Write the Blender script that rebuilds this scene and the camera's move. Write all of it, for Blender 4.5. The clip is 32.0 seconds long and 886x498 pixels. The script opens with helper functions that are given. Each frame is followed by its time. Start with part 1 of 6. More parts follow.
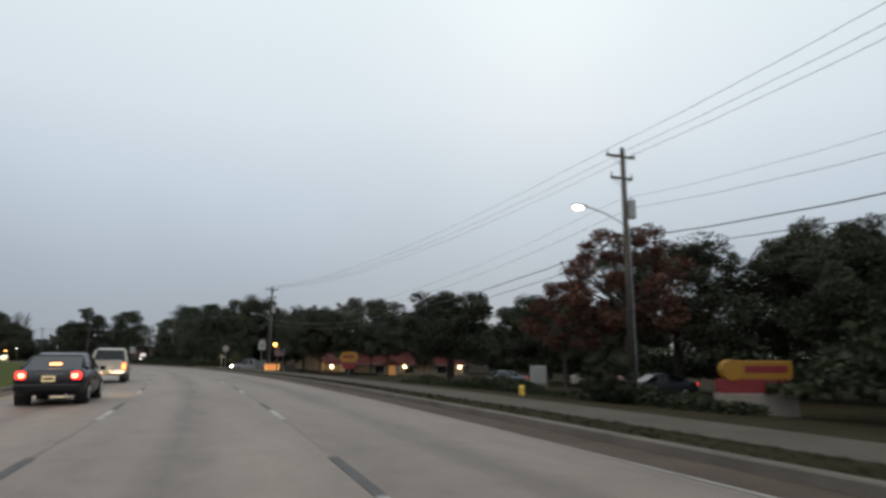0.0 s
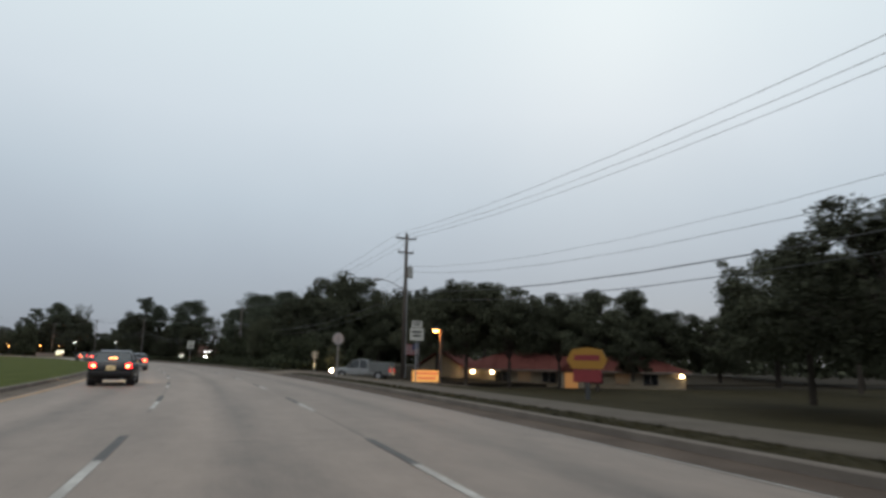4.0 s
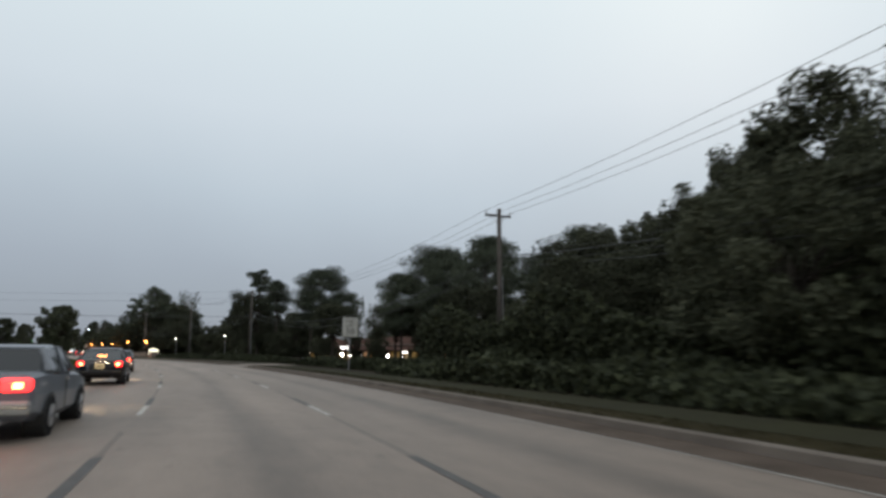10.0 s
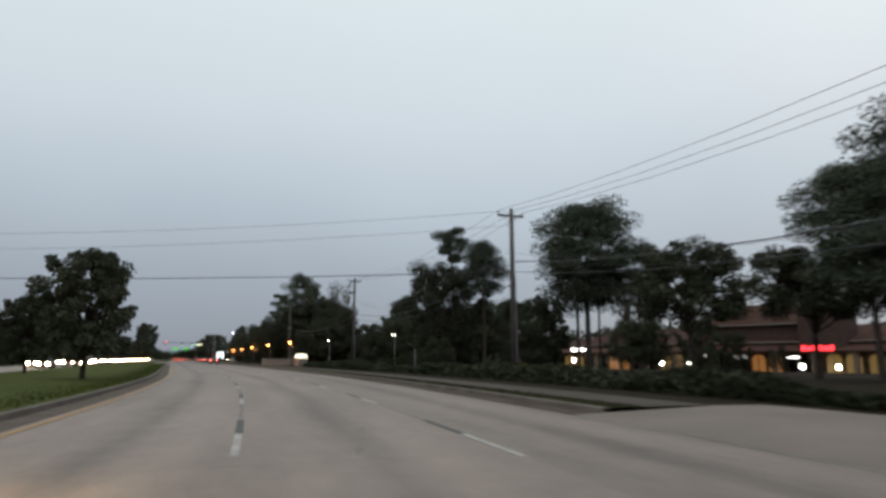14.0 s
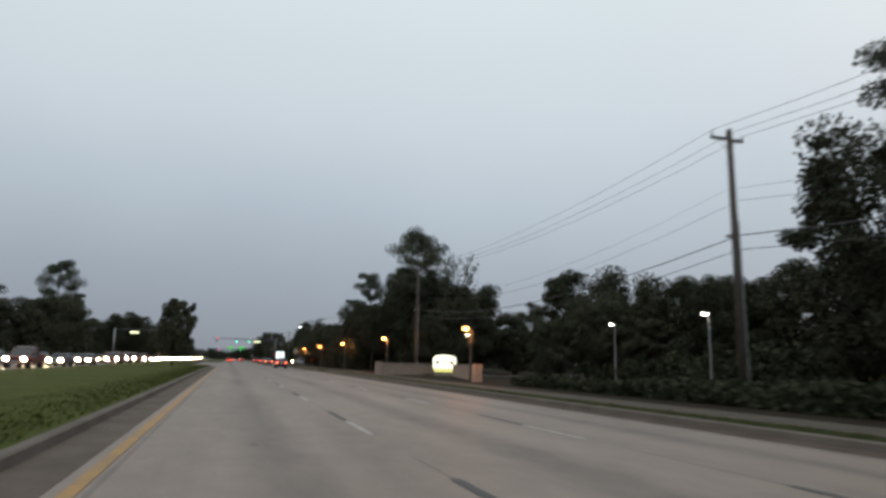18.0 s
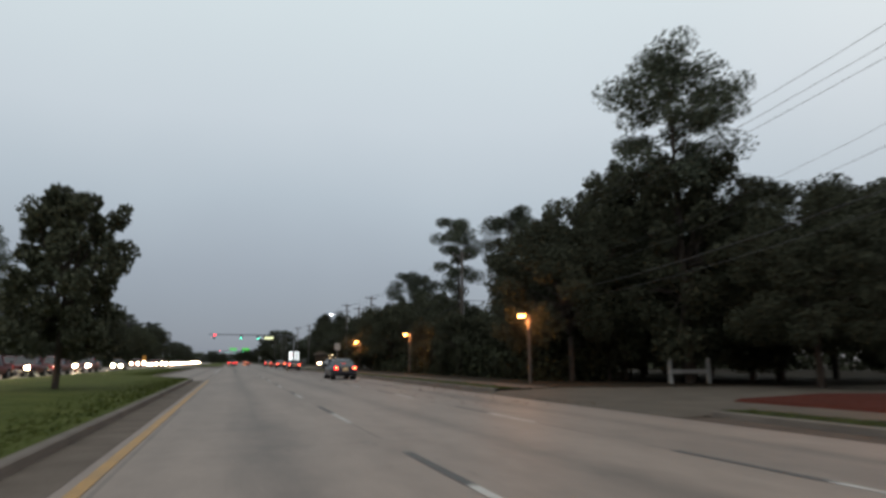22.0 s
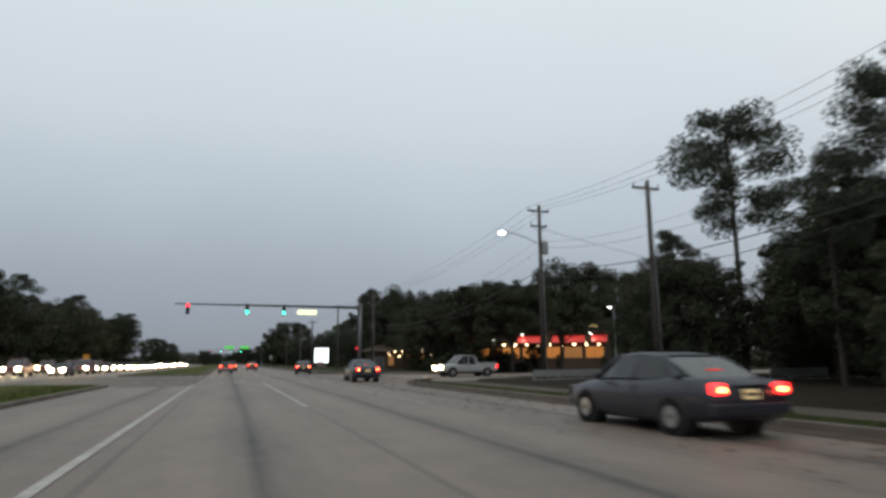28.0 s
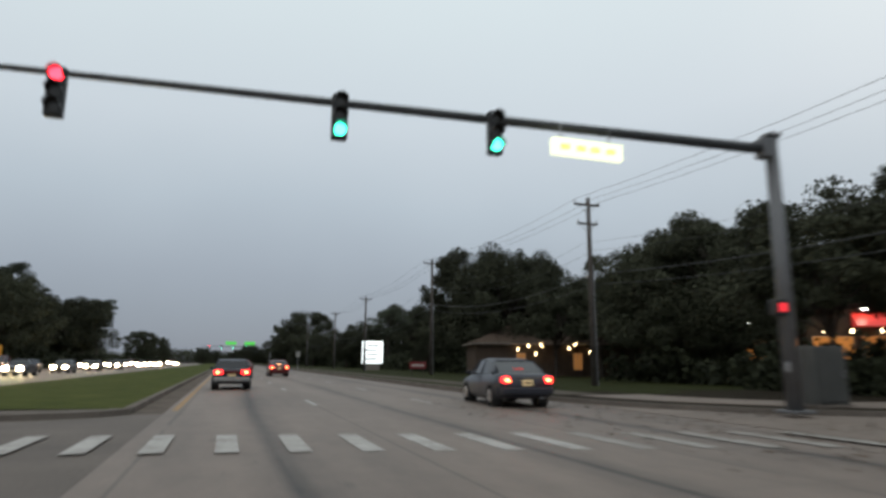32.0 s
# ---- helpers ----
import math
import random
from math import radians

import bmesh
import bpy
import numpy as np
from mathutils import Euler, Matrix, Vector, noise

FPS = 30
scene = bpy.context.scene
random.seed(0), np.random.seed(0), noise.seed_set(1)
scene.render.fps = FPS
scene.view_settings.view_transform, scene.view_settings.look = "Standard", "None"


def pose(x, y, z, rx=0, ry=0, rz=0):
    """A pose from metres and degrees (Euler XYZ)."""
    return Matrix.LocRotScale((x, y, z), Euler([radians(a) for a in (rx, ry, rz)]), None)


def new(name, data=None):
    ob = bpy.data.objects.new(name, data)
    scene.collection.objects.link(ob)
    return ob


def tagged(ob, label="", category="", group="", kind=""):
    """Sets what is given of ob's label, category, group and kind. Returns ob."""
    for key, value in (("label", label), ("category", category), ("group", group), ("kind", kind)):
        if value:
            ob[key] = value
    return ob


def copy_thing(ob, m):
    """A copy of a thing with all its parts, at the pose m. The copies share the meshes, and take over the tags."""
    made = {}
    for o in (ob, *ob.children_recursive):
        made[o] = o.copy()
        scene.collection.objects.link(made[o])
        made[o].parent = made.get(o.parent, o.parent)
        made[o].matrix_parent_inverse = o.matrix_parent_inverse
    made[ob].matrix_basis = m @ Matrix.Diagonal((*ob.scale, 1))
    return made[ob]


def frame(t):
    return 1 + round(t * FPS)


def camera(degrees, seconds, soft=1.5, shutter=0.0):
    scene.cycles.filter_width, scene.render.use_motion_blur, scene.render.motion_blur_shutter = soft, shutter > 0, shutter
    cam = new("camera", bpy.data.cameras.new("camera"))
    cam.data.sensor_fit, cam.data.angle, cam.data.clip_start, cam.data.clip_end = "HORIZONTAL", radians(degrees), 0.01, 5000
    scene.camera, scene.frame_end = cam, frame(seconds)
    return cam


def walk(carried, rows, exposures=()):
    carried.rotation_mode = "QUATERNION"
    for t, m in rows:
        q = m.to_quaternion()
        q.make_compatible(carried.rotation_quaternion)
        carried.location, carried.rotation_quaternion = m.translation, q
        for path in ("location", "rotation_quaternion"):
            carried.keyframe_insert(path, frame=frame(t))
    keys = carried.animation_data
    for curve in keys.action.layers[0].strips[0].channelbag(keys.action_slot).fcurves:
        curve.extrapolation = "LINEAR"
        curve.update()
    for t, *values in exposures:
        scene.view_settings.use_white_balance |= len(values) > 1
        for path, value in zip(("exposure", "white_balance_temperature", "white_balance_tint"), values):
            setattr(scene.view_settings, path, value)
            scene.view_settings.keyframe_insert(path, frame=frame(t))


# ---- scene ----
# seconds, x, y, heading, pitch and lean of the camera in the car
cam = camera(70.5, 32.0, soft=3.1, shutter=0.5)
EYE = 1.33
ROWS = [
    (0, -58.27, -420.22, -50.11, 10.01, 0.26),
    (0.5, -56.13, -416.33, -48.53, 10.15, 0.57),
    (1, -53.94, -412.14, -47.67, 10.04, 0.71),
    (1.5, -51.68, -407.94, -47.24, 9.96, 0.73),
    (2, -49.19, -403.03, -46.83, 9.93, 0.94),
    (2.5, -46.78, -398.42, -46.40, 10.02, 0.70),
    (4.5, -36.45, -377.78, -43.81, 10.07, 0.97),
    (5, -33.96, -372.59, -43.05, 10.01, 0.59),
    (5.5, -31.60, -366.97, -42.25, 9.67, 0.64),
    (6, -29.11, -361.30, -41.52, 9.51, 0.42),
    (6.5, -26.70, -355.54, -40.78, 9.40, 0.38),
    (7, -24.43, -349.90, -39.97, 9.46, 0.32),
    (7.5, -22.26, -343.85, -39.12, 9.48, 0.52),
    (8, -19.97, -337.50, -38.35, 9.64, 0.25),
    (8.5, -17.64, -330.45, -37.56, 9.52, 0.03),
    (9, -15.34, -323.46, -36.69, 9.08, -0.18),
    (9.5, -13.16, -316.56, -35.80, 9.22, -0.27),
    (10, -11.07, -309.64, -34.90, 9.51, 0.40),
    (10.5, -9.20, -302.58, -34.03, 9.79, 0.71),
    (11, -7.55, -295.47, -32.85, 9.78, 0.47),
    (11.5, -5.77, -288.56, -31.46, 9.88, 0.62),
    (12, -4.25, -281.20, -30.25, 9.91, 0.70),
    (12.5, -2.71, -273.59, -28.91, 9.95, 0.58),
    (13, -1.46, -266.64, -26.92, 9.94, 0.66),
    (13.5, -0.66, -259.80, -24.66, 9.96, 0.35),
    (14, -0.20, -252.74, -22.86, 9.90, -0.01),
    (14.5, 0.13, -245.28, -21.62, 10.21, 0.53),
    (16.5, 1.08, -216.17, -19.48, 10.42, 1.69),
    (17, 1.11, -209.04, -18.96, 10.57, 1.88),
    (17.5, 1.06, -201.97, -18.48, 10.59, 1.68),
    (18, 0.98, -195.21, -18.12, 10.36, 1.48),
    (18.5, 0.87, -188.36, -18.05, 10.15, 1.25),
    (19, 0.83, -181.26, -17.97, 10.07, 0.98),
    (19.5, 0.80, -173.72, -18.00, 9.92, 0.70),
    (20, 0.70, -166.64, -18.13, 9.73, 0.53),
    (20.5, 0.58, -159.59, -18.31, 9.94, 0.37),
    (21, 0.57, -152.61, -18.32, 9.99, -0.08),
    (21.5, 0.70, -146.05, -18.20, 9.94, 0.04),
    (22, 0.81, -139.04, -18.18, 10.12, -0.11),
    (22.5, 0.81, -131.90, -18.31, 9.88, 0.41),
    (23, 0.79, -124.67, -18.50, 9.80, -0.32),
    (23.5, 0.79, -117.51, -18.38, 9.88, -0.03),
    (24, 0.81, -110.39, -18.29, 10.06, -0.07),
    (24.5, 0.81, -103.14, -18.29, 10.13, -0.30),
    (25, 0.81, -95.61, -18.48, 10.22, 0.14),
    (25.5, 0.83, -88.08, -18.73, 9.89, -0.17),
    (27.5, 0.66, -62.20, -18.42, 10.08, -0.16),
    (28, 0.60, -55.52, -18.56, 10.18, -0.34),
    (28.5, 0.61, -48.76, -18.62, 10.04, -0.56),
    (29, 0.47, -41.58, -18.51, 10.25, -0.22),
    (29.5, 0.33, -34.26, -18.49, 10.12, -0.33),
    (30, 0.25, -27.19, -18.52, 10.15, -0.29),
    (30.5, 0.22, -20.19, -18.44, 10.04, 0.20),
    (31, 0.19, -13.34, -18.28, 9.70, 0.34),
    (31.5, 0.16, -6.87, -18.40, 10.21, 0.80),
    (32, 0.00, 0.00, -18.44, 10.30, 0.33),
]
walk(cam, [(t, pose(x, y, EYE, 90 + p, 0, w) @ pose(0, 0, 0, 0, 0, r)) for t, x, y, w, p, r in ROWS], [(0, 0.14), (2, 0.09), (10, 0.08), (14, 0.04), (19, -0.03), (25, -0.05), (28, 0.0), (32, 0.0)])

# ---- sky and sun: a grey overcast dusk ----
world = bpy.data.worlds.new("dusk_sky")
scene.world = world
world.use_nodes = True
wn = world.node_tree
wn.nodes.clear()
w_out = wn.nodes.new("ShaderNodeOutputWorld")
w_add = wn.nodes.new("ShaderNodeAddShader")
w_cloud = wn.nodes.new("ShaderNodeBackground")
w_sky = wn.nodes.new("ShaderNodeBackground")
sky = wn.nodes.new("ShaderNodeTexSky")
sky.sky_type = "NISHITA"
sky.sun_disc = False
sky.sun_elevation, sky.sun_rotation = radians(30), radians(60)
w_sky.inputs["Strength"].default_value = 0.006
w_tc = wn.nodes.new("ShaderNodeTexCoord")
w_sep = wn.nodes.new("ShaderNodeSeparateXYZ")
w_ramp = wn.nodes.new("ShaderNodeValToRGB")
w_noise = wn.nodes.new("ShaderNodeTexNoise")
w_noise.inputs["Scale"].default_value = 2.2
w_noise.inputs["Detail"].default_value = 4.0
w_math = wn.nodes.new("ShaderNodeMath")
w_math.operation = "MULTIPLY_ADD"
w_math.inputs[1].default_value = 0.10
stops = [(0.0, (0.236, 0.267, 0.320)), (0.12, (0.335, 0.379, 0.437)), (0.24, (0.458, 0.524, 0.582)), (0.36, (0.585, 0.65, 0.70)), (0.56, (0.69, 0.775, 0.80)), (1.0, (0.77, 0.84, 0.86))]
els = w_ramp.color_ramp.elements
els[0].position, els[1].position = 0.0, 1.0
for k, (pos, col) in enumerate(stops):
    e = els[0] if k == 0 else els[-1] if k == len(stops) - 1 else els.new(pos)
    e.color = (*col, 1)
L = wn.links.new
L(w_tc.outputs["Generated"], w_sep.inputs[0])
L(w_tc.outputs["Generated"], w_noise.inputs["Vector"])
w_sub = wn.nodes.new("ShaderNodeMath")
w_sub.operation = "SUBTRACT"
w_sub.inputs[1].default_value = 0.5
L(w_noise.outputs["Fac"], w_sub.inputs[0])
L(w_sub.outputs[0], w_math.inputs[0])
L(w_sep.outputs["Z"], w_math.inputs[2])
L(w_math.outputs[0], w_ramp.inputs["Fac"])
L(w_ramp.outputs["Color"], w_cloud.inputs["Color"])
L(sky.outputs["Color"], w_sky.inputs["Color"])
L(w_cloud.outputs[0], w_add.inputs[0])
L(w_sky.outputs[0], w_add.inputs[1])
L(w_add.outputs[0], w_out.inputs[0])
w_cloud.inputs["Strength"].default_value = 1.0

sun_data = bpy.data.lights.new("sun", "SUN")
sun_data.energy, sun_data.angle, sun_data.color = 0.5, radians(60), (1.0, 0.97, 0.94)
sun = new("sun", sun_data)
sun.matrix_world = pose(0, 0, 60, 32, 0, -60)


# ---- materials ----
def mat(name, color, rough=0.7, metal=0.0, var=0.15, scale=6.0, bump=0.0, fine=60.0, glow=None, power=0.0, coat=0.0, uv=False, tint=None):
    """A surface with variation at two scales, a fine relief and, for lamps and other things given light of their own, a
    glow.
    """
    m = bpy.data.materials.new(name)
    m.use_nodes = True
    nt = m.node_tree
    b = nt.nodes["Principled BSDF"]
    b.inputs["Roughness"].default_value = rough
    b.inputs["Metallic"].default_value = metal
    b.inputs["Coat Weight"].default_value = coat
    if rough >= 0.85:
        b.inputs["Specular IOR Level"].default_value = 0.06
    if glow:
        b.inputs["Base Color"].default_value = (*color, 1)
        b.inputs["Emission Color"].default_value = (*glow, 1)
        b.inputs["Emission Strength"].default_value = power
        return m
    tc = nt.nodes.new("ShaderNodeTexCoord")
    big = nt.nodes.new("ShaderNodeTexNoise")
    small = nt.nodes.new("ShaderNodeTexNoise")
    big.inputs["Scale"].default_value, big.inputs["Detail"].default_value = scale, 5
    small.inputs["Scale"].default_value, small.inputs["Detail"].default_value = fine, 3
    src = tc.outputs["UV"] if uv else tc.outputs["Object"]
    nt.links.new(src, big.inputs["Vector"])
    nt.links.new(src, small.inputs["Vector"])
    ramp = nt.nodes.new("ShaderNodeValToRGB")
    lo = [c * (1 - var) for c in color]
    hi = [min(1, c * (1 + var)) for c in color]
    if tint:
        hi = tint
    ramp.color_ramp.elements[0].color, ramp.color_ramp.elements[0].position = (*lo, 1), 0.3
    ramp.color_ramp.elements[1].color, ramp.color_ramp.elements[1].position = (*hi, 1), 0.7
    mix = nt.nodes.new("ShaderNodeMath")
    mix.operation = "MULTIPLY_ADD"
    mix.inputs[1].default_value = 0.45
    half = nt.nodes.new("ShaderNodeMath")
    half.operation = "MULTIPLY"
    half.inputs[1].default_value = 0.55
    nt.links.new(big.outputs["Fac"], half.inputs[0])
    nt.links.new(small.outputs["Fac"], mix.inputs[0])
    nt.links.new(half.outputs[0], mix.inputs[2])
    nt.links.new(mix.outputs[0], ramp.inputs["Fac"])
    nt.links.new(ramp.outputs["Color"], b.inputs["Base Color"])
    if bump:
        bp = nt.nodes.new("ShaderNodeBump")
        bp.inputs["Strength"].default_value, bp.inputs["Distance"].default_value = bump, 0.02
        nt.links.new(small.outputs["Fac"], bp.inputs["Height"])
        nt.links.new(bp.outputs["Normal"], b.inputs["Normal"])
    return m


def leaf_mat(name, dark, light):
    """Foliage: every leaf takes its own shade between two greens."""
    m = bpy.data.materials.new(name)
    m.use_nodes = True
    nt = m.node_tree
    b = nt.nodes["Principled BSDF"]
    b.inputs["Roughness"].default_value = 0.75
    b.inputs["Specular IOR Level"].default_value = 0.08
    geo = nt.nodes.new("ShaderNodeNewGeometry")
    info = nt.nodes.new("ShaderNodeObjectInfo")
    ramp = nt.nodes.new("ShaderNodeValToRGB")
    ramp.color_ramp.elements[0].color = (*dark, 1)
    ramp.color_ramp.elements[1].color = (*light, 1)
    nt.links.new(geo.outputs["Random Per Island"], ramp.inputs["Fac"])
    hsv = nt.nodes.new("ShaderNodeHueSaturation")
    val = nt.nodes.new("ShaderNodeMapRange")
    val.inputs["To Min"].default_value, val.inputs["To Max"].default_value = 0.75, 1.25
    nt.links.new(info.outputs["Random"], val.inputs["Value"])
    nt.links.new(val.outputs[0], hsv.inputs["Value"])
    nt.links.new(ramp.outputs["Color"], hsv.inputs["Color"])
    nt.links.new(hsv.outputs["Color"], b.inputs["Base Color"])
    return m


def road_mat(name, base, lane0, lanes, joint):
    """Worn pavement: wheel tracks and an oil line in each lane, stains, fine grain and cross joints, laid out along the road."""
    m = bpy.data.materials.new(name)
    m.use_nodes = True
    nt = m.node_tree
    b = nt.nodes["Principled BSDF"]
    b.inputs["Roughness"].default_value = 0.62
    N, K = nt.nodes.new, nt.links.new

    def calc(op, a, c=None, d=None):
        n = N("ShaderNodeMath")
        n.operation = op
        for k, v in enumerate((a, c, d)):
            if v is None:
                continue
            if isinstance(v, (int, float)):
                n.inputs[k].default_value = v
            else:
                K(v, n.inputs[k])
        return n.outputs[0]

    tc = N("ShaderNodeTexCoord")
    sep = N("ShaderNodeSeparateXYZ")
    K(tc.outputs["UV"], sep.inputs[0])
    across, along = sep.outputs[0], sep.outputs[1]
    lane = calc("FRACT", calc("DIVIDE", calc("SUBTRACT", across, lane0), 3.75))
    wob = N("ShaderNodeTexNoise")
    mp = N("ShaderNodeMapping")
    mp.inputs["Scale"].default_value = (0.9, 0.035, 1)
    K(tc.outputs["UV"], mp.inputs["Vector"])
    K(mp.outputs[0], wob.inputs["Vector"])
    wob.inputs["Scale"].default_value, wob.inputs["Detail"].default_value = 1.0, 4
    lane_w = calc("ADD", lane, calc("MULTIPLY", calc("SUBTRACT", wob.outputs["Fac"], 0.5), 0.22))
    # dark oil line mid-lane, and lighter wheel tracks either side
    mid = calc("SUBTRACT", 1.0, calc("MINIMUM", calc("MULTIPLY", calc("ABSOLUTE", calc("SUBTRACT", lane_w, 0.5)), 6.5), 1.0))
    wheel = calc("SUBTRACT", 1.0, calc("MINIMUM", calc("MULTIPLY", calc("ABSOLUTE", calc("SUBTRACT", calc("ABSOLUTE", calc("SUBTRACT", lane_w, 0.5)), 0.24)), 8.0), 1.0))
    stain = N("ShaderNodeTexNoise")
    mp2 = N("ShaderNodeMapping")
    mp2.inputs["Scale"].default_value = (0.55, 0.10, 1)
    K(tc.outputs["UV"], mp2.inputs["Vector"])
    K(mp2.outputs[0], stain.inputs["Vector"])
    stain.inputs["Scale"].default_value, stain.inputs["Detail"].default_value = 1.0, 6
    grain = N("ShaderNodeTexNoise")
    K(tc.outputs["UV"], grain.inputs["Vector"])
    grain.inputs["Scale"].default_value, grain.inputs["Detail"].default_value = 22.0, 4
    jt = calc("LESS_THAN", calc("FRACT", calc("DIVIDE", along, joint)), 0.012)
    v = calc("MULTIPLY_ADD", mid, -0.32, 1.04)
    v = calc("MULTIPLY_ADD", wheel, 0.07, v)
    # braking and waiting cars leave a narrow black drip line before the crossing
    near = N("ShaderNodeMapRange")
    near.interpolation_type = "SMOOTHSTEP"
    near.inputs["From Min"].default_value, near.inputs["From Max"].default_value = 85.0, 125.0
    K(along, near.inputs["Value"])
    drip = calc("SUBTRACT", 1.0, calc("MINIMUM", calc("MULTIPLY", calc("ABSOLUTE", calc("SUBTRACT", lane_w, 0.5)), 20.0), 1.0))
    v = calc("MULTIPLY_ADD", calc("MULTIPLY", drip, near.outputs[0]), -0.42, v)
    v = calc("MULTIPLY_ADD", calc("SUBTRACT", stain.outputs["Fac"], 0.5), 0.95, v)
    v = calc("MULTIPLY_ADD", calc("SUBTRACT", grain.outputs["Fac"], 0.5), 0.5, v)
    # a ragged dark seam where two lanes meet, and tar drips in blotches
    edge = calc("MINIMUM", lane, calc("SUBTRACT", 1.0, lane))
    ragged = calc("MULTIPLY_ADD", calc("SUBTRACT", wob.outputs["Fac"], 0.5), 0.05, edge)
    seam = calc("MULTIPLY", calc("LESS_THAN", ragged, 0.012), calc("GREATER_THAN", stain.outputs["Fac"], 0.44))
    v = calc("MULTIPLY_ADD", seam, -0.34, v)
    spot = N("ShaderNodeTexNoise")
    mp3 = N("ShaderNodeMapping")
    mp3.inputs["Scale"].default_value = (2.6, 1.1, 1)
    K(tc.outputs["UV"], mp3.inputs["Vector"])
    K(mp3.outputs[0], spot.inputs["Vector"])
    spot.inputs["Scale"].default_value, spot.inputs["Detail"].default_value = 1.0, 3
    v = calc("MULTIPLY_ADD", calc("GREATER_THAN", spot.outputs["Fac"], 0.70), -0.22, v)
    patch = N("ShaderNodeTexNoise")
    mp4 = N("ShaderNodeMapping")
    mp4.inputs["Scale"].default_value = (1.7, 0.8, 1)
    K(tc.outputs["UV"], mp4.inputs["Vector"])
    K(mp4.outputs[0], patch.inputs["Vector"])
    patch.inputs["Scale"].default_value, patch.inputs["Detail"].default_value, patch.inputs["Roughness"].default_value = 1.3, 8, 0.68
    v = calc("MULTIPLY_ADD", calc("SUBTRACT", patch.outputs["Fac"], 0.5), 0.75, v)
    v = calc("MULTIPLY_ADD", jt, -0.16, v)
    # outer lane darker: stains, and the shade of roadside trees put into the colour
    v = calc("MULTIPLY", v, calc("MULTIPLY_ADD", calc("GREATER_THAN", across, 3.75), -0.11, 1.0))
    # tone along the road, with the shade beside tall trees put into the colour
    stretch_tone = N("ShaderNodeValToRGB")
    stretch_tone.color_ramp.interpolation = "EASE"
    steps_ = [(0.0, 1.0), (0.18, 1.0), (0.26, 0.90), (0.32, 0.94), (0.41, 1.13), (0.54, 1.11), (0.64, 1.0), (0.72, 0.89), (0.81, 0.83), (0.90, 0.85), (1.0, 0.9)]
    ae = stretch_tone.color_ramp.elements
    for k, (pos, f) in enumerate(steps_):
        e = ae[0] if k == 0 else ae[-1] if k == len(steps_) - 1 else ae.new(pos)
        e.position, e.color = pos, (f / 2, f / 2, f / 2, 1)
    K(calc("MULTIPLY_ADD", along, 1 / 500, 0.56), stretch_tone.inputs["Fac"])
    v = calc("MULTIPLY", v, calc("MULTIPLY", stretch_tone.outputs["Color"], 2.0))
    col = N("ShaderNodeVectorMath")
    col.operation = "SCALE"
    col.inputs[0].default_value = base
    K(v, col.inputs["Scale"])
    K(col.outputs[0], b.inputs["Base Color"])
    bp = N("ShaderNodeBump")
    bp.inputs["Strength"].default_value, bp.inputs["Distance"].default_value = 0.35, 0.01
    K(grain.outputs["Fac"], bp.inputs["Height"])
    K(bp.outputs["Normal"], b.inputs["Normal"])
    return m


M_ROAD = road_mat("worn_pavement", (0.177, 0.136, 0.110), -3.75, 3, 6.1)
M_ROAD2 = road_mat("worn_pavement_oncoming", (0.176, 0.139, 0.114), -28.5, 3, 6.1)
M_GAP = mat("dark_patched_pavement", (0.105, 0.084, 0.070), 0.8, var=0.4, scale=0.4, bump=0.4, fine=18)
M_CROSS = mat("cross_street_concrete", (0.160, 0.126, 0.103), 0.8, var=0.3, scale=0.35, bump=0.4, fine=22)
M_GUTTER = mat("gutter_concrete", (0.084, 0.064, 0.052), 0.85, var=0.45, scale=0.8, bump=0.4, fine=25)
M_MEDGUTTER = mat("median_gutter_concrete", (0.112, 0.090, 0.074), 0.85, var=0.4, scale=0.9, bump=0.4, fine=25)
M_CURB = mat("curb_concrete", (0.135, 0.115, 0.10), 0.85, var=0.35, scale=0.9, bump=0.4, fine=30)
M_WALK = mat("sidewalk_concrete", (0.086, 0.073, 0.060), 0.85, var=0.28, scale=0.7, bump=0.3, fine=30)
M_WHITE = mat("white_road_paint", (0.20, 0.172, 0.150), 0.65, var=0.1, scale=1.7, bump=0.2, fine=11, tint=(0.47, 0.45, 0.42))
M_WORN = mat("worn_white_road_paint", (0.175, 0.148, 0.126), 0.7, var=0.1, scale=1.3, bump=0.2, fine=9, tint=(0.33, 0.31, 0.285))
M_YELLOW = mat("yellow_road_paint", (0.20, 0.135, 0.07), 0.65, var=0.1, scale=1.5, bump=0.2, fine=10, tint=(0.42, 0.215, 0.045))
M_BLACKP = mat("black_contrast_paint", (0.055, 0.05, 0.048), 0.7, var=0.35, scale=3, bump=0.2, fine=40)
M_GRASS = mat("mown_grass", (0.020, 0.028, 0.008), 0.95, var=0.4, scale=0.8, bump=0.8, fine=30, tint=(0.038, 0.040, 0.014))
# olive sidewalk colour with the shade of the woods painted in
M_SHADEWALK = mat("shaded_sidewalk", (0.046, 0.042, 0.029), 0.92, var=0.45, scale=0.6, bump=0.5, fine=25, tint=(0.034, 0.034, 0.018))
M_DRYGRASS = mat("dry_verge_grass", (0.024, 0.021, 0.010), 0.95, var=0.4, scale=0.6, bump=0.8, fine=30, tint=(0.042, 0.034, 0.018))
# greener than the verge, and brightened for headlamp light put into the colour
M_MEDIAN = mat("headlit_median_grass", (0.050, 0.070, 0.014), 0.95, var=0.4, scale=0.8, bump=0.8, fine=30, tint=(0.086, 0.094, 0.026))
M_SOIL = mat("leaf_litter", (0.024, 0.019, 0.013), 0.95, var=0.4, scale=0.7, bump=0.7, fine=20)
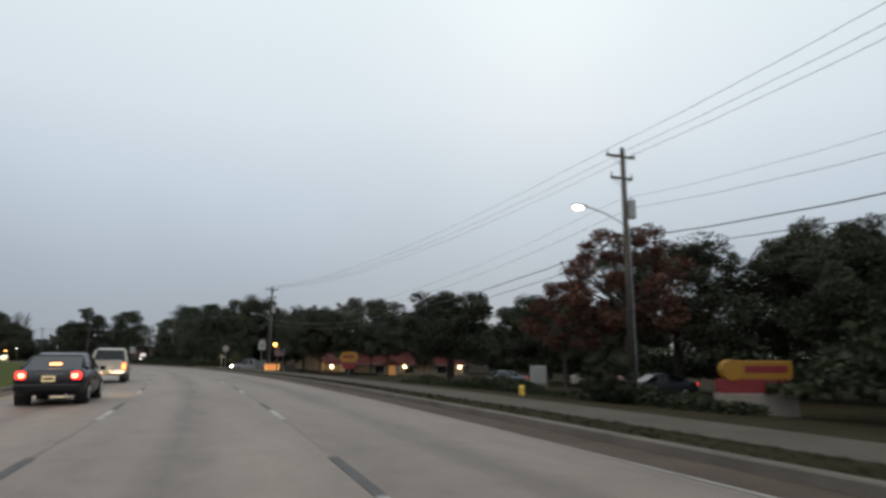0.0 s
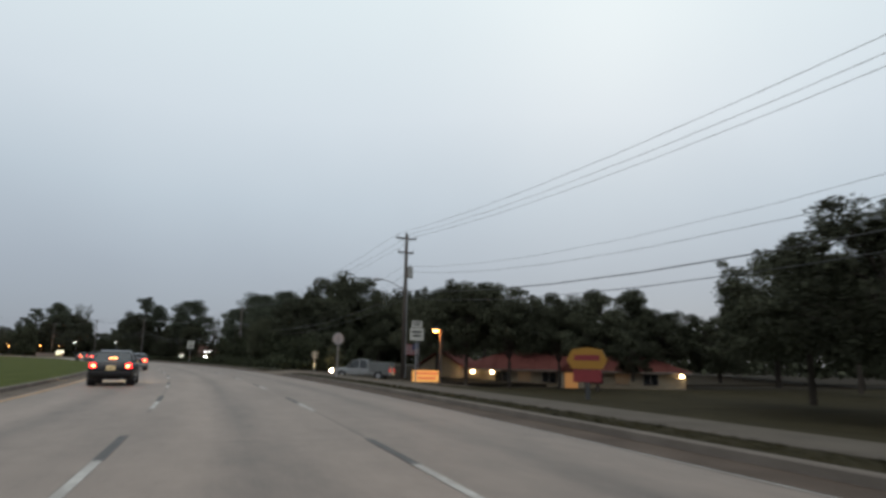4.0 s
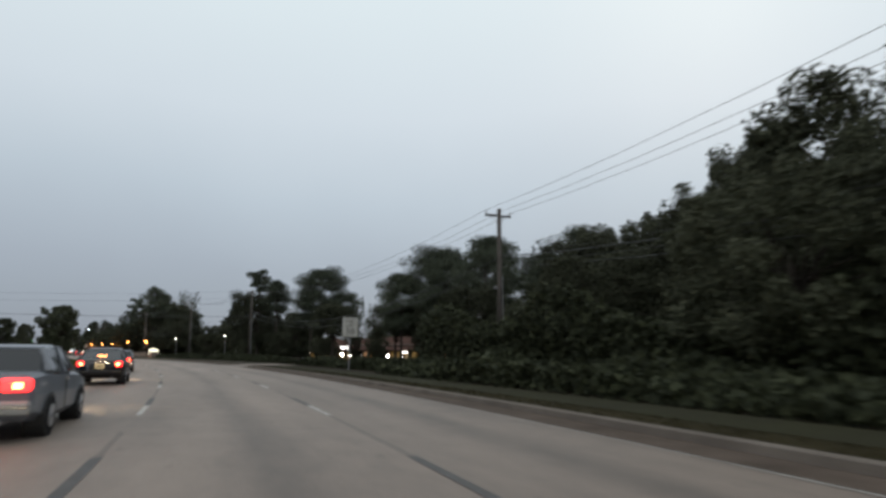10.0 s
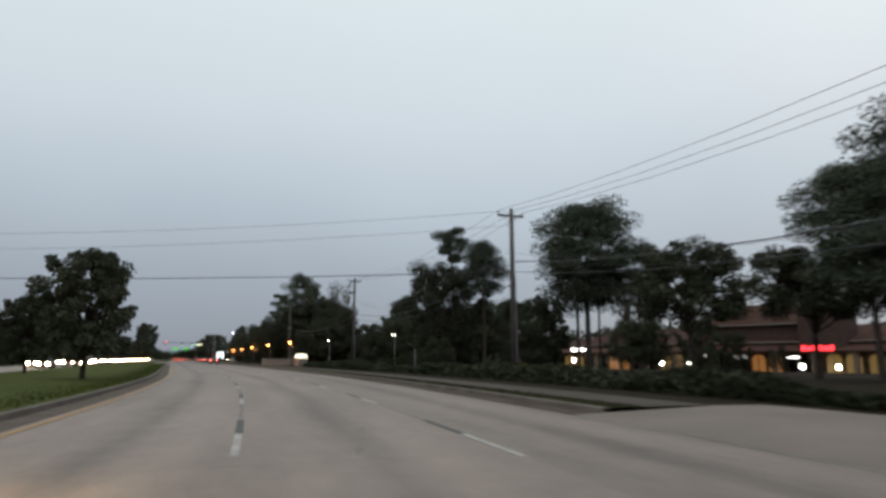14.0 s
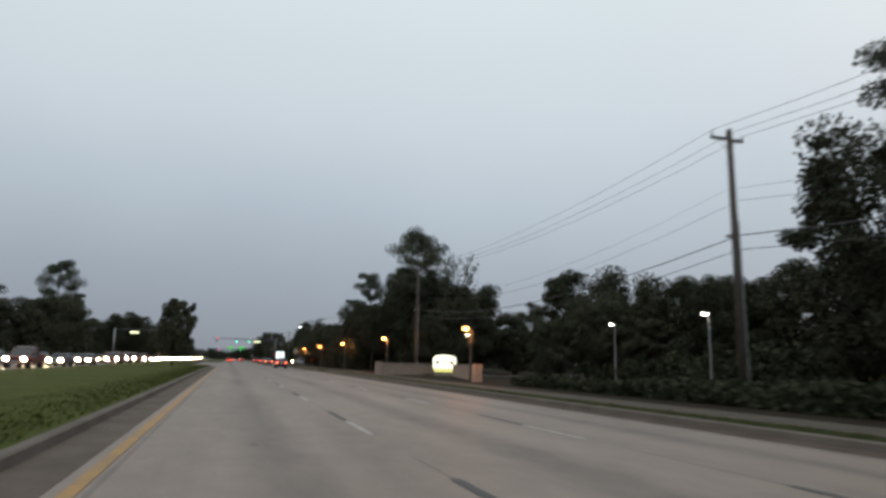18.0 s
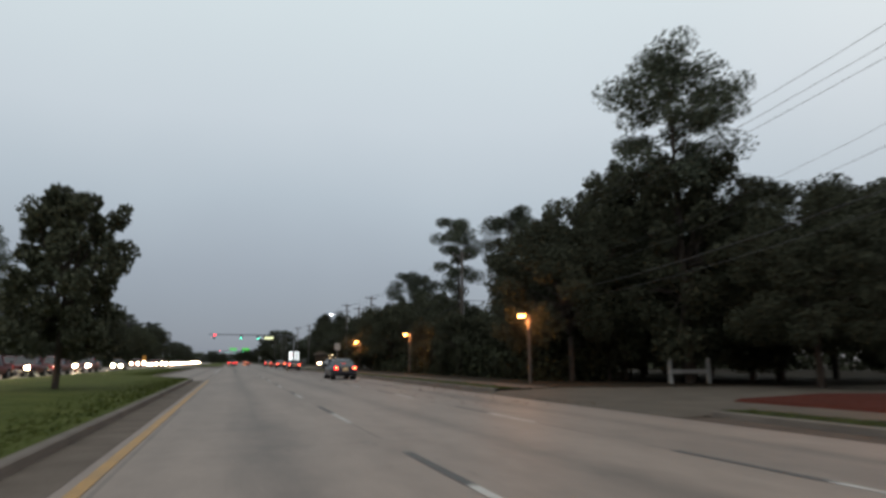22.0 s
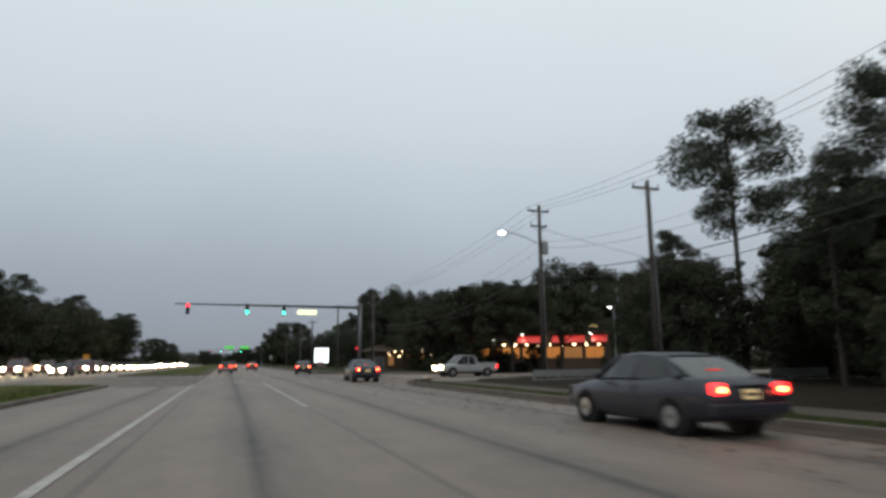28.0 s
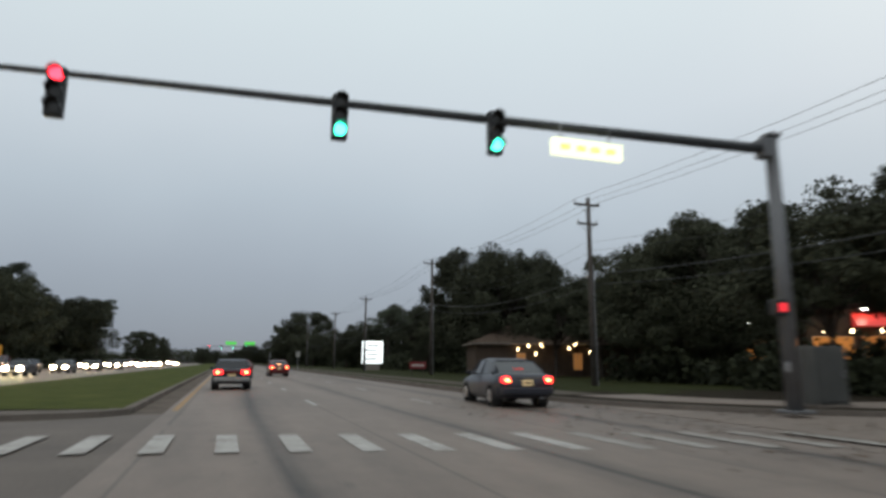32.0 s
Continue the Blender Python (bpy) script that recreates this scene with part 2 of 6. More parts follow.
M_MULCH = mat("red_mulch", (0.055, 0.015, 0.010), 0.95, var=0.35, scale=3, bump=0.8, fine=40)
M_BLADE = leaf_mat("grass_blades", (0.046, 0.064, 0.013), (0.088, 0.098, 0.027))
M_DRYBLADE = leaf_mat("dry_grass_blades", (0.022, 0.022, 0.010), (0.055, 0.045, 0.022))
M_PINE = leaf_mat("pine_needles", (0.040, 0.048, 0.034), (0.090, 0.100, 0.070))
M_OAK = leaf_mat("oak_leaves", (0.040, 0.044, 0.029), (0.072, 0.075, 0.048))
M_RUST = leaf_mat("rusty_autumn_leaves", (0.050, 0.028, 0.022), (0.130, 0.058, 0.042))
M_SHRUB = leaf_mat("shrub_leaves", (0.022, 0.025, 0.016), (0.043, 0.048, 0.026))
M_BARK = mat("bark", (0.06, 0.05, 0.043), 0.95, var=0.4, scale=2.5, bump=0.9, fine=14)
M_POLE = mat("weathered_pole_timber", (0.082, 0.071, 0.064), 0.9, var=0.3, scale=1.5, bump=0.5, fine=12)
M_STEEL = mat("galvanised_steel", (0.30, 0.30, 0.31), 0.5, 0.7, var=0.15, scale=3, bump=0.1)
M_DARKSTEEL = mat("dark_painted_steel", (0.05, 0.052, 0.055), 0.55, 0.2, var=0.2, scale=2, bump=0.1)
M_WIRE = mat("cable", (0.03, 0.03, 0.032), 0.6, var=0.1)
M_TYRE = mat("tyre_rubber", (0.016, 0.016, 0.017), 0.85, var=0.2, scale=8, bump=0.3)
M_RIM = mat("alloy_rim", (0.42, 0.42, 0.44), 0.35, 0.8, var=0.1, scale=8)
M_CHROME = mat("chrome", (0.6, 0.6, 0.62), 0.15, 1.0, var=0.05)
M_TRIM = mat("black_plastic", (0.02, 0.02, 0.021), 0.6, var=0.15, scale=6)
M_TAIL = mat("lit_tail_lamp", (0.5, 0.01, 0.01), 0.3, glow=(1.0, 0.022, 0.016), power=10.0)
# a weak added glow, kept even where the tail lamp is off
M_TAILDIM = mat("red_lamp_lens", (0.32, 0.012, 0.012), 0.2, glow=(1.0, 0.06, 0.03), power=0.9)
M_TAILAMB = mat("amber_tail_lamp", (0.5, 0.1, 0.02), 0.3, glow=(1.0, 0.22, 0.05), power=5.0)
M_HEAD = mat("lit_headlamp", (0.9, 0.88, 0.8), 0.2, glow=(1.0, 0.76, 0.42), power=330.0)
M_BEAM = mat("dipped_headlamp", (0.9, 0.88, 0.8), 0.2, glow=(1.0, 0.74, 0.40), power=90.0)
# a faint glow of its own, as if a lamp lit the plate
M_PLATE = mat("number_plate", (0.62, 0.50, 0.28), 0.5, glow=(1.0, 0.72, 0.35), power=0.35)
M_SIGNWHITE = mat("white_sign_sheeting", (0.46, 0.44, 0.40), 0.45, var=0.08, scale=2)
M_SIGNBACK = mat("bare_aluminium", (0.34, 0.34, 0.35), 0.5, 0.5, var=0.1, scale=3)
M_DULLBACK = mat("dull_dark_plate", (0.085, 0.083, 0.08), 0.7, var=0.2, scale=3)
M_INK = mat("black_sign_lettering", (0.02, 0.02, 0.02), 0.5, var=0.05)
M_STUCCO = mat("cream_stucco", (0.26, 0.215, 0.16), 0.9, var=0.15, scale=1.5, bump=0.4)
M_DARKSTUCCO = mat("dark_brown_stucco", (0.085, 0.062, 0.048), 0.9, var=0.2, scale=1.5, bump=0.4)
M_ROOFRED = mat("red_clay_roof", (0.095, 0.033, 0.028), 0.85, var=0.3, scale=2, bump=0.6, fine=10)
M_ROOFTAN = mat("brown_tile_roof", (0.07, 0.037, 0.029), 0.85, var=0.3, scale=2, bump=0.6, fine=10)
M_GLASSD = mat("dark_tinted_glass", (0.012, 0.013, 0.016), 0.06, var=0.05)
M_SHOPLIT = mat("lit_shop_window", (0.2, 0.15, 0.07), 0.3, glow=(1.0, 0.60, 0.17), power=0.13)
M_WARMWIN = mat("warm_lit_window", (0.2, 0.13, 0.06), 0.3, glow=(1.0, 0.42, 0.12), power=0.22)
M_LAMPW = mat("white_floodlight_lens", (1, 1, 1), 0.3, glow=(1.0, 0.96, 0.80), power=28.0)
M_LAMPO = mat("sodium_lamp_lens", (1, 0.7, 0.4), 0.3, glow=(1.0, 0.33, 0.06), power=24.0)
M_LAMPY = mat("lit_cobra_head_lens", (1, 0.9, 0.7), 0.3, glow=(1.0, 0.80, 0.50), power=110.0)
M_LAMPC = mat("cool_cobra_head_lens", (0.9, 0.95, 1), 0.3, glow=(0.9, 0.96, 1.0), power=22.0)
M_BULB = mat("warm_bulb", (1, 0.8, 0.5), 0.3, glow=(1.0, 0.74, 0.40), power=30.0)
M_NEONRED = mat("red_lit_lettering", (0.8, 0.02, 0.02), 0.4, glow=(1.0, 0.03, 0.04), power=5.0)
M_NEONWHT = mat("white_lit_lettering", (0.9, 0.9, 0.9), 0.4, glow=(1.0, 0.97, 0.92), power=5.0)
M_BOXSIGN = mat("lit_cream_sign_face", (0.9, 0.9, 0.75), 0.4, glow=(1.0, 0.96, 0.70), power=1.5)
M_BOXYEL = mat("lit_yellow_sign_strip", (0.8, 0.8, 0.3), 0.4, glow=(0.95, 0.88, 0.25), power=0.75)
M_BOXWHT = mat("lit_white_sign_face", (0.9, 0.95, 0.95), 0.4, glow=(0.92, 1.0, 1.0), power=1.8)
M_NAME = mat("lit_street_name_sign", (0.9, 0.95, 0.6), 0.4, glow=(0.96, 1.0, 0.62), power=1.35)
M_SIGRED = mat("lit_red_signal_lens", (0.9, 0.05, 0.05), 0.3, glow=(1.0, 0.02, 0.035), power=10.0)
M_SIGGRN = mat("lit_green_signal_lens", (0.1, 0.9, 0.6), 0.3, glow=(0.05, 1.0, 0.58), power=8.0)
M_SIGOFF = mat("unlit_signal_lens", (0.03, 0.025, 0.02), 0.25, var=0.1)
# banner cloth and lettering emit light themselves, in place of light falling on them
M_BANNER = mat("glowing_orange_vinyl_banner", (0.75, 0.42, 0.12), 0.5, glow=(1.0, 0.46, 0.12), power=0.5)
M_BANTEXT = mat("glowing_red_banner_lettering", (0.5, 0.16, 0.06), 0.5, glow=(1.0, 0.30, 0.10), power=0.35)
M_YSIGN = mat("yellow_sign_panel", (0.31, 0.148, 0.014), 0.5, var=0.1, scale=2)
M_RSIGN = mat("red_sign_panel", (0.20, 0.02, 0.024), 0.5, var=0.1, scale=2)
M_BRICKPALE = mat("pale_painted_base", (0.25, 0.215, 0.185), 0.85, var=0.15, scale=3, bump=0.3)
M_BRICK = mat("tan_wall_brick", (0.30, 0.235, 0.195), 0.9, var=0.3, scale=5, bump=0.4, fine=25)
M_MORTAR = mat("grey_mortar", (0.25, 0.22, 0.195), 0.95, var=0.15, scale=6, bump=0.3)
M_HYD = mat("yellow_hydrant_paint", (0.62, 0.40, 0.05), 0.5, var=0.15, scale=6)
M_CABINET = mat("grey_cabinet_paint", (0.30, 0.30, 0.29), 0.55, var=0.12, scale=2)
M_FLAGR = mat("red_flag_cloth", (0.16, 0.045, 0.05), 0.85, var=0.15, scale=5)
M_FLAGW = mat("white_flag_cloth", (0.22, 0.20, 0.20), 0.85, var=0.12, scale=5)
M_FLAGB = mat("blue_flag_cloth", (0.05, 0.055, 0.10), 0.85, var=0.12, scale=5)
M_GREENSIGN = mat("lit_green_guide_sign", (0.03, 0.35, 0.06), 0.4, glow=(0.15, 0.9, 0.12), power=0.55)
M_MAST = mat("dull_mast_steel", (0.15, 0.15, 0.155), 0.55, 0.5, var=0.2, scale=2, bump=0.1)
M_PEDRED = mat("dim_red_signal_symbol", (0.5, 0.03, 0.03), 0.4, glow=(1.0, 0.03, 0.05), power=1.1)
M_SIGCAB = mat("weathered_cabinet_paint", (0.060, 0.060, 0.057), 0.6, var=0.2, scale=2)
M_APRON = mat("tan_apron_concrete", (0.125, 0.100, 0.080), 0.85, var=0.35, scale=0.6, bump=0.4, fine=22)
M_LITTER = leaf_mat("fallen_brown_leaves", (0.020, 0.014, 0.009), (0.085, 0.045, 0.022))
M_REDCAN = mat("lit_red_canopy", (0.6, 0.03, 0.02), 0.4, glow=(1.0, 0.045, 0.035), power=0.2)


def paint(name, color, rough=0.35):
    m = mat(name, color, rough, var=0.08, scale=2.0, coat=0.25, fine=90)
    m.node_tree.nodes["Principled BSDF"].inputs["Specular IOR Level"].default_value = 0.3
    return m


# ---- building helpers ----
def part(name, bm, material, parent=None, label="", smooth=False):
    """One mesh object from a bmesh, under a thing or a part."""
    me = bpy.data.meshes.new(name)
    bmesh.ops.recalc_face_normals(bm, faces=bm.faces)
    bm.to_mesh(me)
    bm.free()
    me.materials.append(material)
    if smooth:
        me.shade_smooth()
    ob = new(name, me)
    ob.parent = parent
    if label:
        tagged(ob, label)
    return ob


def share(name, ob, m, parent):
    """Another object on the mesh of ob."""
    o = new(name, ob.data)
    o.parent = parent
    o.matrix_local = m
    return o


def thing(name, m, label, category, group="", kind=""):
    ob = new(name)
    ob.matrix_world = m
    ob.empty_display_size = 0.1
    return tagged(ob, label, category, group, kind)


def box(x, y, z, sx, sy, sz, bev=0.0, bm=None, m=None):
    """A box centred at x, y with its underside at z; bev rounds its edges."""
    b = bm or bmesh.new()
    mat4 = Matrix.Translation((x, y, z + sz / 2)) @ Matrix.Diagonal((sx, sy, sz, 1))
    if m is not None:
        mat4 = m @ mat4
    r = bmesh.ops.create_cube(b, size=1.0, matrix=mat4)
    if bev:
        es = list({e for v in r["verts"] for e in v.link_edges})
        bmesh.ops.bevel(b, geom=es, offset=bev, segments=2, affect="EDGES", profile=0.5)
    return b


def rod(a, b, ra, rb=None, n=8, bm=None):
    """A tapered round bar from a to b."""
    bb = bm or bmesh.new()
    a, b = Vector(a), Vector(b)
    d = b - a
    rot = d.to_track_quat("Z", "Y").to_matrix().to_4x4()
    bmesh.ops.create_cone(bb, cap_ends=True, segments=n, radius1=ra, radius2=ra if rb is None else rb, depth=d.length, matrix=Matrix.Translation((a + b) / 2) @ rot)
    return bb


def loft(loops, bm=None, cap=True):
    """A skin over loops with equal numbers of points."""
    b = bm or bmesh.new()
    rows = [[b.verts.new(p) for p in lp] for lp in loops]
    n = len(rows[0])
    for r0, r1 in zip(rows, rows[1:]):
        for k in range(n):
            b.faces.new((r0[k], r0[(k + 1) % n], r1[(k + 1) % n], r1[k]))
    if cap:
        b.faces.new(rows[0][::-1])
        b.faces.new(rows[-1])
    return b


def tri_mesh(name, v, material, parent=None, kind="", label="", category=""):
    """A mesh of loose triangles from an array of corners."""
    n = len(v) // 3
    me = bpy.data.meshes.new(name)
    me.vertices.add(3 * n)
    me.vertices.foreach_set("co", np.ascontiguousarray(v, dtype=np.float32).ravel())
    me.loops.add(3 * n)
    me.loops.foreach_set("vertex_index", np.arange(3 * n, dtype=np.int32))
    me.polygons.add(n)
    me.polygons.foreach_set("loop_start", np.arange(0, 3 * n, 3, dtype=np.int32))
    me.update(calc_edges=True)
    me.materials.append(material)
    ob = new(name, me)
    ob.parent = parent
    return tagged(ob, label, category, "", kind)


def leaves(rng, c, size, lean=0.0):
    """Corners of one small triangle at each of the centres c."""
    n = len(c)
    a = rng.normal(size=(n, 3))
    a[:, 2] *= 1 - lean
    a /= np.linalg.norm(a, axis=1, keepdims=True)
    b = np.cross(a, rng.normal(size=(n, 3)))
    b /= np.linalg.norm(b, axis=1, keepdims=True) + 1e-9
    s = size * rng.uniform(0.6, 1.35, (n, 1))
    return np.stack([c - a * s * 0.55, c + a * s * 0.35 + b * s * 0.42, c + a * s * 0.35 - b * s * 0.42], 1).reshape(-1, 3)


def clump(rng, centre, r, flat, n):
    d = rng.normal(size=(n, 3))
    d /= np.linalg.norm(d, axis=1, keepdims=True)
    rad = r * rng.uniform(0, 1, (n, 1)) ** 0.42
    return np.asarray(centre) + d * rad * np.array([1, 1, flat])


# ---- the road's line: straight north of a long left-hand bend ----
BEND, BACK, X0, K0, C2, C3, C4 = -190.0, -440.0, 2.6725, -0.0045, -10.554, 0.8055, 0.0142


def line_x(s):
    q = max(s, BACK)
    u = min(q - BEND, 0) / 100
    x = X0 + K0 * q + C2 * u**2 + C3 * u**3 + C4 * u**4
    k = K0 + (2 * C2 * u + 3 * C3 * u**2 + 4 * C4 * u**3) / 100
    return x + k * min(s - BACK, 0), k


def at(s, d, z=0.0):
    """The place at station s, d metres to the right of the first lane line."""
    x, k = line_x(s)
    q = math.hypot(1, k)
    return Vector((x + d / q, s - d * k / q, z))


def heading(s):
    """Degrees by which the road turns from north, as a turn about z."""
    return -math.degrees(math.atan(line_x(s)[1]))


def on_road(s, d, z=0.0, turn=0.0):
    p = at(s, d, z)
    return pose(p.x, p.y, p.z, 0, 0, heading(s) + turn)


def arc_len(a, b):
    n = max(2, int(abs(b - a) / 2))
    return sum(math.hypot(1, line_x(a + (b - a) * (k + 0.5) / n)[1]) for k in range(n)) * (b - a) / n


def strip(name, s0, s1, profile, material, parent=None, step=6.0, label="", category="", kind="structure", closed=False):
    """A band swept along the road from s0 to s1; profile: rows of offset and height across it."""
    n = max(1, int(math.ceil((s1 - s0) / step)))
    vs, fs, uv = [], [], []
    m = len(profile)
    run = arc_len(-171.3, s0)
    runs = []
    for i in range(n + 1):
        s = s0 + (s1 - s0) * i / n
        if i:
            run += arc_len(s - (s1 - s0) / n, s)
        runs.append(run)
        vs += [at(s, d, z)[:] for d, z in profile]
    cells = m if closed else m - 1
    for i in range(n):
        for k in range(cells):
            j = (k + 1) % m
            fs.append((i * m + k, i * m + j, (i + 1) * m + j, (i + 1) * m + k))
            uv += [(profile[k][0], runs[i]), (profile[j][0], runs[i]), (profile[j][0], runs[i + 1]), (profile[k][0], runs[i + 1])]
    if closed:
        fs += [tuple(range(m))[::-1], tuple(range(n * m, n * m + m))]
        uv += [(0, 0)] * (2 * m)
    me = bpy.data.meshes.new(name)
    me.from_pydata(vs, [], fs)
    lay = me.uv_layers.new(name="UVMap")
    lay.data.foreach_set("uv", np.array(uv, dtype=np.float32).ravel())
    me.materials.append(material)
    ob = new(name, me)
    ob.parent = parent
    return tagged(ob, label, category, "", kind)


# ---- ground and road ----
bm = bmesh.new()
bmesh.ops.create_grid(bm, x_segments=40, y_segments=40, size=2600, matrix=Matrix.Translation((0, 0, -1.4)))
tagged(part("ground", bm, M_SOIL), "dark leaf-littered ground reaching the horizon", "ground", "", "structure")

S_BACK, S_FAR = -600.0, 800.0
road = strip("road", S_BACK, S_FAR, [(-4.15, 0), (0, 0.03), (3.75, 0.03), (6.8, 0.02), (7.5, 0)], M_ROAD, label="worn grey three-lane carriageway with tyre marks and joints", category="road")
strip("crossing_pavement", -19.0, 22.0, [(7.5, 0.0), (8.75, 0.0)], M_ROAD, label="worn grey pavement where the side street joins", category="road")
strip("oncoming_road", S_BACK, S_FAR, [(-29.4, 0), (-22.9, 0.04), (-17.4, 0)], M_ROAD2, label="worn grey oncoming carriageway beyond the grass median", category="road")
strip("gutter", S_BACK, -19.0, [(7.5, 0.004), (8.35, 0.0)], M_GUTTER, label="dark stained concrete gutter along the kerb", category="gutter")
strip("gutter", 22.0, S_FAR, [(7.5, 0.004), (8.35, 0.0)], M_GUTTER, label="dark stained concrete gutter along the kerb", category="gutter")
KERB = [(0.0, -0.02), (0.02, 0.13), (0.05, 0.15), (0.22, 0.15), (0.24, 0.05)]


def kerb(s0, s1, d, side=1):
    strip("kerb", s0, s1, [(d + side * a, z) for a, z in KERB], M_CURB, label="worn concrete kerb, stained dark along its foot", category="kerb")


# right-hand verge, sidewalk and lawns, broken by driveways and the cross street
DRIVES = [(-337.0, -327.0), (-249.0, -239.0), (-126.5, -113.5)]
SLOPE = [(11.4, 0.13), (13.0, 0.05), (18.0, -0.5), (26.0, -0.97), (48.0, -1.21), (160.0, -1.35)]
LEVEL = [(11.4, 0.13), (15.0, 0.15), (30.0, 0.0), (50.0, -0.18), (75.0, -0.4), (160.0, -1.35)]
cuts = [S_BACK] + [e for a, b in DRIVES for e in (a, b)] + [-19.0]
spans = [(cuts[k], cuts[k + 1]) for k in range(0, len(cuts), 2)] + [(22.0, S_FAR)]
for a, b in spans:
    kerb(a, b, 8.35)
    verge = M_DRYGRASS if b < -200 else M_GRASS
    strip("verge", a, b, [(8.59, 0.14), (9.1, 0.16), (9.6, 0.14)], verge, label="narrow strip of short grass between kerb and sidewalk", category="grass verge")
    # the stretch beside the woods takes the sidewalk colour that holds their shade
    wooded = a == -327.0
    strip("sidewalk", a, b, [(9.6, 0.10), (9.6, 0.15), (11.4, 0.16), (11.4, 0.10)], M_SHADEWALK if wooded else M_WALK, label="narrow olive sidewalk with the shade of the woods in its colour" if wooded else "pale concrete sidewalk beside the verge", category="sidewalk")
    falls = b < -330
    if a == -327.0:
        bank = [[at(a + 12 * k / 6, d0 + (d1 - d0) * k / 6, z0 + (z1 - z0) * (k / 6) ** 1.5) for (d0, z0), (d1, z1) in zip(SLOPE, LEVEL)] + [at(a + 12 * k / 6, 160.0, -2.0), at(a + 12 * k / 6, 11.4, -2.0)] for k in range(7)]
        tagged(part("bank", loft(bank), M_SOIL), "dark bank of leaf litter beside the driveway", "lawn", "", "structure")
    strip("lawn", a + 12 if a == -327.0 else a, b, SLOPE if falls else LEVEL, M_DRYGRASS if falls else M_GRASS if -170 < a < -120 or a > 0 else M_SOIL, label="rough grass and leaf litter behind the sidewalk", category="lawn")
for a, b in DRIVES:
    strip("driveway", a, b, [(7.5, 0.004), (8.6, 0.05), (11.5, 0.14), (13.0, 0.06), (18.0, -0.49), (26.0, -0.95), (31.0, -1.39)] if a < -300 else [(7.5, 0.004), (8.6, 0.05), (11.5, 0.14), (13.2, 0.13)] if a < -200 else [(7.5, 0.004), (8.6, 0.05), (11.5, 0.14), (30.0, 0.01), (75.0, -0.39)], M_WALK if a > -170 else M_APRON if a < -300 else M_CROSS, label="paved driveway apron crossing the verge", category="driveway")
strip("lawn", -249.0, -239.0, [(13.2, 0.10), *LEVEL[1:]], M_SOIL, label="rough grass and leaf litter behind the sidewalk", category="lawn")

# grass median; it narrows for a turn lane before the crossing
NOSE, TURN, GAP0, GAP1 = -91.5, -79.0, -15.0, 18.0
kerb(S_BACK, NOSE, -4.9, -1)
kerb(S_BACK, GAP0, -17.4, 1)
strip("gutter", S_BACK, NOSE, [(-4.9, 0.004), (-4.15, 0.006)], M_MEDGUTTER, label="dark gutter along the median kerb", category="gutter")
strip("median", S_BACK, NOSE, [(-17.16, 0.14), (-14.0, 0.22), (-8.5, 0.24), (-5.14, 0.14)], M_MEDIAN, label="mown green grass median between the carriageways", category="grass median")


def ease(s):
    q = min(max((s - NOSE) / (TURN - NOSE), 0), 1)
    return -4.9 - 3.7 * q * q * (3 - 2 * q)


steps = [NOSE + (TURN - NOSE) * k / 12 for k in range(13)]
tagged(part("kerb", loft([[at(s, ease(s) - a, z) for a, z in KERB] for s in steps]), M_CURB), "concrete kerb easing back for the turn lane", "kerb", "", "structure")
tagged(part("median", loft([[at(s, ease(s) - 0.24, 0.14), at(s, -12.0, 0.2), at(s, -17.16, 0.14), at(s, -12.0, 0.05)] for s in steps]), M_MEDIAN), "mown green grass where the median narrows", "grass median", "", "structure")
strip("turn_lane", NOSE, GAP0, [(-8.6, 0.0), (-4.15, 0.002)], M_ROAD, label="grey left-turn lane beside the median", category="road")
strip("median", TURN, GAP0, [(-17.16, 0.14), (-13.0, 0.2), (-8.84, 0.14)], M_MEDIAN, label="mown green grass median beside the turn lane", category="grass median")
kerb(TURN, GAP0, -8.6, -1)
strip("turn_lane", GAP0, GAP1 + 1, [(-17.4, 0.0), (-4.15, 0.002)], M_GAP, label="open pavement across the median gap", category="road")
kerb(GAP1, 360.0, -4.9, -1)
strip("gutter", GAP1, 360.0, [(-4.9, 0.004), (-4.15, 0.006)], M_MEDGUTTER, label="dark gutter along the median kerb", category="gutter")
kerb(GAP1, 360.0, -12.9, 1)
strip("oncoming_road", GAP1, 360.0, [(-17.4, 0.0), (-12.9, 0.002)], M_ROAD2, label="worn grey turn lane of the oncoming carriageway", category="road")
strip("median", GAP1, 360.0, [(-12.66, 0.14), (-9.0, 0.2), (-5.14, 0.14)], M_MEDIAN, label="mown green grass median beyond the crossing", category="grass median")
nose = [(-12.9 + 8.0 * k / 14, GAP1 - 1.5 * math.sin(math.pi * k / 14) ** 0.5) for k in range(15)]
tagged(part("median_nose", loft([[at(s, d, 0.0), at(s + 0.03, d, 0.14), at(GAP1 + 0.3, d, 0.145), at(GAP1 + 0.3, d, 0.0)] for d, s in nose]), M_CURB), "rounded concrete nose of the median", "kerb", "", "structure")
strip("far_verge", S_BACK, S_FAR, [(-160.0, -1.35), (-75.0, -0.3), (-33.0, 0.1), (-29.4, 0.12), (-29.35, 0.0)], M_GRASS, label="grass and sidewalk beyond the oncoming carriageway", category="lawn")

# cross street with rounded corners
XK = at(-10, 8.25).x
CR0, CR1 = -8.5, 10.5
outline = [(XK, CR0 - 10)] + [(XK + 10 - 10 * math.cos(radians(a)), CR0 - 10 + 10 * math.sin(radians(a))) for a in range(10, 91, 10)] + [(240, CR0), (240, CR1)]
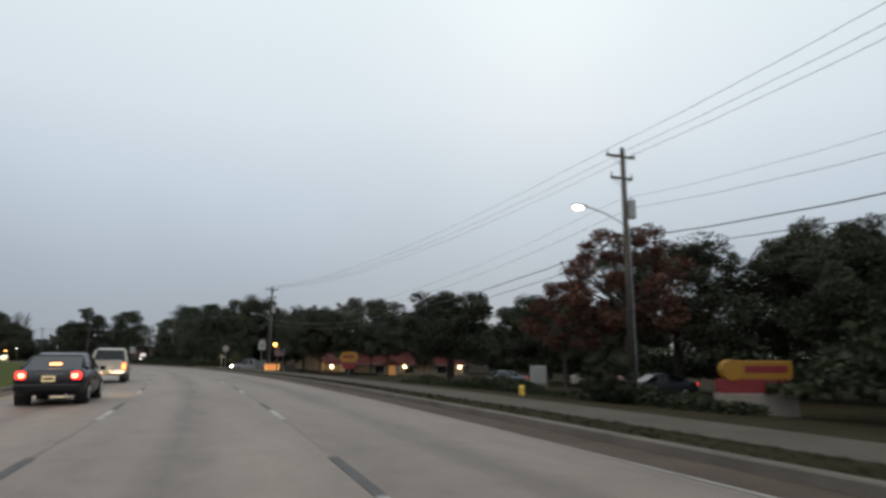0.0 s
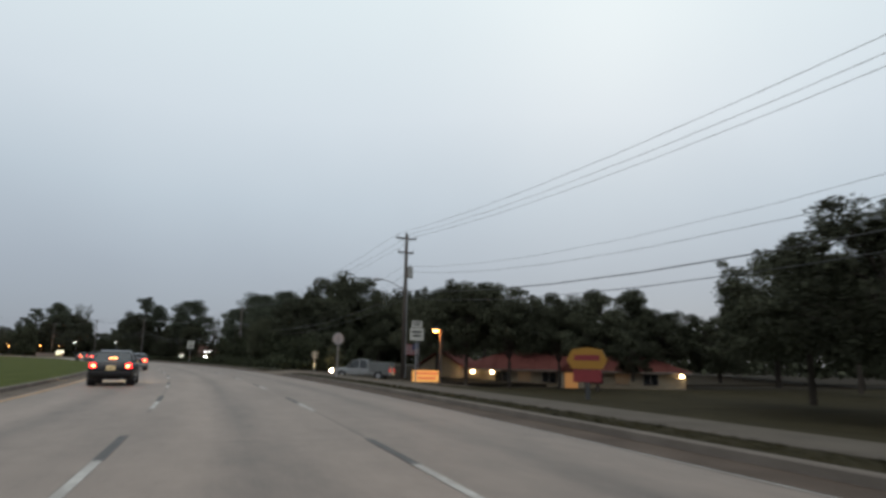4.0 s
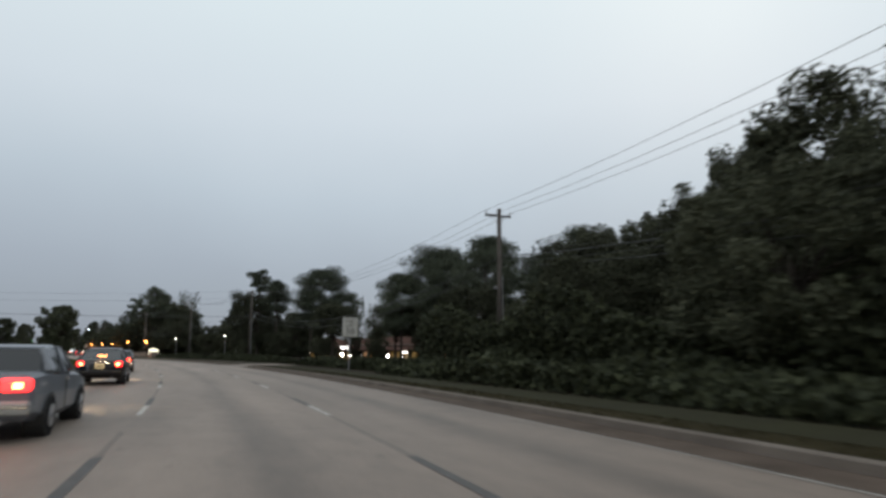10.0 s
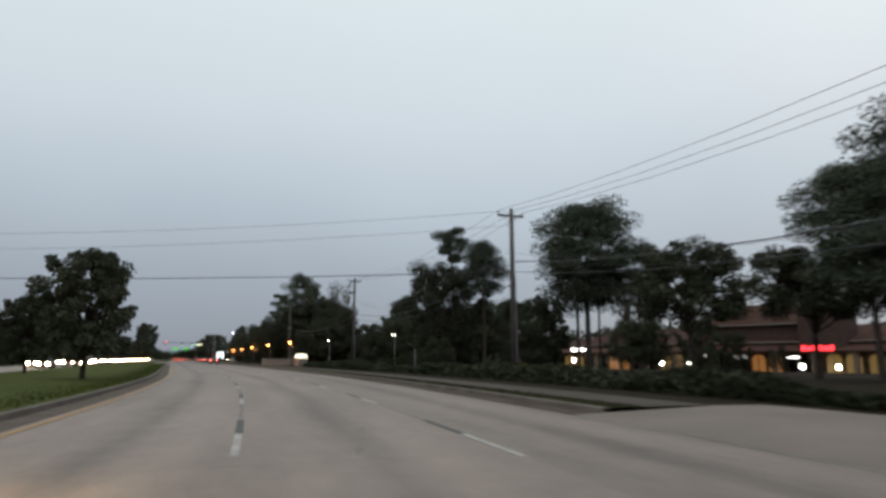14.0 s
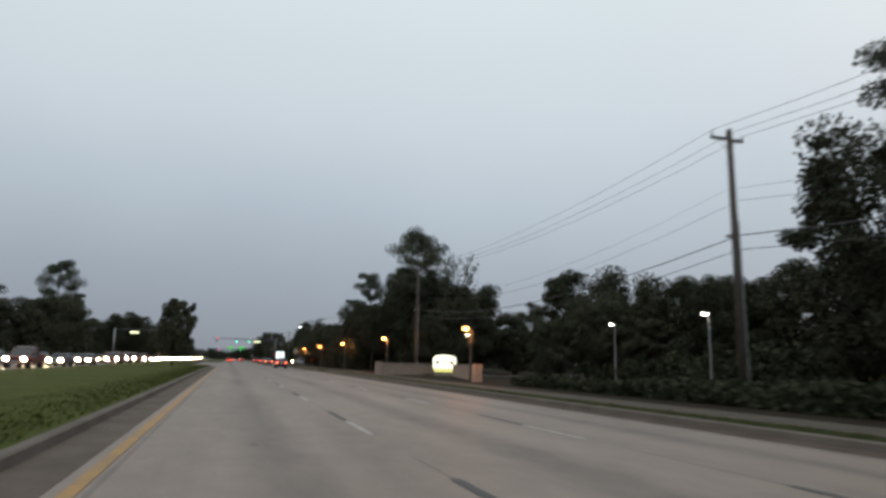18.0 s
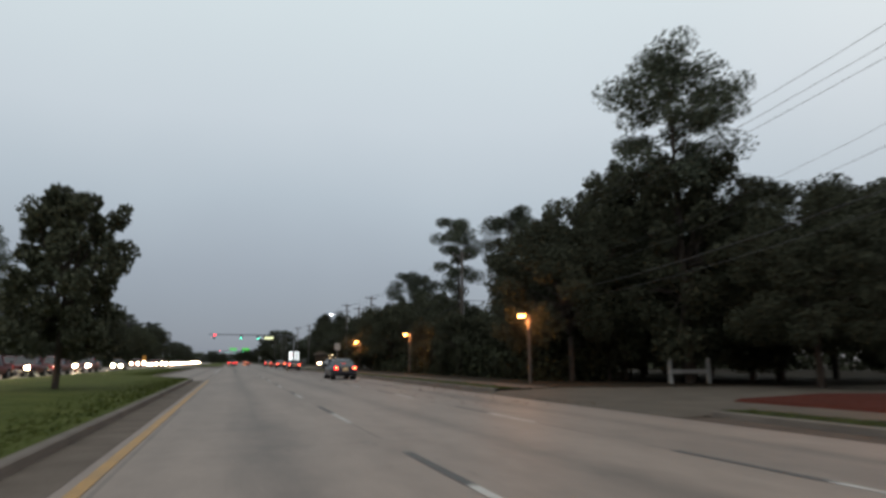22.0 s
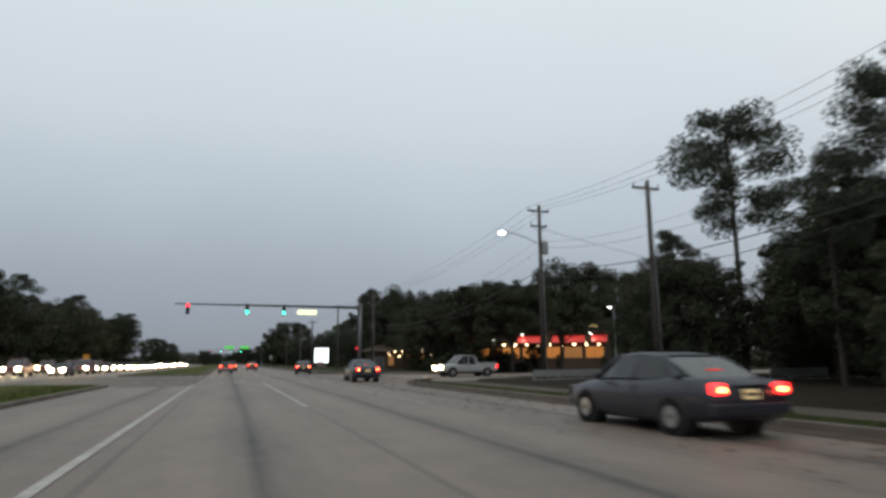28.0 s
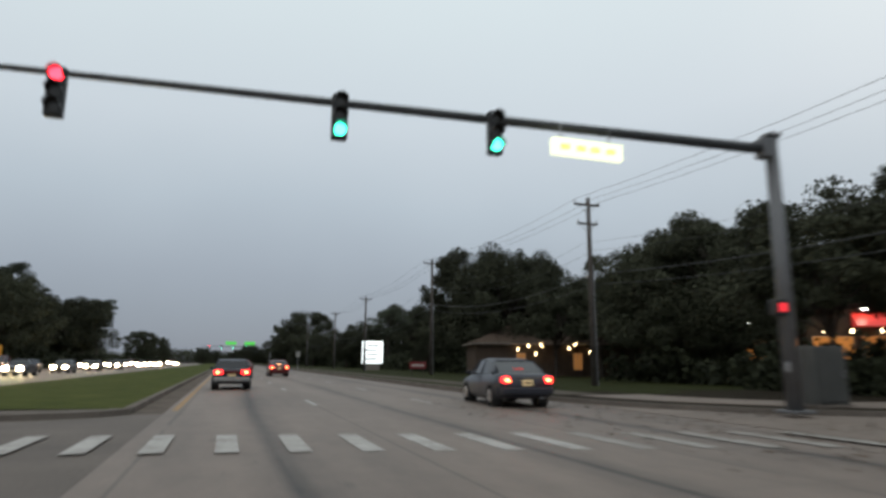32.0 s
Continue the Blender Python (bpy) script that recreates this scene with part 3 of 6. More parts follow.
outline += [(XK + 11 - 11 * math.sin(radians(a)), CR1 + 11 - 11 * math.cos(radians(a))) for a in range(0, 91, 10)]
bm = bmesh.new()
bm.faces.new([bm.verts.new((x, y, 0.012)) for x, y in outline])
tagged(part("cross_street", bm, M_CROSS), "grey cross street opening to the side", "road", "", "structure")
bm = bmesh.new()
bm.faces.new([bm.verts.new(p) for p in ((-26.4, CR0, 0.012), (-240, CR0, 0.012), (-240, CR1, 0.012), (-26.4, CR1, 0.012))])
tagged(part("cross_street", bm, M_CROSS), "grey cross street on the far side", "road", "", "structure")


def corner(cx, cy, r, a0, a1, x_out, y_out):
    """A kerbed street corner with grass behind it, on a lane turning about cx, cy."""
    arc = [(math.cos(radians(a0 + (a1 - a0) * k / 12)), math.sin(radians(a0 + (a1 - a0) * k / 12))) for k in range(13)]
    loops = [[(cx + (r - o) * c, cy + (r - o) * s, z) for o, z in ((0.0, -0.02), (0.03, 0.15), (0.24, 0.15), (0.26, 0.0))] for c, s in arc]
    tagged(part("kerb", loft(loops), M_CURB), "rounded concrete corner kerb", "kerb", "", "structure")
    b = bmesh.new()
    inner = [b.verts.new((cx + (r - 0.24) * c, cy + (r - 0.24) * s, 0.14)) for c, s in arc]
    far = [b.verts.new((x, y, 0.14)) for x, y in ((x_out, cy + arc[-1][1] * (r - 0.24)), (x_out, y_out), (cx + (r - 0.24) * arc[0][0], y_out))]
    b.faces.new(inner + far)
    tagged(part("corner_lawn", b, M_SOIL), "bare dark earth and thin grass on the street corner", "lawn", "", "structure")
    loops = [[(cx + (r - o) * c, cy + (r - o) * s, z) for o, z in ((1.5, 0.10), (1.5, 0.16), (4.4, 0.16), (4.4, 0.10))] for c, s in arc]
    tagged(part("sidewalk", loft(loops), M_CROSS), "pale concrete sidewalk round the corner", "sidewalk", "", "structure")


corner(XK + 10.1, CR0 - 10, 10.0, 180, 90, 80.0, CR0 - 13)
corner(XK + 11.1, CR1 + 11, 11.0, 180, 270, 80.0, CR1 + 14)

# road markings
def station(run):
    """The station that lies run metres along the road from the dash at -171.3."""
    s = -171.3 + run
    for _ in range(6):
        s -= (arc_len(-171.3, s) - run) / math.hypot(1, line_x(s)[1])
    return s


def dash_run(k):
    """The run to the middle of the k-th dash: the spacing is fitted to the camera's view, stretch by stretch."""
    if k >= -4:
        return 9.7 * k
    return -38.8 + 10.3 * (k + 4) if k >= -10 else -100.4 + 10.85 * (k + 10)


for d0 in (0.0, 3.75):
    for k in range(-28, 13):
        r0 = dash_run(k) - d0 * 0.3
        e0, e1, e2 = (station(r0 + q) for q in (-2.6, 0.0, 2.6))
        if e2 > -38:
            break
        z = 0.036
        strip("lane_dash", e0, e1, [(d0 - 0.06, z), (d0 + 0.06, z)], M_WHITE, road, 2.0)
        strip("lane_dash", e1, e2, [(d0 - 0.07, z), (d0 + 0.07, z)], M_BLACKP, road, 2.0)
    strip("lane_line", -36.0, -13.0, [(d0 - 0.065, 0.036), (d0 + 0.065, 0.036)], M_WHITE if d0 == 0 else M_WORN, road)
    for k in range(0, 18):
        strip("lane_dash", 20 + k * 10.4, 22.6 + k * 10.4, [(d0 - 0.08, 0.036), (d0 + 0.08, 0.036)], M_WHITE, road)
strip("edge_line", S_BACK, -133.0, [(7.36, 0.012), (7.45, 0.01)], M_WORN, road)
strip("edge_line", S_BACK, NOSE + 1, [(-4.0, 0.012), (-3.84, 0.012)], M_YELLOW, road)
strip("seam", NOSE + 1, -64.0, [(-4.2, 0.012), (-4.12, 0.012)], M_BLACKP, road)
strip("edge_line", -64.0, -13.0, [(-4.28, 0.012), (-4.12, 0.012)], M_WHITE, road)
strip("edge_line", 19.0, 360.0, [(-4.0, 0.012), (-3.84, 0.012)], M_YELLOW, road)
strip("stop_line", -12.9, -12.45, [(-8.2, 0.036), (0, 0.038), (6.7, 0.03), (7.3, 0.014)], M_WORN, road)
for k in range(13):
    d0 = -8.0 + k * 1.36
    s0 = -10.2 - 0.30 * (d0 + 2)
    strip("crossing_bar", s0, s0 + 2.1, [(d0 - 0.16, 0.037), (d0 + 0.16, 0.037)], M_WORN, road)
for k in range(15):
    d0 = -6.75 + k * 1.04
    s0 = 9.95 - 0.22 * (d0 + 2.5)
    strip("crossing_bar", s0, s0 + 2.35, [(d0 - 0.17, 0.037), (d0 + 0.17, 0.037)], M_WHITE if k < 10 else M_WORN, road)

# grass blades on the median and verges that the lane runs along
rng = np.random.default_rng(4)


def blades(name, s0, s1, d0, d1, n, z, label, material=None):
    s, d = rng.uniform(s0, s1, n), rng.uniform(d0, d1, n)
    keep = np.array([d0 < 0 or not any(a < v < b for a, b in DRIVES) for v in s])
    s, d, n = s[keep], d[keep], int(keep.sum())
    c = np.array([at(a, b, z) for a, b in zip(s, d)])
    h = rng.uniform(0.03, 0.09, (n, 1)) * np.array([[0, 0, 1.0]]) + rng.normal(size=(n, 3)) * [0.04, 0.04, 0]
    w = rng.normal(size=(n, 3)) * [0.02, 0.02, 0]
    tri_mesh(name, np.stack([c - w, c + w, c + h], 1).reshape(-1, 3), material or M_BLADE, None, "stuff", label, "grass")


blades("grass_tufts", -255, NOSE, -9.0, -5.2, 40000, 0.16, "blades of mown grass along the median edge")
blades("grass_tufts", TURN, -16, -12.0, -8.95, 8000, 0.15, "blades of mown grass along the turn-lane median")
blades("grass_tufts", -425, -200, 8.6, 9.55, 18000, 0.14, "blades of short dry grass on the verge", M_DRYBLADE)
blades("grass_tufts", -200, -20, 8.6, 9.55, 12000, 0.14, "blades of short grass on the verge")


def litter(name, s0, s1, d0, d1, n, label):
    """Fallen leaves lying flat on the pavement, thicker towards the gutter."""
    s, q = rng.uniform(s0, s1, n), rng.uniform(0, 1, n) ** 0.6
    c = np.array([at(a, d0 + (d1 - d0) * b, 0.036) for a, b in zip(s, q)])
    a = rng.uniform(0, 6.28, n)
    u = np.stack([np.cos(a), np.sin(a), rng.uniform(0, 0.25, n)], 1) * rng.uniform(0.04, 0.10, (n, 1))
    w = np.stack([-np.sin(a), np.cos(a), rng.uniform(0, 0.25, n)], 1) * rng.uniform(0.02, 0.05, (n, 1))
    tri_mesh(name, np.stack([c - u, c + u + w, c + u - w], 1).reshape(-1, 3), M_LITTER, None, "stuff", label, "leaves")


litter("fallen_leaves", -122, 24, 3.2, 8.3, 2600, "scattered brown leaves fallen on the outer lane")
litter("fallen_leaves", -122, 24, 8.6, 11.4, 2600, "scattered brown leaves on the verge and sidewalk")


# ---- trees ----
def limb(b, a, tip, ra, rb, n=5):
    rod(a, tip, ra, rb, n, b)


def pine_model(name, seed, h, crown_from, spread, open_, needles, per, label):
    """A tall bare-stemmed pine with tufted clumps at the ends of its limbs."""
    r = np.random.default_rng(seed)
    root = thing(name, pose(0, 0, -200), label, "tree")
    b = bmesh.new()
    lean = r.normal(size=2) * 0.02 * h
    path = [Vector((lean[0] * q * q, lean[1] * q * q, h * q)) for q in (0, 0.2, 0.4, 0.6, 0.8, 0.96)]
    rad = [0.30, 0.24, 0.20, 0.16, 0.11, 0.04]
    for k in range(5):
        rod(path[k] - Vector((0, 0, 1.2 if k == 0 else 0.05)), path[k + 1], rad[k] * h / 20, rad[k + 1] * h / 20, 8, b)
    pts = []
    n = int(needles)
    for k in range(n):
        q = crown_from + (1 - crown_from) * (k + 0.5) / n
        q = min(q, 0.97)
        i = min(int(q * 5), 4)
        a = path[i].lerp(path[i + 1], q * 5 - i) if q < 0.96 else path[5]
        ang = k * 2.4 + r.uniform(-0.5, 0.5)
        rel = (q - crown_from) / (1 - crown_from)
        reach = spread * (0.28 + 0.80 * math.sin(math.pi * (0.12 + 0.8 * rel))) * r.uniform(0.6, 1.1)
        tip = a + Vector((math.cos(ang) * reach, math.sin(ang) * reach, r.uniform(0.0, 0.30) * reach + 0.2))
        limb(b, a, tip, 0.055, 0.02)
        size = r.uniform(0.85, 1.35) * open_
        pts.append(clump(r, tip, size * 1.15, 0.62, per))
        pts.append(clump(r, a.lerp(tip, 0.62) + Vector((0, 0, 0.25)), size * 0.8, 0.6, int(per * 0.5)))
    pts.append(clump(r, path[5], 1.2 * open_, 0.7, per))
    part("trunk", b, M_BARK, root, "bare grey-brown trunk and limbs")
    tri_mesh("crown", leaves(r, np.concatenate(pts), 0.20), M_PINE, root, label="dark tufted needle crown with gaps")
    return root


def oak_model(name, seed, h, width, clumps, per, material, label, low=0.25, size=0.215):
    """A broad-leaved tree: forking limbs under a billowing crown of many clumps."""
    r = np.random.default_rng(seed)
    root = thing(name, pose(0, 0, -200), label, "tree")
    b = bmesh.new()
    fork = Vector((0, 0, h * 0.3))
    rod((0, 0, -1.2), fork, 0.28 * h / 12, 0.2 * h / 12, 8, b)
    pts = []
    many = int(clumps * 1.5)
    for k in range(many):
        q = (k + 0.5) / many
        zz = low + (0.97 - low) * q
        belly = math.sqrt(max(0.05, 1 - (abs(zz - 0.55) / 0.52) ** 2))
        ang = k * 2.399 + r.uniform(-0.4, 0.4)
        lobe = 1 + 0.42 * noise.noise((math.cos(ang) * 1.4, math.sin(ang) * 1.4, zz * 4.5 + seed))
        rr = width * 0.5 * belly * lobe * math.sqrt(r.uniform(0.12, 1.0))
        c = Vector((math.cos(ang) * rr, math.sin(ang) * rr, h * zz))
        if k % 3 == 0 or k % 2 == 0:
            limb(b, fork.lerp(Vector((0, 0, h * 0.75)), 0.6 * r.uniform(0, 1)), c, 0.09, 0.03)
        pts.append(clump(r, c, r.uniform(0.55, 1.25) * width * 0.135, 0.74, int(per * 0.62)))
        if k % 2 == 0:
            tip = Vector((math.cos(ang) * rr * 1.16, math.sin(ang) * rr * 1.16, h * zz + width * r.uniform(-0.03, 0.09)))
            limb(b, c, tip, 0.03, 0.012, 4)
            pts.append(clump(r, tip, width * r.uniform(0.035, 0.075), 0.7, int(per * 0.14)))
    part("trunk", b, M_BARK, root, "dark forking trunk and limbs")
    tri_mesh("crown", leaves(r, np.concatenate(pts), size), material, root, label="uneven leafy crown with gaps at its edge")
    return root


PINES = [
    pine_model("pine_tree", 11, 20, 0.50, 3.4, 1.15, 20, 608, "tall dark pine with a bare trunk and tufted crown"),
    pine_model("pine_tree", 12, 20, 0.62, 2.8, 1.05, 15, 608, "tall slender pine with a small high crown"),
    pine_model("pine_tree", 13, 20, 0.36, 4.0, 1.45, 48, 608, "broad dark pine with a ragged layered crown"),
    pine_model("pine_tree", 14, 20, 0.55, 4.2, 1.3, 22, 608, "wide-topped pine with heavy needle clumps"),
    pine_model("pine_tree", 15, 20, 0.74, 2.2, 1.0, 9, 672, "thin tall pine with a small tuft at its top"),
    pine_model("pine_tree", 16, 20, 0.58, 3.2, 1.5, 26, 704, "pine with a dense rounded crown on a bare trunk"),
    pine_model("pine_tree", 31, 20, 0.55, 3.6, 1.12, 34, 420, "tall pine with a round open crown of tufts"),
]
OAKS = [
    oak_model("oak_tree", 21, 12, 10, 46, 820, M_OAK, "dark broad-crowned evergreen oak", 0.22),
    oak_model("oak_tree", 22, 12, 8.5, 40, 820, M_OAK, "dark rounded oak with dense low branches", 0.12),
    oak_model("oak_tree", 23, 12, 11.5, 52, 820, M_OAK, "spreading dark oak with an uneven top", 0.28),
    oak_model("oak_tree", 24, 12, 7, 34, 820, M_OAK, "upright dark oak with a narrow crown", 0.15),
]
RUSTY = oak_model("autumn_tree", 25, 10, 6.5, 26, 560, M_RUST, "thin tree with rusty brown leaves beside the pole", 0.35, 0.16)
SPARSE = oak_model("bare_tree", 26, 11, 7.5, 40, 70, M_OAK, "thin-leaved grey tree with branches showing", 0.3, 0.24)
MEDIAN_OAK = oak_model("median_tree", 27, 10, 6.6, 44, 520, M_OAK, "dense dark oak standing in the grass median", 0.2, 0.26)
HIGH_OAK = oak_model("oak_tree", 28, 11, 8.5, 34, 820, M_OAK, "dark oak with a clear trunk and a raised crown", 0.48)
MODEL_H = {o: max(v.co.z for c in o.children for v in c.data.vertices) for o in (*PINES, *OAKS, RUSTY, SPARSE, MEDIAN_OAK, HIGH_OAK)}
USED = set()
rt = random.Random(8)


def plant(model, x, y, h, wide=1.0, z=0.0, turn=None, group="roadside trees"):
    """One tree of a model at x, y; later ones take h and wide relative to the model's first tree."""
    q = h / MODEL_H[model]
    m = pose(x, y, z, 0, 0, random.Random(int(x * 10) * 7919 + int(y * 10)).uniform(0, 360) if turn is None else turn) @ Matrix.Diagonal((q * wide, q * wide, q, 1))
    if model in USED:
        o = copy_thing(model, m)
    else:
        USED.add(model)
        model.matrix_world = m
        o = model
    return tagged(o, "", "", group)


def plant_at(model, s, d, h, wide=1.0, **more):
    p = at(s, d)
    return plant(model, p.x, p.y, h, wide, **more)


# single trees that stand out against the sky
for k, x, y, h, w in ((6, 25.5, -108.9, 20.6, 0.92), (4, 34.8, -173.5, 19.6, 1.0), (5, 37.1, -178.3, 17.2, 0.95), (2, 36.5, -201.8, 17.6, 1.28),
                      (2, 38.2, -228.2, 17.0, 0.95), (2, 44.2, -227.8, 22.0, 1.1), (2, 45.5, -242.7, 22.2, 0.85),
                      (2, 52.5, -246.4, 19.4, 1.1), (2, 37.2, -240.6, 18.0, 0.85), (2, 32.0, -98.9, 16.3, 1.2), (0, 28.9, -60.7, 20.9, 0.84),
                      (3, 36.3, -60.7, 22.6, 0.86), (2, 45.9, -64.4, 21.0, 1.0), (3, 28.9, -32.3, 10.6, 1.1), (3, 32.3, -22.7, 16.6, 1.05), (3, 32.0, -34.2, 15.0, 0.85), (1, 54.7, 11.0, 18.0, 1), (2, 58.5, -136.5, 12.6, 1.1),
                      (1, -36.3, 203.5, 20.6, 1.5), (3, -43.5, -9.0, 23.6, 0.9), (1, -44.0, 14.0, 22.0, 0.9), (3, -41.0, 140.0, 18.5, 1.0), (1, -44.0, 246.0, 26.0, 1.4), (0, -39.0, 88.0, 19.0, 1.0)):
    plant(PINES[k], x, y, h, w)
for k, x, y, h, w in ((0, 22.0, -298.9, 15.2, 1.05), (2, 35.4, -301.9, 14.1, 1), (1, 27.0, -336.5, 10.0, 1.2), (0, 33.9, -172.0, 12.8, 0.86), (3, 45.0, -200.0, 5.2, 0.8), (3, 50.0, -212.0, 5.8, 0.7), (1, 52.0, -226.0, 5.0, 0.8), (3, 47.0, -233.0, 5.6, 0.8), (1, 42.0, -214.0, 4.4, 0.8), (3, 57.0, -205.0, 5.4, 0.7), (3, 23.0, -104.5, 15.6, 0.8), (1, 26.0, -108.5, 17.0, 0.75), (3, 27.0, -101.0, 13.0, 0.9), (1, 36.0, 14.5, 4.4, 0.9), (3, 40.5, 17.0, 5.0, 0.9), (1, 33.0, 20.0, 3.8, 0.9), (1, 34.0, -31.0, 14.0, 0.9), (2, 38.5, -27.5, 12.0, 0.8), (1, 28.2, -50.5, 14.5, 0.8), (0, 43.2, -230.5, 10.2, 0.85), (1, 40.0, -233.5, 8.6, 0.9), (1, 24.5, -296.0, 14.0, 0.9), (2, 18.5, -300.5, 10.5, 0.8), (1, 22.2, -289.6, 13.5, 0.85), (2, 16.6, -292.9, 8.4, 0.8), (2, 18.6, -294.6, 10.8, 0.65), (1, 26.8, -100.5, 17.5, 0.6), (1, 24.4, -104.2, 18.0, 0.5), (2, 31.0, -18.0, 8.6, 0.8), (3, 44.0, 12.0, 4.6, 0.9), (3, 17.6, -87.5, 6.6, 0.85), (3, 17.9, -91.5, 6.4, 0.85), (1, 18.6, -83.0, 6.2, 0.8), (1, 27.2, -259.9, 8.8, 0.9), (0, 22.0, -266.6, 6.4, 1.1), (1, 26.5, -266.7, 7.2, 1.1), (1, 22.5, -272.0, 6.0, 1.2), (0, 40.5, -133.1, 7.8, 1.0), (2, 45.1, -132.6, 8.4, 1.0), (0, 44.2, -125.3, 9.4, 1.0), (0, 63.0, -131.0, 11.8, 1.0), (3, 26.6, 86.0, 13.6, 1.0), (0, 33.3, 87.5, 16.0, 0.85), (2, 40.0, 82.0, 16.4, 0.85), (1, 42.7, 73.5, 15.4, 0.9), (1, 45.3, -16.5, 12.3, 1.0), (2, 42.7, -21.0, 10.4, 1.0), (0, 40.2, -67.2, 16.0, 0.8), (2, 38.7, -77.8, 15.5, 0.9), (1, 31.1, -84.3, 14.0, 0.9), (0, 35.1, -74.0, 15.0, 0.9), (2, 30.3, -97.7, 12.4, 0.9), (0, 30.0, -343.0, 9.0, 1.2), (2, 32.0, -348.0, 7.4, 1.2), (1, 36.0, -353.0, 9.0, 1.3), (0, 40.0, -358.0, 9.5, 1.3),
                      (0, -6.2, -377.6, 7.5, 1.3), (2, 1.3, -372.0, 7.7, 1.2), (1, -0.3, -390.3, 8.9, 1.1), (2, -16.7, -405.4, 8.8, 1.2),
                      (0, -11.0, -413.1, 8.3, 1.2), (1, 48.4, -282.8, 15.5, 1), (2, 65.1, -290.8, 17.6, 1.2), 
                      (2, 31.5, 69.7, 13.8, 1), (0, 34.0, -107.0, 11.5, 1.0), (2, 30.5, -113.0, 10.0, 0.9), (0, 45.0, -140.0, 9.6, 1.1), (2, 47.5, -143.5, 10.2, 1.1), (1, 50.0, -147.0, 10.4, 1.2), (0, 54.0, -151.0, 10.6, 1.2), (0, 33.9, 36.3, 11.0, 1), (1, 37.0, 44.0, 12.0, 1), (2, 30.0, 40.0, 10.0, 1), (2, 42.0, 52.0, 13.2, 1), (0, 48.0, 56.0, 14.5, 1), (1, 55.0, 54.0, 16.5, 1), (0, 61.0, 48.0, 17.0, 1), (2, 68.0, 42.0, 17.0, 1), (1, 70.0, 32.0, 16.0, 1), (0, 56.8, -102.5, 15.1, 1.2), (1, 18.3, 217.6, 17.2, 1.25), (0, 23.8, 209.1, 15.5, 1.1)):
    plant(OAKS[k], x, y, h, w)
plant(RUSTY, -25.6, -405.9, 8.9, 1.2)
plant(RUSTY, -27.0, -402.9, 6.9, 0.95)
plant(OAKS[1], -29.9, -406.9, 3.0, 1.4, z=-0.75)
plant(SPARSE, 40.3, -84.2, 22.6, 0.6)
plant(OAKS[1], 34.8, -79.6, 23.6, 0.6)
plant(OAKS[1], 35.9, -85.3, 22.0, 0.6)
for k, x, y, h, w in ((1, 22.2, -280.9, 12.9, 0.6), (1, 24.3, -283.5, 13.6, 0.6), (1, 27.8, -289.1, 19.4, 0.55), (0, -33.3, 270.9, 11.4, 1.0), (2, -30.0, 291.0, 11.0, 1.0)):
    plant(OAKS[k], x, y, h, w)
plant(MEDIAN_OAK, -4.8, -212.9, 7.5, 1.0)
plant(MEDIAN_OAK, -6.0, -109.6, 11.9, 0.80)
plant(MEDIAN_OAK, -11.0, -193.9, 8.8, 1.0)
for x, y, h in ((28.0, 15.5, 10.6), (31.5, 11.5, 11.2), (24.5, 20.5, 9.2), (36.5, 9.0, 11.4), (34.0, 17.0, 12.4), (30.1, -221.6, 9.9), (40.7, -222.3, 10.6), (30.5, 56.0, 9.5), (36.0, 56.5, 10.0), (31.0, -333.0, 9.5)):
    plant(HIGH_OAK, x, y, h, 1.05)
plant(HIGH_OAK, 8.64, -338.3, 11.0, 1.0, z=-0.4)
for x, y, h in ((10.0, -348.8, 8.8), (9.0, -353.4, 7.9), (10.6, -342.4, 9.6)):
    plant(HIGH_OAK, x, y, h, 1.05, z=-1.1)
for k, x, y, h, w in ((0, 41.2, -203.8, 12.6, 1.3), (3, 34.4, -203.2, 11.6, 1.2), (5, 39.6, -199.5, 14.6, 1.0)):
    plant(PINES[k], x, y, h, w)
for x, y, h in ((33.2, -198.5, 9.5), (36.4, -194.5, 8.8), (46.5, -206.0, 7.6)):
    plant(OAKS[1], x, y, h, 0.8)
plant(SPARSE, 49.3, -192.1, 6.9, 0.83)
plant(SPARSE, 54.4, -190.4, 6.35, 0.83)


def wood(s0, step, d0, d1, heights, pines=0.15, group="woodland trees", seed=3, high=False):
    """A belt of trees between two offsets, with heights fitted to the skyline in the camera's view."""
    g = random.Random(seed)
    for k, h in enumerate(heights):
        d = d0 + (d1 - d0) * ((k * 0.618) % 1)
        s = s0 + k * step
        if h < 2.5:
            continue
        if h > 8 and g.random() < pines:
            plant_at(g.choice(PINES[:6]), s, d, h, g.uniform(1.3, 1.7), group=group)
        else:
            plant_at(HIGH_OAK if high else g.choice(OAKS), s, d, h, g.uniform(0.95, 1.3), group=group)


wood(-440, 6, 27, 40, [7, 7.6, 7.4, 8, 7.6, 8], 0, seed=1)
wood(-408, 6, 36, 54, [9.6, 10, 9.9, 10.2, 9.5, 6.0, 6.5, 7.7], 0, seed=2)
wood(-366, 6, 42, 60, [6.9, 8.7, 8.7, 9.1, 8.7, 6], 0.1, seed=3)
wood(-324, 5.5, 16.5, 24, [3.0, 3.6, 3.9, 5.2, 8.4, 6.5, 7.4, 6.0, 7.2], 0, seed=4)
wood(-326, 4.5, 27, 52, [8.0, 7.2, 6.8, 7.4, 6.7, 6.9, 7.6, 11.0, 10.0, 12.3, 13.1], seed=5)
wood(-280, 4.5, 27, 50, [8.8, 13.4, 11.4, 13.8, 12.5, 10.4, 12.4], 0.3, seed=7, high=True)
wood(-252, 9, 42, 56, [11.7, 13, 12, 9], 0.4, seed=8, high=True)
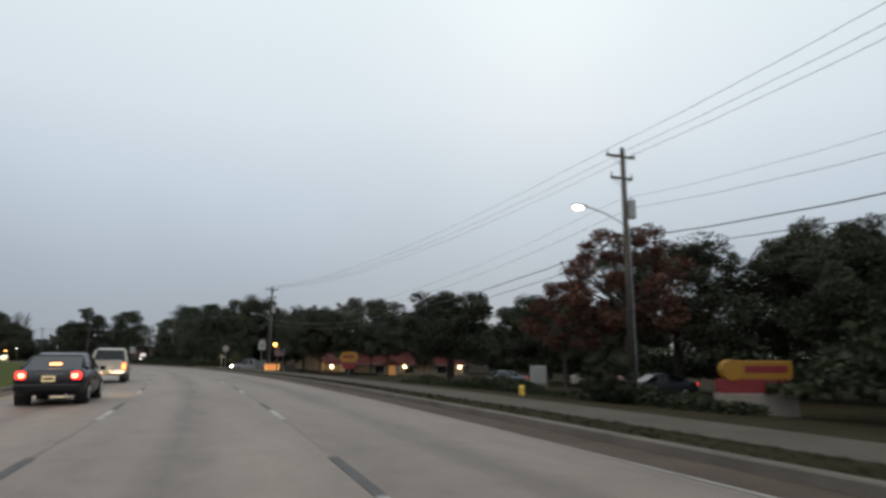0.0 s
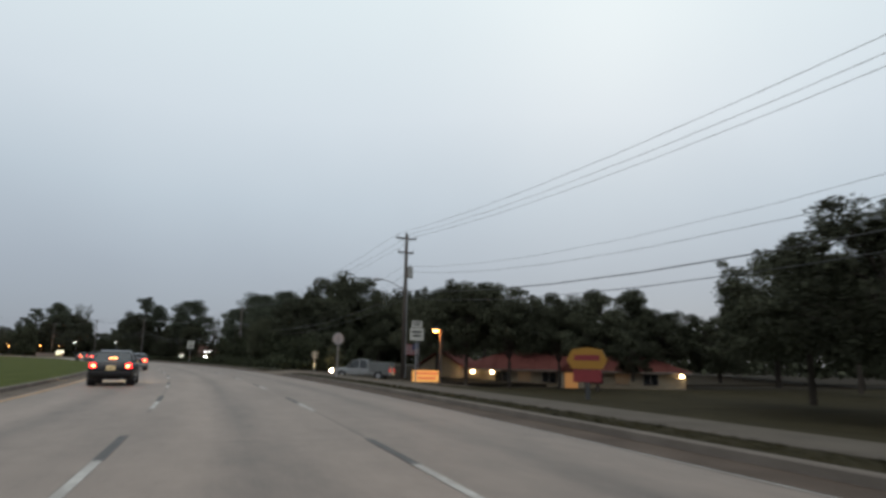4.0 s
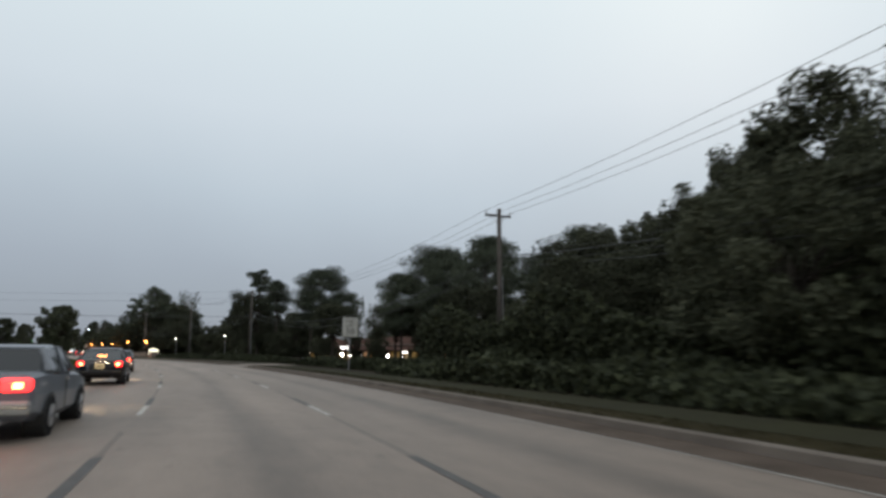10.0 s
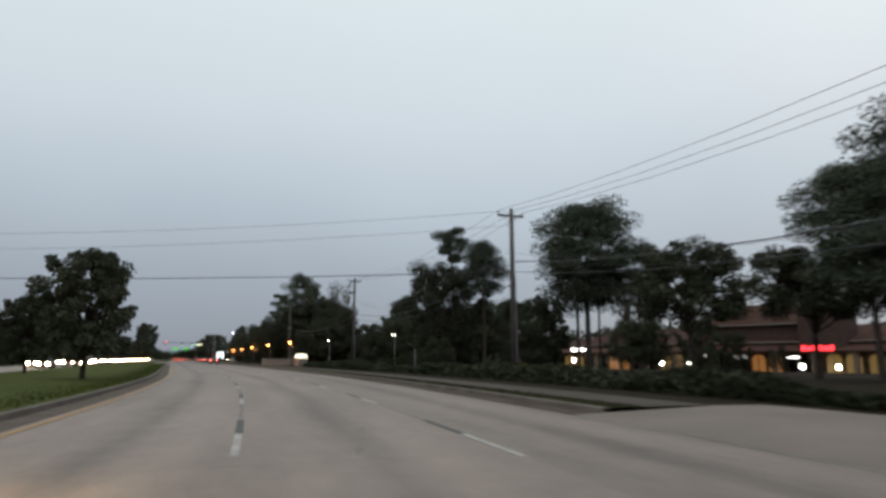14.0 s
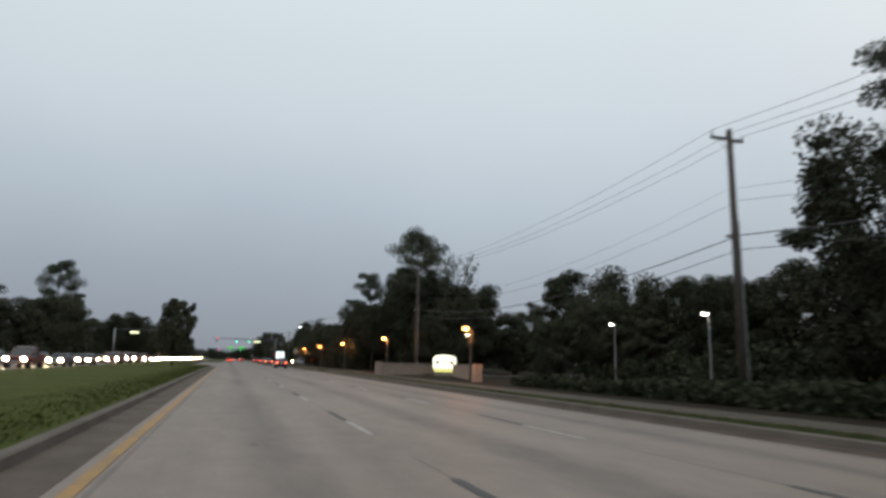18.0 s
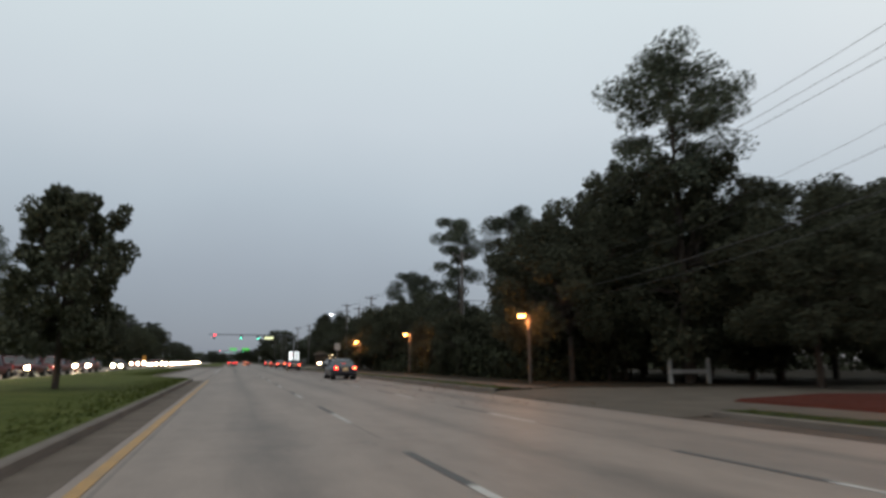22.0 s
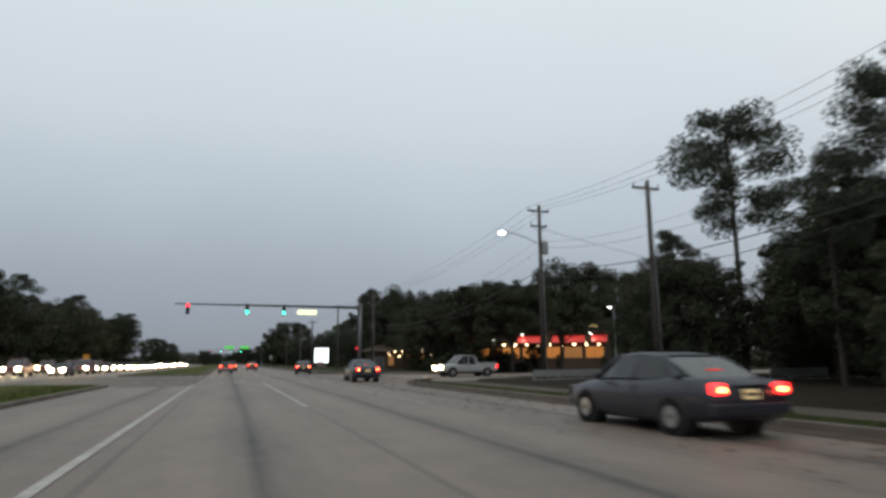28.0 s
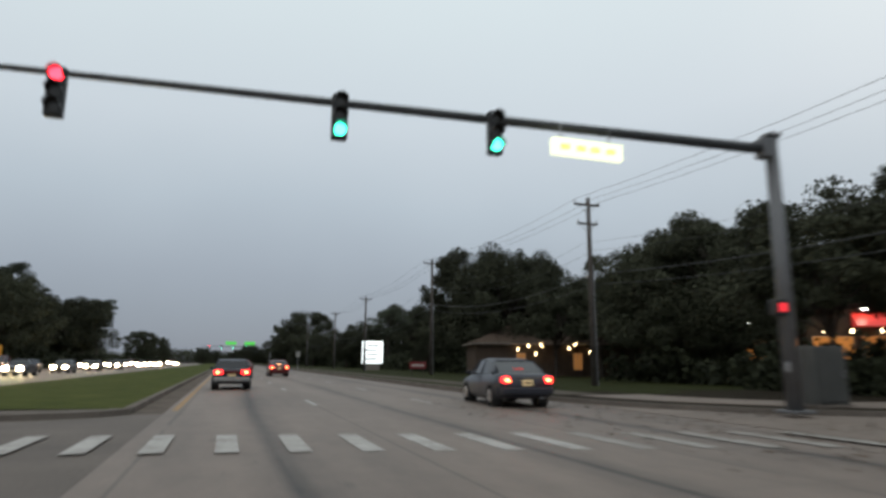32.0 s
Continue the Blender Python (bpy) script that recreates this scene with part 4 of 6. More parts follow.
wood(-225, 12, 24, 32, [3.5, 4.1, 4.3, 4.5, 3.6], 0, seed=9)
wood(-166, 5, 36, 62, [4.6, 4.7, 6.8, 5.0, 7.2, 7.9], 0, seed=10)
wood(-140, 4, 26, 50, [5.9, 7.6, 8.3], 0, seed=11)
wood(-116, 5.5, 15.5, 22, [0, 0, 9.2, 9.6, 7.6, 6.6, 6.8, 6.2, 6.3, 6.7, 7.9, 8.4, 7.6, 6.3], 0, seed=12)
wood(-116, 4.5, 24, 44, [7.7, 8.2, 9.9, 8.6, 10.5, 12.9, 11.0, 12.4, 9.7, 12.4, 12.1, 12.2, 7.5, 9.1, 9.4, 11.1, 10.9], seed=13)
wood(-44, 4.5, 24, 44, [8.8, 10.8, 8.6, 11.2, 8.2, 7.6], 0.1, seed=15)
wood(60, 6.5, 22, 55, [0, 11.7, 11.8, 12.6, 12.2, 11.2, 12.6, 11.7, 12.9, 12.3, 11.3, 12.1, 12.6, 7.3, 12.1, 9.8, 11.9], 0.1, seed=17)
wood(170, 11, 13, 50, [9, 10.5, 9.5, 11, 10.8, 12, 10.2, 11, 12.4, 10, 9, 10, 12, 10, 11, 9, 10, 9, 11, 10], 0.1, seed=18)
wood(-220, 9, -52, -35, [9, 10, 11.6, 9.6, 10.2, 11.8, 9.8, 10.5, 9.4, 11.1, 10.7, 11.7, 11.3, 12.9, 13.4, 12.5, 11.6, 13.1, 12.8, 12.4, 13.4, 11.6, 13.0, 12.6, 11.6, 12, 13.4, 12, 12.2, 13.2, 12, 13.2, 12.6, 13.8, 12.8, 13.6, 12, 13.6, 15.9, 14.5, 13.0, 15.1, 14.8, 14.4, 13.4, 12.6, 13.0, 11.6], 0.12, "trees beyond the oncoming lanes", 19)
wood(-470, 15, -60, -38, [8, 7, 9, 8, 7.5, 9, 8.5, 7, 8, 9, 8, 7, 8, 9, 8, 7], 0.1, "trees beyond the oncoming lanes", 20)
wood(300, 14, -28, 30, [8, 9, 7, 9, 8, 9, 8, 7, 9, 8, 9, 8], 0, "far trees", 21)


def thicket(name, s0, s1, d0, d1, n, top, size, label, seed, base=0.05):
    """Undergrowth as one mass of leaves with an uneven top."""
    r = np.random.default_rng(seed)
    s, d = r.uniform(s0, s1, n), r.uniform(d0, d1, n)
    hh = np.array([top * (0.62 + 0.75 * noise.noise((a * 0.16, b * 0.3, seed))) for a, b in zip(s, d)])
    z = base + np.maximum(hh, 0.3) * r.uniform(0, 1, n) ** 0.75
    c = np.array([at(a, b, q) for a, b, q in zip(s, d, z)])
    tri_mesh(name, leaves(r, c, size), M_SHRUB, None, "stuff", label, "undergrowth")


thicket("undergrowth", -321, -272, 15.0, 20, 66000, 4.4, 0.26, "dense dark vines and brush at the wood's edge", 31)
thicket("undergrowth", -321, -274, 11.6, 15, 24000, 1.5, 0.26, "low green brush beside the sidewalk", 32)
thicket("undergrowth", -105, -58, 14.6, 21, 48000, 2.7, 0.26, "dense dark brush under the roadside trees", 33)
thicket("undergrowth", -428, -402, 23, 29, 9000, 3.2, 0.36, "dark brush below the trees", 34)
thicket("undergrowth", -402, -362, 36, 42, 14000, 2.2, 0.36, "dark hedge behind the parking lot", 35)
thicket("hedge", -272, -249, 13.3, 15.4, 16000, 1.15, 0.2, "clipped dark hedge before the shopping plaza", 36)
strip("planting_bed", -250.0, -237.0, [(13.1, 0.08), (13.3, 0.17), (15.5, 0.19), (15.7, 0.08)], M_SOIL, label="dark planting bed under the hedge", category="planting bed")
thicket("hedge", -250, -237, 13.4, 15.4, 9000, 1.15, 0.2, "clipped dark hedge before the shopping plaza", 47)
thicket("hedge", -238, -160, 13.6, 15.4, 30000, 1.15, 0.22, "clipped dark hedge before the shopping plaza", 37)
thicket("undergrowth", -166, -132, 34, 40, 9000, 3.2, 0.4, "dark brush behind the lawn", 38)
thicket("undergrowth", 18, 44, 25, 34, 4000, 3.0, 0.5, "dark brush beside the corner restaurant", 46)
thicket("undergrowth", 68, 360, 25, 34, 30000, 3.6, 0.6, "dark brush along the road ahead", 39)
thicket("undergrowth", -260, 360, -38, -32, 40000, 3.2, 0.6, "dark brush beyond the oncoming lanes", 40)
thicket("hedge", 15, 25, 21, 33, 22000, 1.5, 0.24, "dark shrubs before the corner restaurant", 43)
thicket("hedge", -403, -372, 20.5, 23, 16000, 1.0, 0.2, "low dark hedge before the parking lot", 44, -0.85)
thicket("undergrowth", -58, -38, 27, 33, 14000, 2.6, 0.3, "dark brush under the roadside trees", 45)
thicket("undergrowth", -36, -12, 43, 49, 9000, 2.8, 0.4, "dark brush at the corner lot", 41)


def far_woods(name, pts, n, top, seed):
    """A distant belt of woodland along a broken line, too far to count."""
    r = np.random.default_rng(seed)
    out = []
    for (x0, y0), (x1, y1) in zip(pts, pts[1:]):
        ln = math.hypot(x1 - x0, y1 - y0)
        k = int(n * ln / 100)
        q = r.uniform(0, 1, k)
        x, y = x0 + (x1 - x0) * q + r.normal(size=k) * 4, y0 + (y1 - y0) * q + r.normal(size=k) * 4
        hh = np.array([top * (0.8 + 0.5 * noise.noise((a * 0.06, b * 0.06, seed)) + 0.28 * noise.noise((a * 0.25, b * 0.25, seed))) for a, b in zip(x, y)])
        out.append(np.stack([x, y, hh * r.uniform(0, 1, k)], 1))
    tri_mesh(name, leaves(r, np.concatenate(out), 0.95), M_OAK, None, "stuff", "distant dark belt of woodland", "woodland")


far_woods("far_woods", [(20, -520), (50, -410), (80, -320), (105, -255), (110, -150), (85, -50), (95, 100), (80, 360)], 14000, 9.0, 51)
far_woods("far_woods", [(-130, -440), (-95, -320), (-72, -220), (-66, -50), (-66, 360)], 14000, 9.5, 52)
far_woods("far_woods", [(-110, 440), (-20, 480), (50, 480), (130, 410)], 14000, 9.0, 53)
for o in MODEL_H:
    if o not in USED:
        for c in list(o.children):
            bpy.data.objects.remove(c)
        bpy.data.objects.remove(o)


# ---- utility poles, wires, signals ----
def cobra(root, z, reach, side_turn, lens, label):
    """A street-lamp arm with a cobra head on a pole."""
    b = bmesh.new()
    last = Vector((0, 0, z))
    m = Matrix.Rotation(radians(side_turn), 4, "Z")
    for k in range(1, 7):
        q = k / 6
        p = m @ Vector((-reach * q, 0, 0.75 * math.sin(q * 1.45)))
        p.z += z
        rod(last, p, 0.035, 0.03, 6, b)
        last = p
    part("lamp_arm", b, M_STEEL, root)
    head = loft([[(m @ Vector((-reach - y, w * math.cos(a), 0.02 + h * math.sin(a)))) + Vector((0, 0, z + 0.74)) for a in [radians(t) for t in range(0, 360, 45)]] for y, w, h in ((-0.1, 0.06, 0.05), (0.12, 0.12, 0.08), (0.45, 0.15, 0.09), (0.72, 0.09, 0.05))])
    hd = part("lamp_head", head, M_STEEL, root, smooth=True)
    b = bmesh.new()
    bmesh.ops.create_uvsphere(b, u_segments=12, v_segments=6, radius=0.17, matrix=Matrix.Translation((m @ Vector((-reach - 0.42, 0, 0))) + Vector((0, 0, z + 0.68))) @ Matrix.Diagonal((1.5, 1, 0.5, 1)))
    part("lens", b, lens, hd, label)


def utility_pole(x, y, h, turn, lamp=None, transformer=False, arms=2, label="weathered timber utility pole with crossarms"):
    root = thing("utility_pole", pose(x, y, 0, 0, 0, turn), label, "utility pole", "utility poles along the road")
    part("pole", rod((0, 0, -0.1), (0, 0, h), 0.19, 0.115, 10), M_POLE, root, smooth=True)
    for k in range(arms):
        z = h - 0.45 - k * 1.15
        wd = 1.7 if k == 0 else 1.3
        arm = part("crossarm", box(0.0, 0.14, z, wd, 0.1, 0.12, 0.01), M_POLE, root)
        for q in (-0.46, 0.0, 0.46):
            part("insulator", rod((q * wd, 0.14, z + 0.12), (q * wd, 0.14, z + 0.34), 0.05, 0.03, 6), M_STEEL, arm)
        b = rod((-0.5, 0.14, z), (0, 0.1, z - 0.45), 0.018, 0.018, 4)
        rod((0.5, 0.14, z), (0, 0.1, z - 0.45), 0.018, 0.018, 4, b)
        part("brace", b, M_STEEL, root)
    if transformer:
        can = part("transformer", rod((0.36, 0, h - 3.6), (0.36, 0, h - 2.7), 0.24, 0.24, 12), M_CABINET, root, "grey transformer can")
        part("bushing", rod((0.36, 0, h - 2.7), (0.36, 0, h - 2.45), 0.04, 0.03, 6), M_STEEL, can)
    part("bracket", box(0.0, 0.16, h - 4.7, 0.5, 0.16, 0.12), M_STEEL, root)
    part("conduit", rod((0.15, -0.13, 0), (0.12, -0.1, h - 4), 0.035, 0.03, 6), M_STEEL, root)
    if lamp:
        z, reach, lens, lab = lamp
        cobra(root, z, reach, 0, lens, lab)
    return root


# places of the poles, and their heights
POLES = [(-66.2, -456.3, 11.6), (-29.2, -407.7, 11.9), (-6.5, -345.8, 11.3), (12.3, -281.9, 9.8), (17.9, -220.4, 10.2), (20.4, -174.8, 11.5), (19.8, -129.2, 11.7), (20.4, -85.0, 11.4), (20.7, -42.5, 11.4), (21.4, -15.6, 12.5), (19.3, 31.1, 10.9), (19.1, 60.8, 11.8), (17.6, 86.9, 10.5), (18.5, 120.0, 10.8), (18.5, 165.0, 10.8)]
LAMPS = {1: (7.9, 2.3, M_LAMPY, "glaring warm lamp lens"), 2: (6.7, 2.0, M_SIGNBACK, "unlit lamp lens"), 9: (9.6, 2.6, M_LAMPC, "lit white lamp lens")}
for k, (x, y, h) in enumerate(POLES):
    utility_pole(x, y, h, heading(y), LAMPS.get(k), k in (1, 2, 9), 2 if k in (1, 2, 9, 10) else 1)
utility_pole(21.5, -28.0, 10.9, 0, None, False, 1, "second timber pole standing at the corner")


def wire(name, pts, r, sag, label):
    """A cable hung between points."""
    root = thing(name, pose(*pts[0]), label, "overhead cable", "overhead cables")
    o = Vector(pts[0])
    for i, (p, q) in enumerate(zip(pts, pts[1:])):
        p, q = Vector(p) - o, Vector(q) - o
        slack = 1.3 if i == 3 else 1.0
        n = 10
        ps = []
        for k in range(n + 1):
            t = k / n
            v = p.lerp(q, t)
            v.z -= sag * slack * (q - p).length / 50 * 4 * t * (1 - t)
            ps.append(v)
        loops = []
        for v in ps:
            d = (q - p).normalized()
            sd = d.cross(Vector((0, 0, 1))).normalized()
            up = sd.cross(d)
            loops.append([v + sd * r * math.cos(a) + up * r * math.sin(a) for a in (0, 1.57, 3.14, 4.71)])
        part("span", loft(loops), M_WIRE, root)


def hung(dx, dz):
    out = []
    for x, y, h in POLES:
        a = radians(heading(y))
        out.append((x + dx * math.cos(a), y + dx * math.sin(a), h + dz))
    return out


# the telephone cables hang at their own heights, whatever the pole's
TEL = [7.0, 7.3, 6.7, 7.0, 7.0, 6.9, 7.1, 6.8, 6.8, 7.9, 6.4, 7.2, 5.9, 6.2, 6.2]


def hung_low(dx, drop):
    return [(x, y, z - drop) for (x, y, _), z in zip(hung(dx, 0), TEL)]


wire("power_line", hung(-0.8, -0.1), 0.011, 1.15, "thin dark power line strung from pole to pole")
wire("power_line", hung(0.4, 0.0), 0.011, 1.15, "thin dark power line strung from pole to pole")
wire("power_line", hung(1.0, -0.1), 0.011, 1.15, "thin dark power line strung from pole to pole")
wire("neutral_line", hung(-0.3, -2.7), 0.007, 1.9, "thin neutral wire below the crossarms")
wire("neutral_line", hung(0.3, -3.1), 0.009, 1.9, "thin neutral wire below the crossarms")
wire("telephone_cable", hung_low(0.25, 0.0), 0.024, 1.5, "thick black telephone cable hung between poles")
wire("telephone_cable", hung_low(0.25, 0.6), 0.016, 1.5, "black telephone cable hung between poles")
wire("service_drop", [(-41.0, -190.0, 7.6), (17.9, -220.4, 6.4)], 0.024, 0.5, "black cable crossing over the road")
wire("service_drop", [(-41.0, -190.0, 10.7), (17.9, -220.4, 10.1)], 0.009, 0.9, "thin wire crossing high over the road")
wire("service_drop", [(-41.0, -190.0, 9.6), (17.9, -220.4, 9.2)], 0.009, 0.9, "thin wire crossing high over the road")
wire("service_drop", [(21.4, -15.6, 10.8), (52.0, -10.0, 8.0)], 0.014, 0.7, "thin wire running off along the cross street")
utility_pole(-41.0, -190.0, 10.9, 0, None, False, 1, "timber pole beyond the oncoming lanes")


def signal_head(root, x, y, z, lit, name="traffic_signal"):
    """A three-lens signal head hung on the arm; lit: 0 red, 2 green."""
    hs = part(name, box(x, y, z - 0.62, 0.36, 0.24, 1.1, 0.04), M_TRIM, root, "black three-lens signal head")
    for k in range(3):
        zz = z + 0.30 - k * 0.35
        m = M_SIGOFF if k != lit else M_SIGRED if k == 0 else M_SIGGRN
        part("lens", rod((x, y - 0.13, zz), (x, y - 0.10, zz), 0.14, 0.14, 14), m, hs, ("lit red lens", "dark lens", "lit green lens")[k] if k == lit else "dark lens")
        v = loft([[(x + r * math.cos(radians(a)), yy, zz + r * math.sin(radians(a))) for a in range(-20, 201, 22)] + [(x + (r - 0.012) * math.cos(radians(a)), yy, zz + (r - 0.012) * math.sin(radians(a))) for a in range(200, -21, -22)] for yy, r in ((y - 0.12, 0.16), (y - 0.32, 0.155))])
        part("visor", v, M_TRIM, hs)


mast = thing("traffic_signal_mast", pose(13.95, 12.95, 0.1), "grey mast arm carrying traffic signals over the lanes", "traffic signal")
part("base_plate", box(0, 0, 0, 0.7, 0.7, 0.08, 0.02), M_MAST, mast)
part("post", rod((0, 0, 0.05), (0, 0, 7.5), 0.22, 0.17, 14), M_MAST, mast, smooth=True)
part("cap", box(0, 0, 7.45, 0.4, 0.42, 0.14, 0.04), M_MAST, mast)
part("arm", rod((-0.1, 0, 7.12), (-19.0, 1.6, 7.28), 0.15, 0.065, 12), M_DARKSTEEL, mast, smooth=True)
part("arm_flange", box(-0.26, 0, 6.85, 0.32, 0.38, 0.55, 0.03), M_MAST, mast)
signal_head(mast, -17.75, 1.3, 6.82, 0)
signal_head(mast, -11.9, 0.8, 6.86, 2)
signal_head(mast, -8.15, 0.5, 6.83, 2)
name_board = part("street_name_sign", box(-5.75, 0.22, 6.30, 2.0, 0.12, 0.45, 0.03), M_NAME, mast, "glowing pale street name board")
for q in (-6.45, -5.05):
    part("hanger", rod((q, 0.3, 6.72), (q, 0.3, 7.15), 0.02, 0.02, 6), M_STEEL, mast)
for q in (-6.4, -5.95, -5.55, -5.1):
    part("lettering_bar", box(q, 0.155, 6.44, 0.28, 0.01, 0.16), M_BOXYEL, name_board)
ped = part("pedestrian_signal", box(-0.36, -0.1, 2.5, 0.38, 0.3, 0.42, 0.03), M_TRIM, mast, "pedestrian signal with a lit red symbol")
part("lens", box(-0.36, -0.26, 2.60, 0.22, 0.012, 0.22), M_PEDRED, ped)
part("push_button", box(-0.22, -0.1, 1.05, 0.1, 0.12, 0.25, 0.02), M_STEEL, mast)

cab = thing("signal_cabinet", pose(16.4, 14.2, 0.12), "grey metal traffic signal cabinet beside the mast", "cabinet")
part("body", box(0, 0, 0.1, 1.15, 0.75, 1.65, 0.03), M_SIGCAB, cab)
part("plinth", box(0, 0, 0, 1.3, 0.9, 0.1, 0.02), M_CURB, cab)
dr = part("door", box(0, -0.385, 0.18, 1.02, 0.03, 1.45, 0.01), M_SIGCAB, cab)
part("handle", box(0.38, -0.42, 0.85, 0.05, 0.04, 0.2), M_STEEL, dr)

m2 = thing("traffic_signal_mast", pose(-28.0, -14.7, 0.1), "dark mast arm facing the oncoming lanes", "traffic signal")
part("post", rod((0, 0, 0), (0, 0, 8.1), 0.22, 0.19, 12), M_STEEL, m2, smooth=True)
part("arm", rod((0, 0, 7.75), (14.2, 0, 8.0), 0.17, 0.08, 10), M_DARKSTEEL, m2, smooth=True)
part("street_name_sign", box(4.6, -0.2, 6.9, 2.0, 0.12, 0.5, 0.03), M_NAME, m2, "glowing pale street name board")
for q in (7.6, 10.6, 13.8):
    part("traffic_signal", box(q, 0.1, 7.2, 0.36, 0.26, 1.1, 0.04), M_TRIM, m2, "black signal head seen from behind")

# the next crossing, far ahead
m3 = thing("traffic_signal_mast", pose(15.0, 262.0, 0), "distant mast arm with signals at the next crossing", "traffic signal")
part("post", rod((0, 0, 0), (0, 0, 7.4), 0.22, 0.17, 10), M_STEEL, m3)
part("arm", rod((0, 0, 7.1), (-26.0, 0, 7.3), 0.17, 0.08, 8), M_DARKSTEEL, m3)
for q, lt in ((-23, 0), (-18.5, 2), (-14, 2), (-9.5, 2)):
    signal_head(m3, q, -0.3, 7.1, lt)
for q in (-15, -8):
    part("guide_sign", box(q, -0.4, 7.8, 4.0, 0.15, 1.3, 0.03), M_GREENSIGN, m3, "green overhead guide sign")


# ---- signs and small street things ----
def bars(parent, x, y, z, w, rows, h, material, gap=1.6):
    """Unreadable writing as plain bars on a face turned to -y."""
    for k in range(rows):
        ww = w * (1.0 - 0.18 * (k % 2))
        part("lettering_bar", box(x, y, z - k * h * gap, ww, 0.012, h), material, parent)


def text_on(parent, body, x, y, z, size, material):
    """Lettering with the built-in font on a face turned to -y."""
    cu = bpy.data.curves.new("lettering", "FONT")
    cu.body, cu.size, cu.align_x, cu.align_y, cu.extrude = body, size, "CENTER", "CENTER", 0.004
    cu.materials.append(material)
    o = new("lettering", cu)
    o.parent = parent
    o.matrix_local = pose(x, y, z, 90, 0, 0)
    return o


def road_sign(x, y, turn, panels, post_h, label, letters=True, material=None):
    """A post with flat panels: rows of height, width, depth of face from z."""
    root = thing("road_sign", pose(x, y, 0.1, 0, 0, turn), label, "road sign")
    part("post", box(0, 0, -0.4, 0.07, 0.05, post_h + 0.4, 0.008), M_STEEL, root)
    for z, w, h in panels:
        p = part("panel", box(0, -0.045, z, w, 0.02, h, 0.008), material or M_SIGNWHITE, root)
        if letters:
            bars(p, 0, -0.06, z + h * 0.62, w * 0.7, 2, h * 0.16, M_INK, 2.0)
    return root


def stop_back(x, y, turn, z, label, material):
    root = thing("stop_sign", pose(x, y, 0.1, 0, 0, turn), label, "road sign")
    part("post", box(0, 0, -0.4, 0.06, 0.05, z + 0.7, 0.008), M_STEEL, root)
    b = bmesh.new()
    bmesh.ops.create_cone(b, cap_ends=True, segments=8, radius1=0.40, radius2=0.40, depth=0.015, matrix=Matrix.Translation((0, 0.04, z)) @ Matrix.Rotation(radians(90), 4, "X") @ Matrix.Rotation(radians(22.5), 4, "Z"))
    part("plate", b, material, root, "bare metal back of the plate")


road_sign(-15.0, -356.6, heading(-352), [(3.02, 0.62, 0.38), (2.30, 0.82, 0.68)], 3.4, "white route marker sign with two plates on a post")
stop_back(-15.5, -349.8, heading(-347) + 10, 2.45, "grey back of a stop sign at the driveway", M_SIGNBACK)
stop_back(-3.5, -329.0, heading(-326) + 10, 1.52, "dull dark back of a stop sign beside the brush", M_DULLBACK)
sp = thing("speed_limit_sign", pose(10.2, -267.1, 0.1, 0, 0, heading(-266)), "white speed limit sign on a metal post", "road sign")
part("post", box(0, 0, -0.3, 0.08, 0.06, 4.1, 0.01), M_STEEL, sp)
pl = part("panel", box(0, -0.05, 2.42, 1.15, 0.02, 1.45, 0.01), M_SIGNWHITE, sp)
part("border", box(0, -0.058, 2.47, 1.05, 0.012, 0.025), M_INK, pl)
part("border", box(0, -0.058, 3.79, 1.05, 0.012, 0.025), M_INK, pl)
text_on(pl, "SPEED", 0, -0.064, 3.58, 0.27, M_INK)
text_on(pl, "LIMIT", 0, -0.064, 3.27, 0.27, M_INK)
text_on(pl, "50", 0, -0.064, 2.82, 0.66, M_INK)
road_sign(14.3, -51.1, 180, [(2.75, 0.75, 0.9)], 3.6, "pale road sign on a post by the woods", False)
road_sign(9.5, 96.0, 0, [(2.0, 0.6, 0.75)], 2.8, "small white road sign beside the far kerb")

# orange banner on two stakes; its own glow stands in for the lamp's light
bn = thing("banner_sign", pose(-11.6, -353.9, -0.15, 0, 0, -40) @ Matrix.Diagonal((0.74, 0.74, 0.85, 1)), "orange vinyl banner with red lettering on stakes", "banner")
cloth = part("banner", loft([[(x, 0.02 + 0.03 * math.sin(x * 4), 0.15), (x, 0.05 + 0.03 * math.sin(x * 4), 0.15), (x, 0.05 + 0.03 * math.sin(x * 3), 0.98), (x, 0.02 + 0.03 * math.sin(x * 3), 0.98)] for x in np.linspace(-1.2, 1.2, 9)]), M_BANNER, bn)
for q in (-1.22, 1.22):
    part("stake", box(q, 0.08, -0.3, 0.05, 0.05, 1.45), M_POLE, bn)
bars(cloth, 0, -0.03, 0.68, 1.9, 2, 0.18, M_BANTEXT, 1.9)


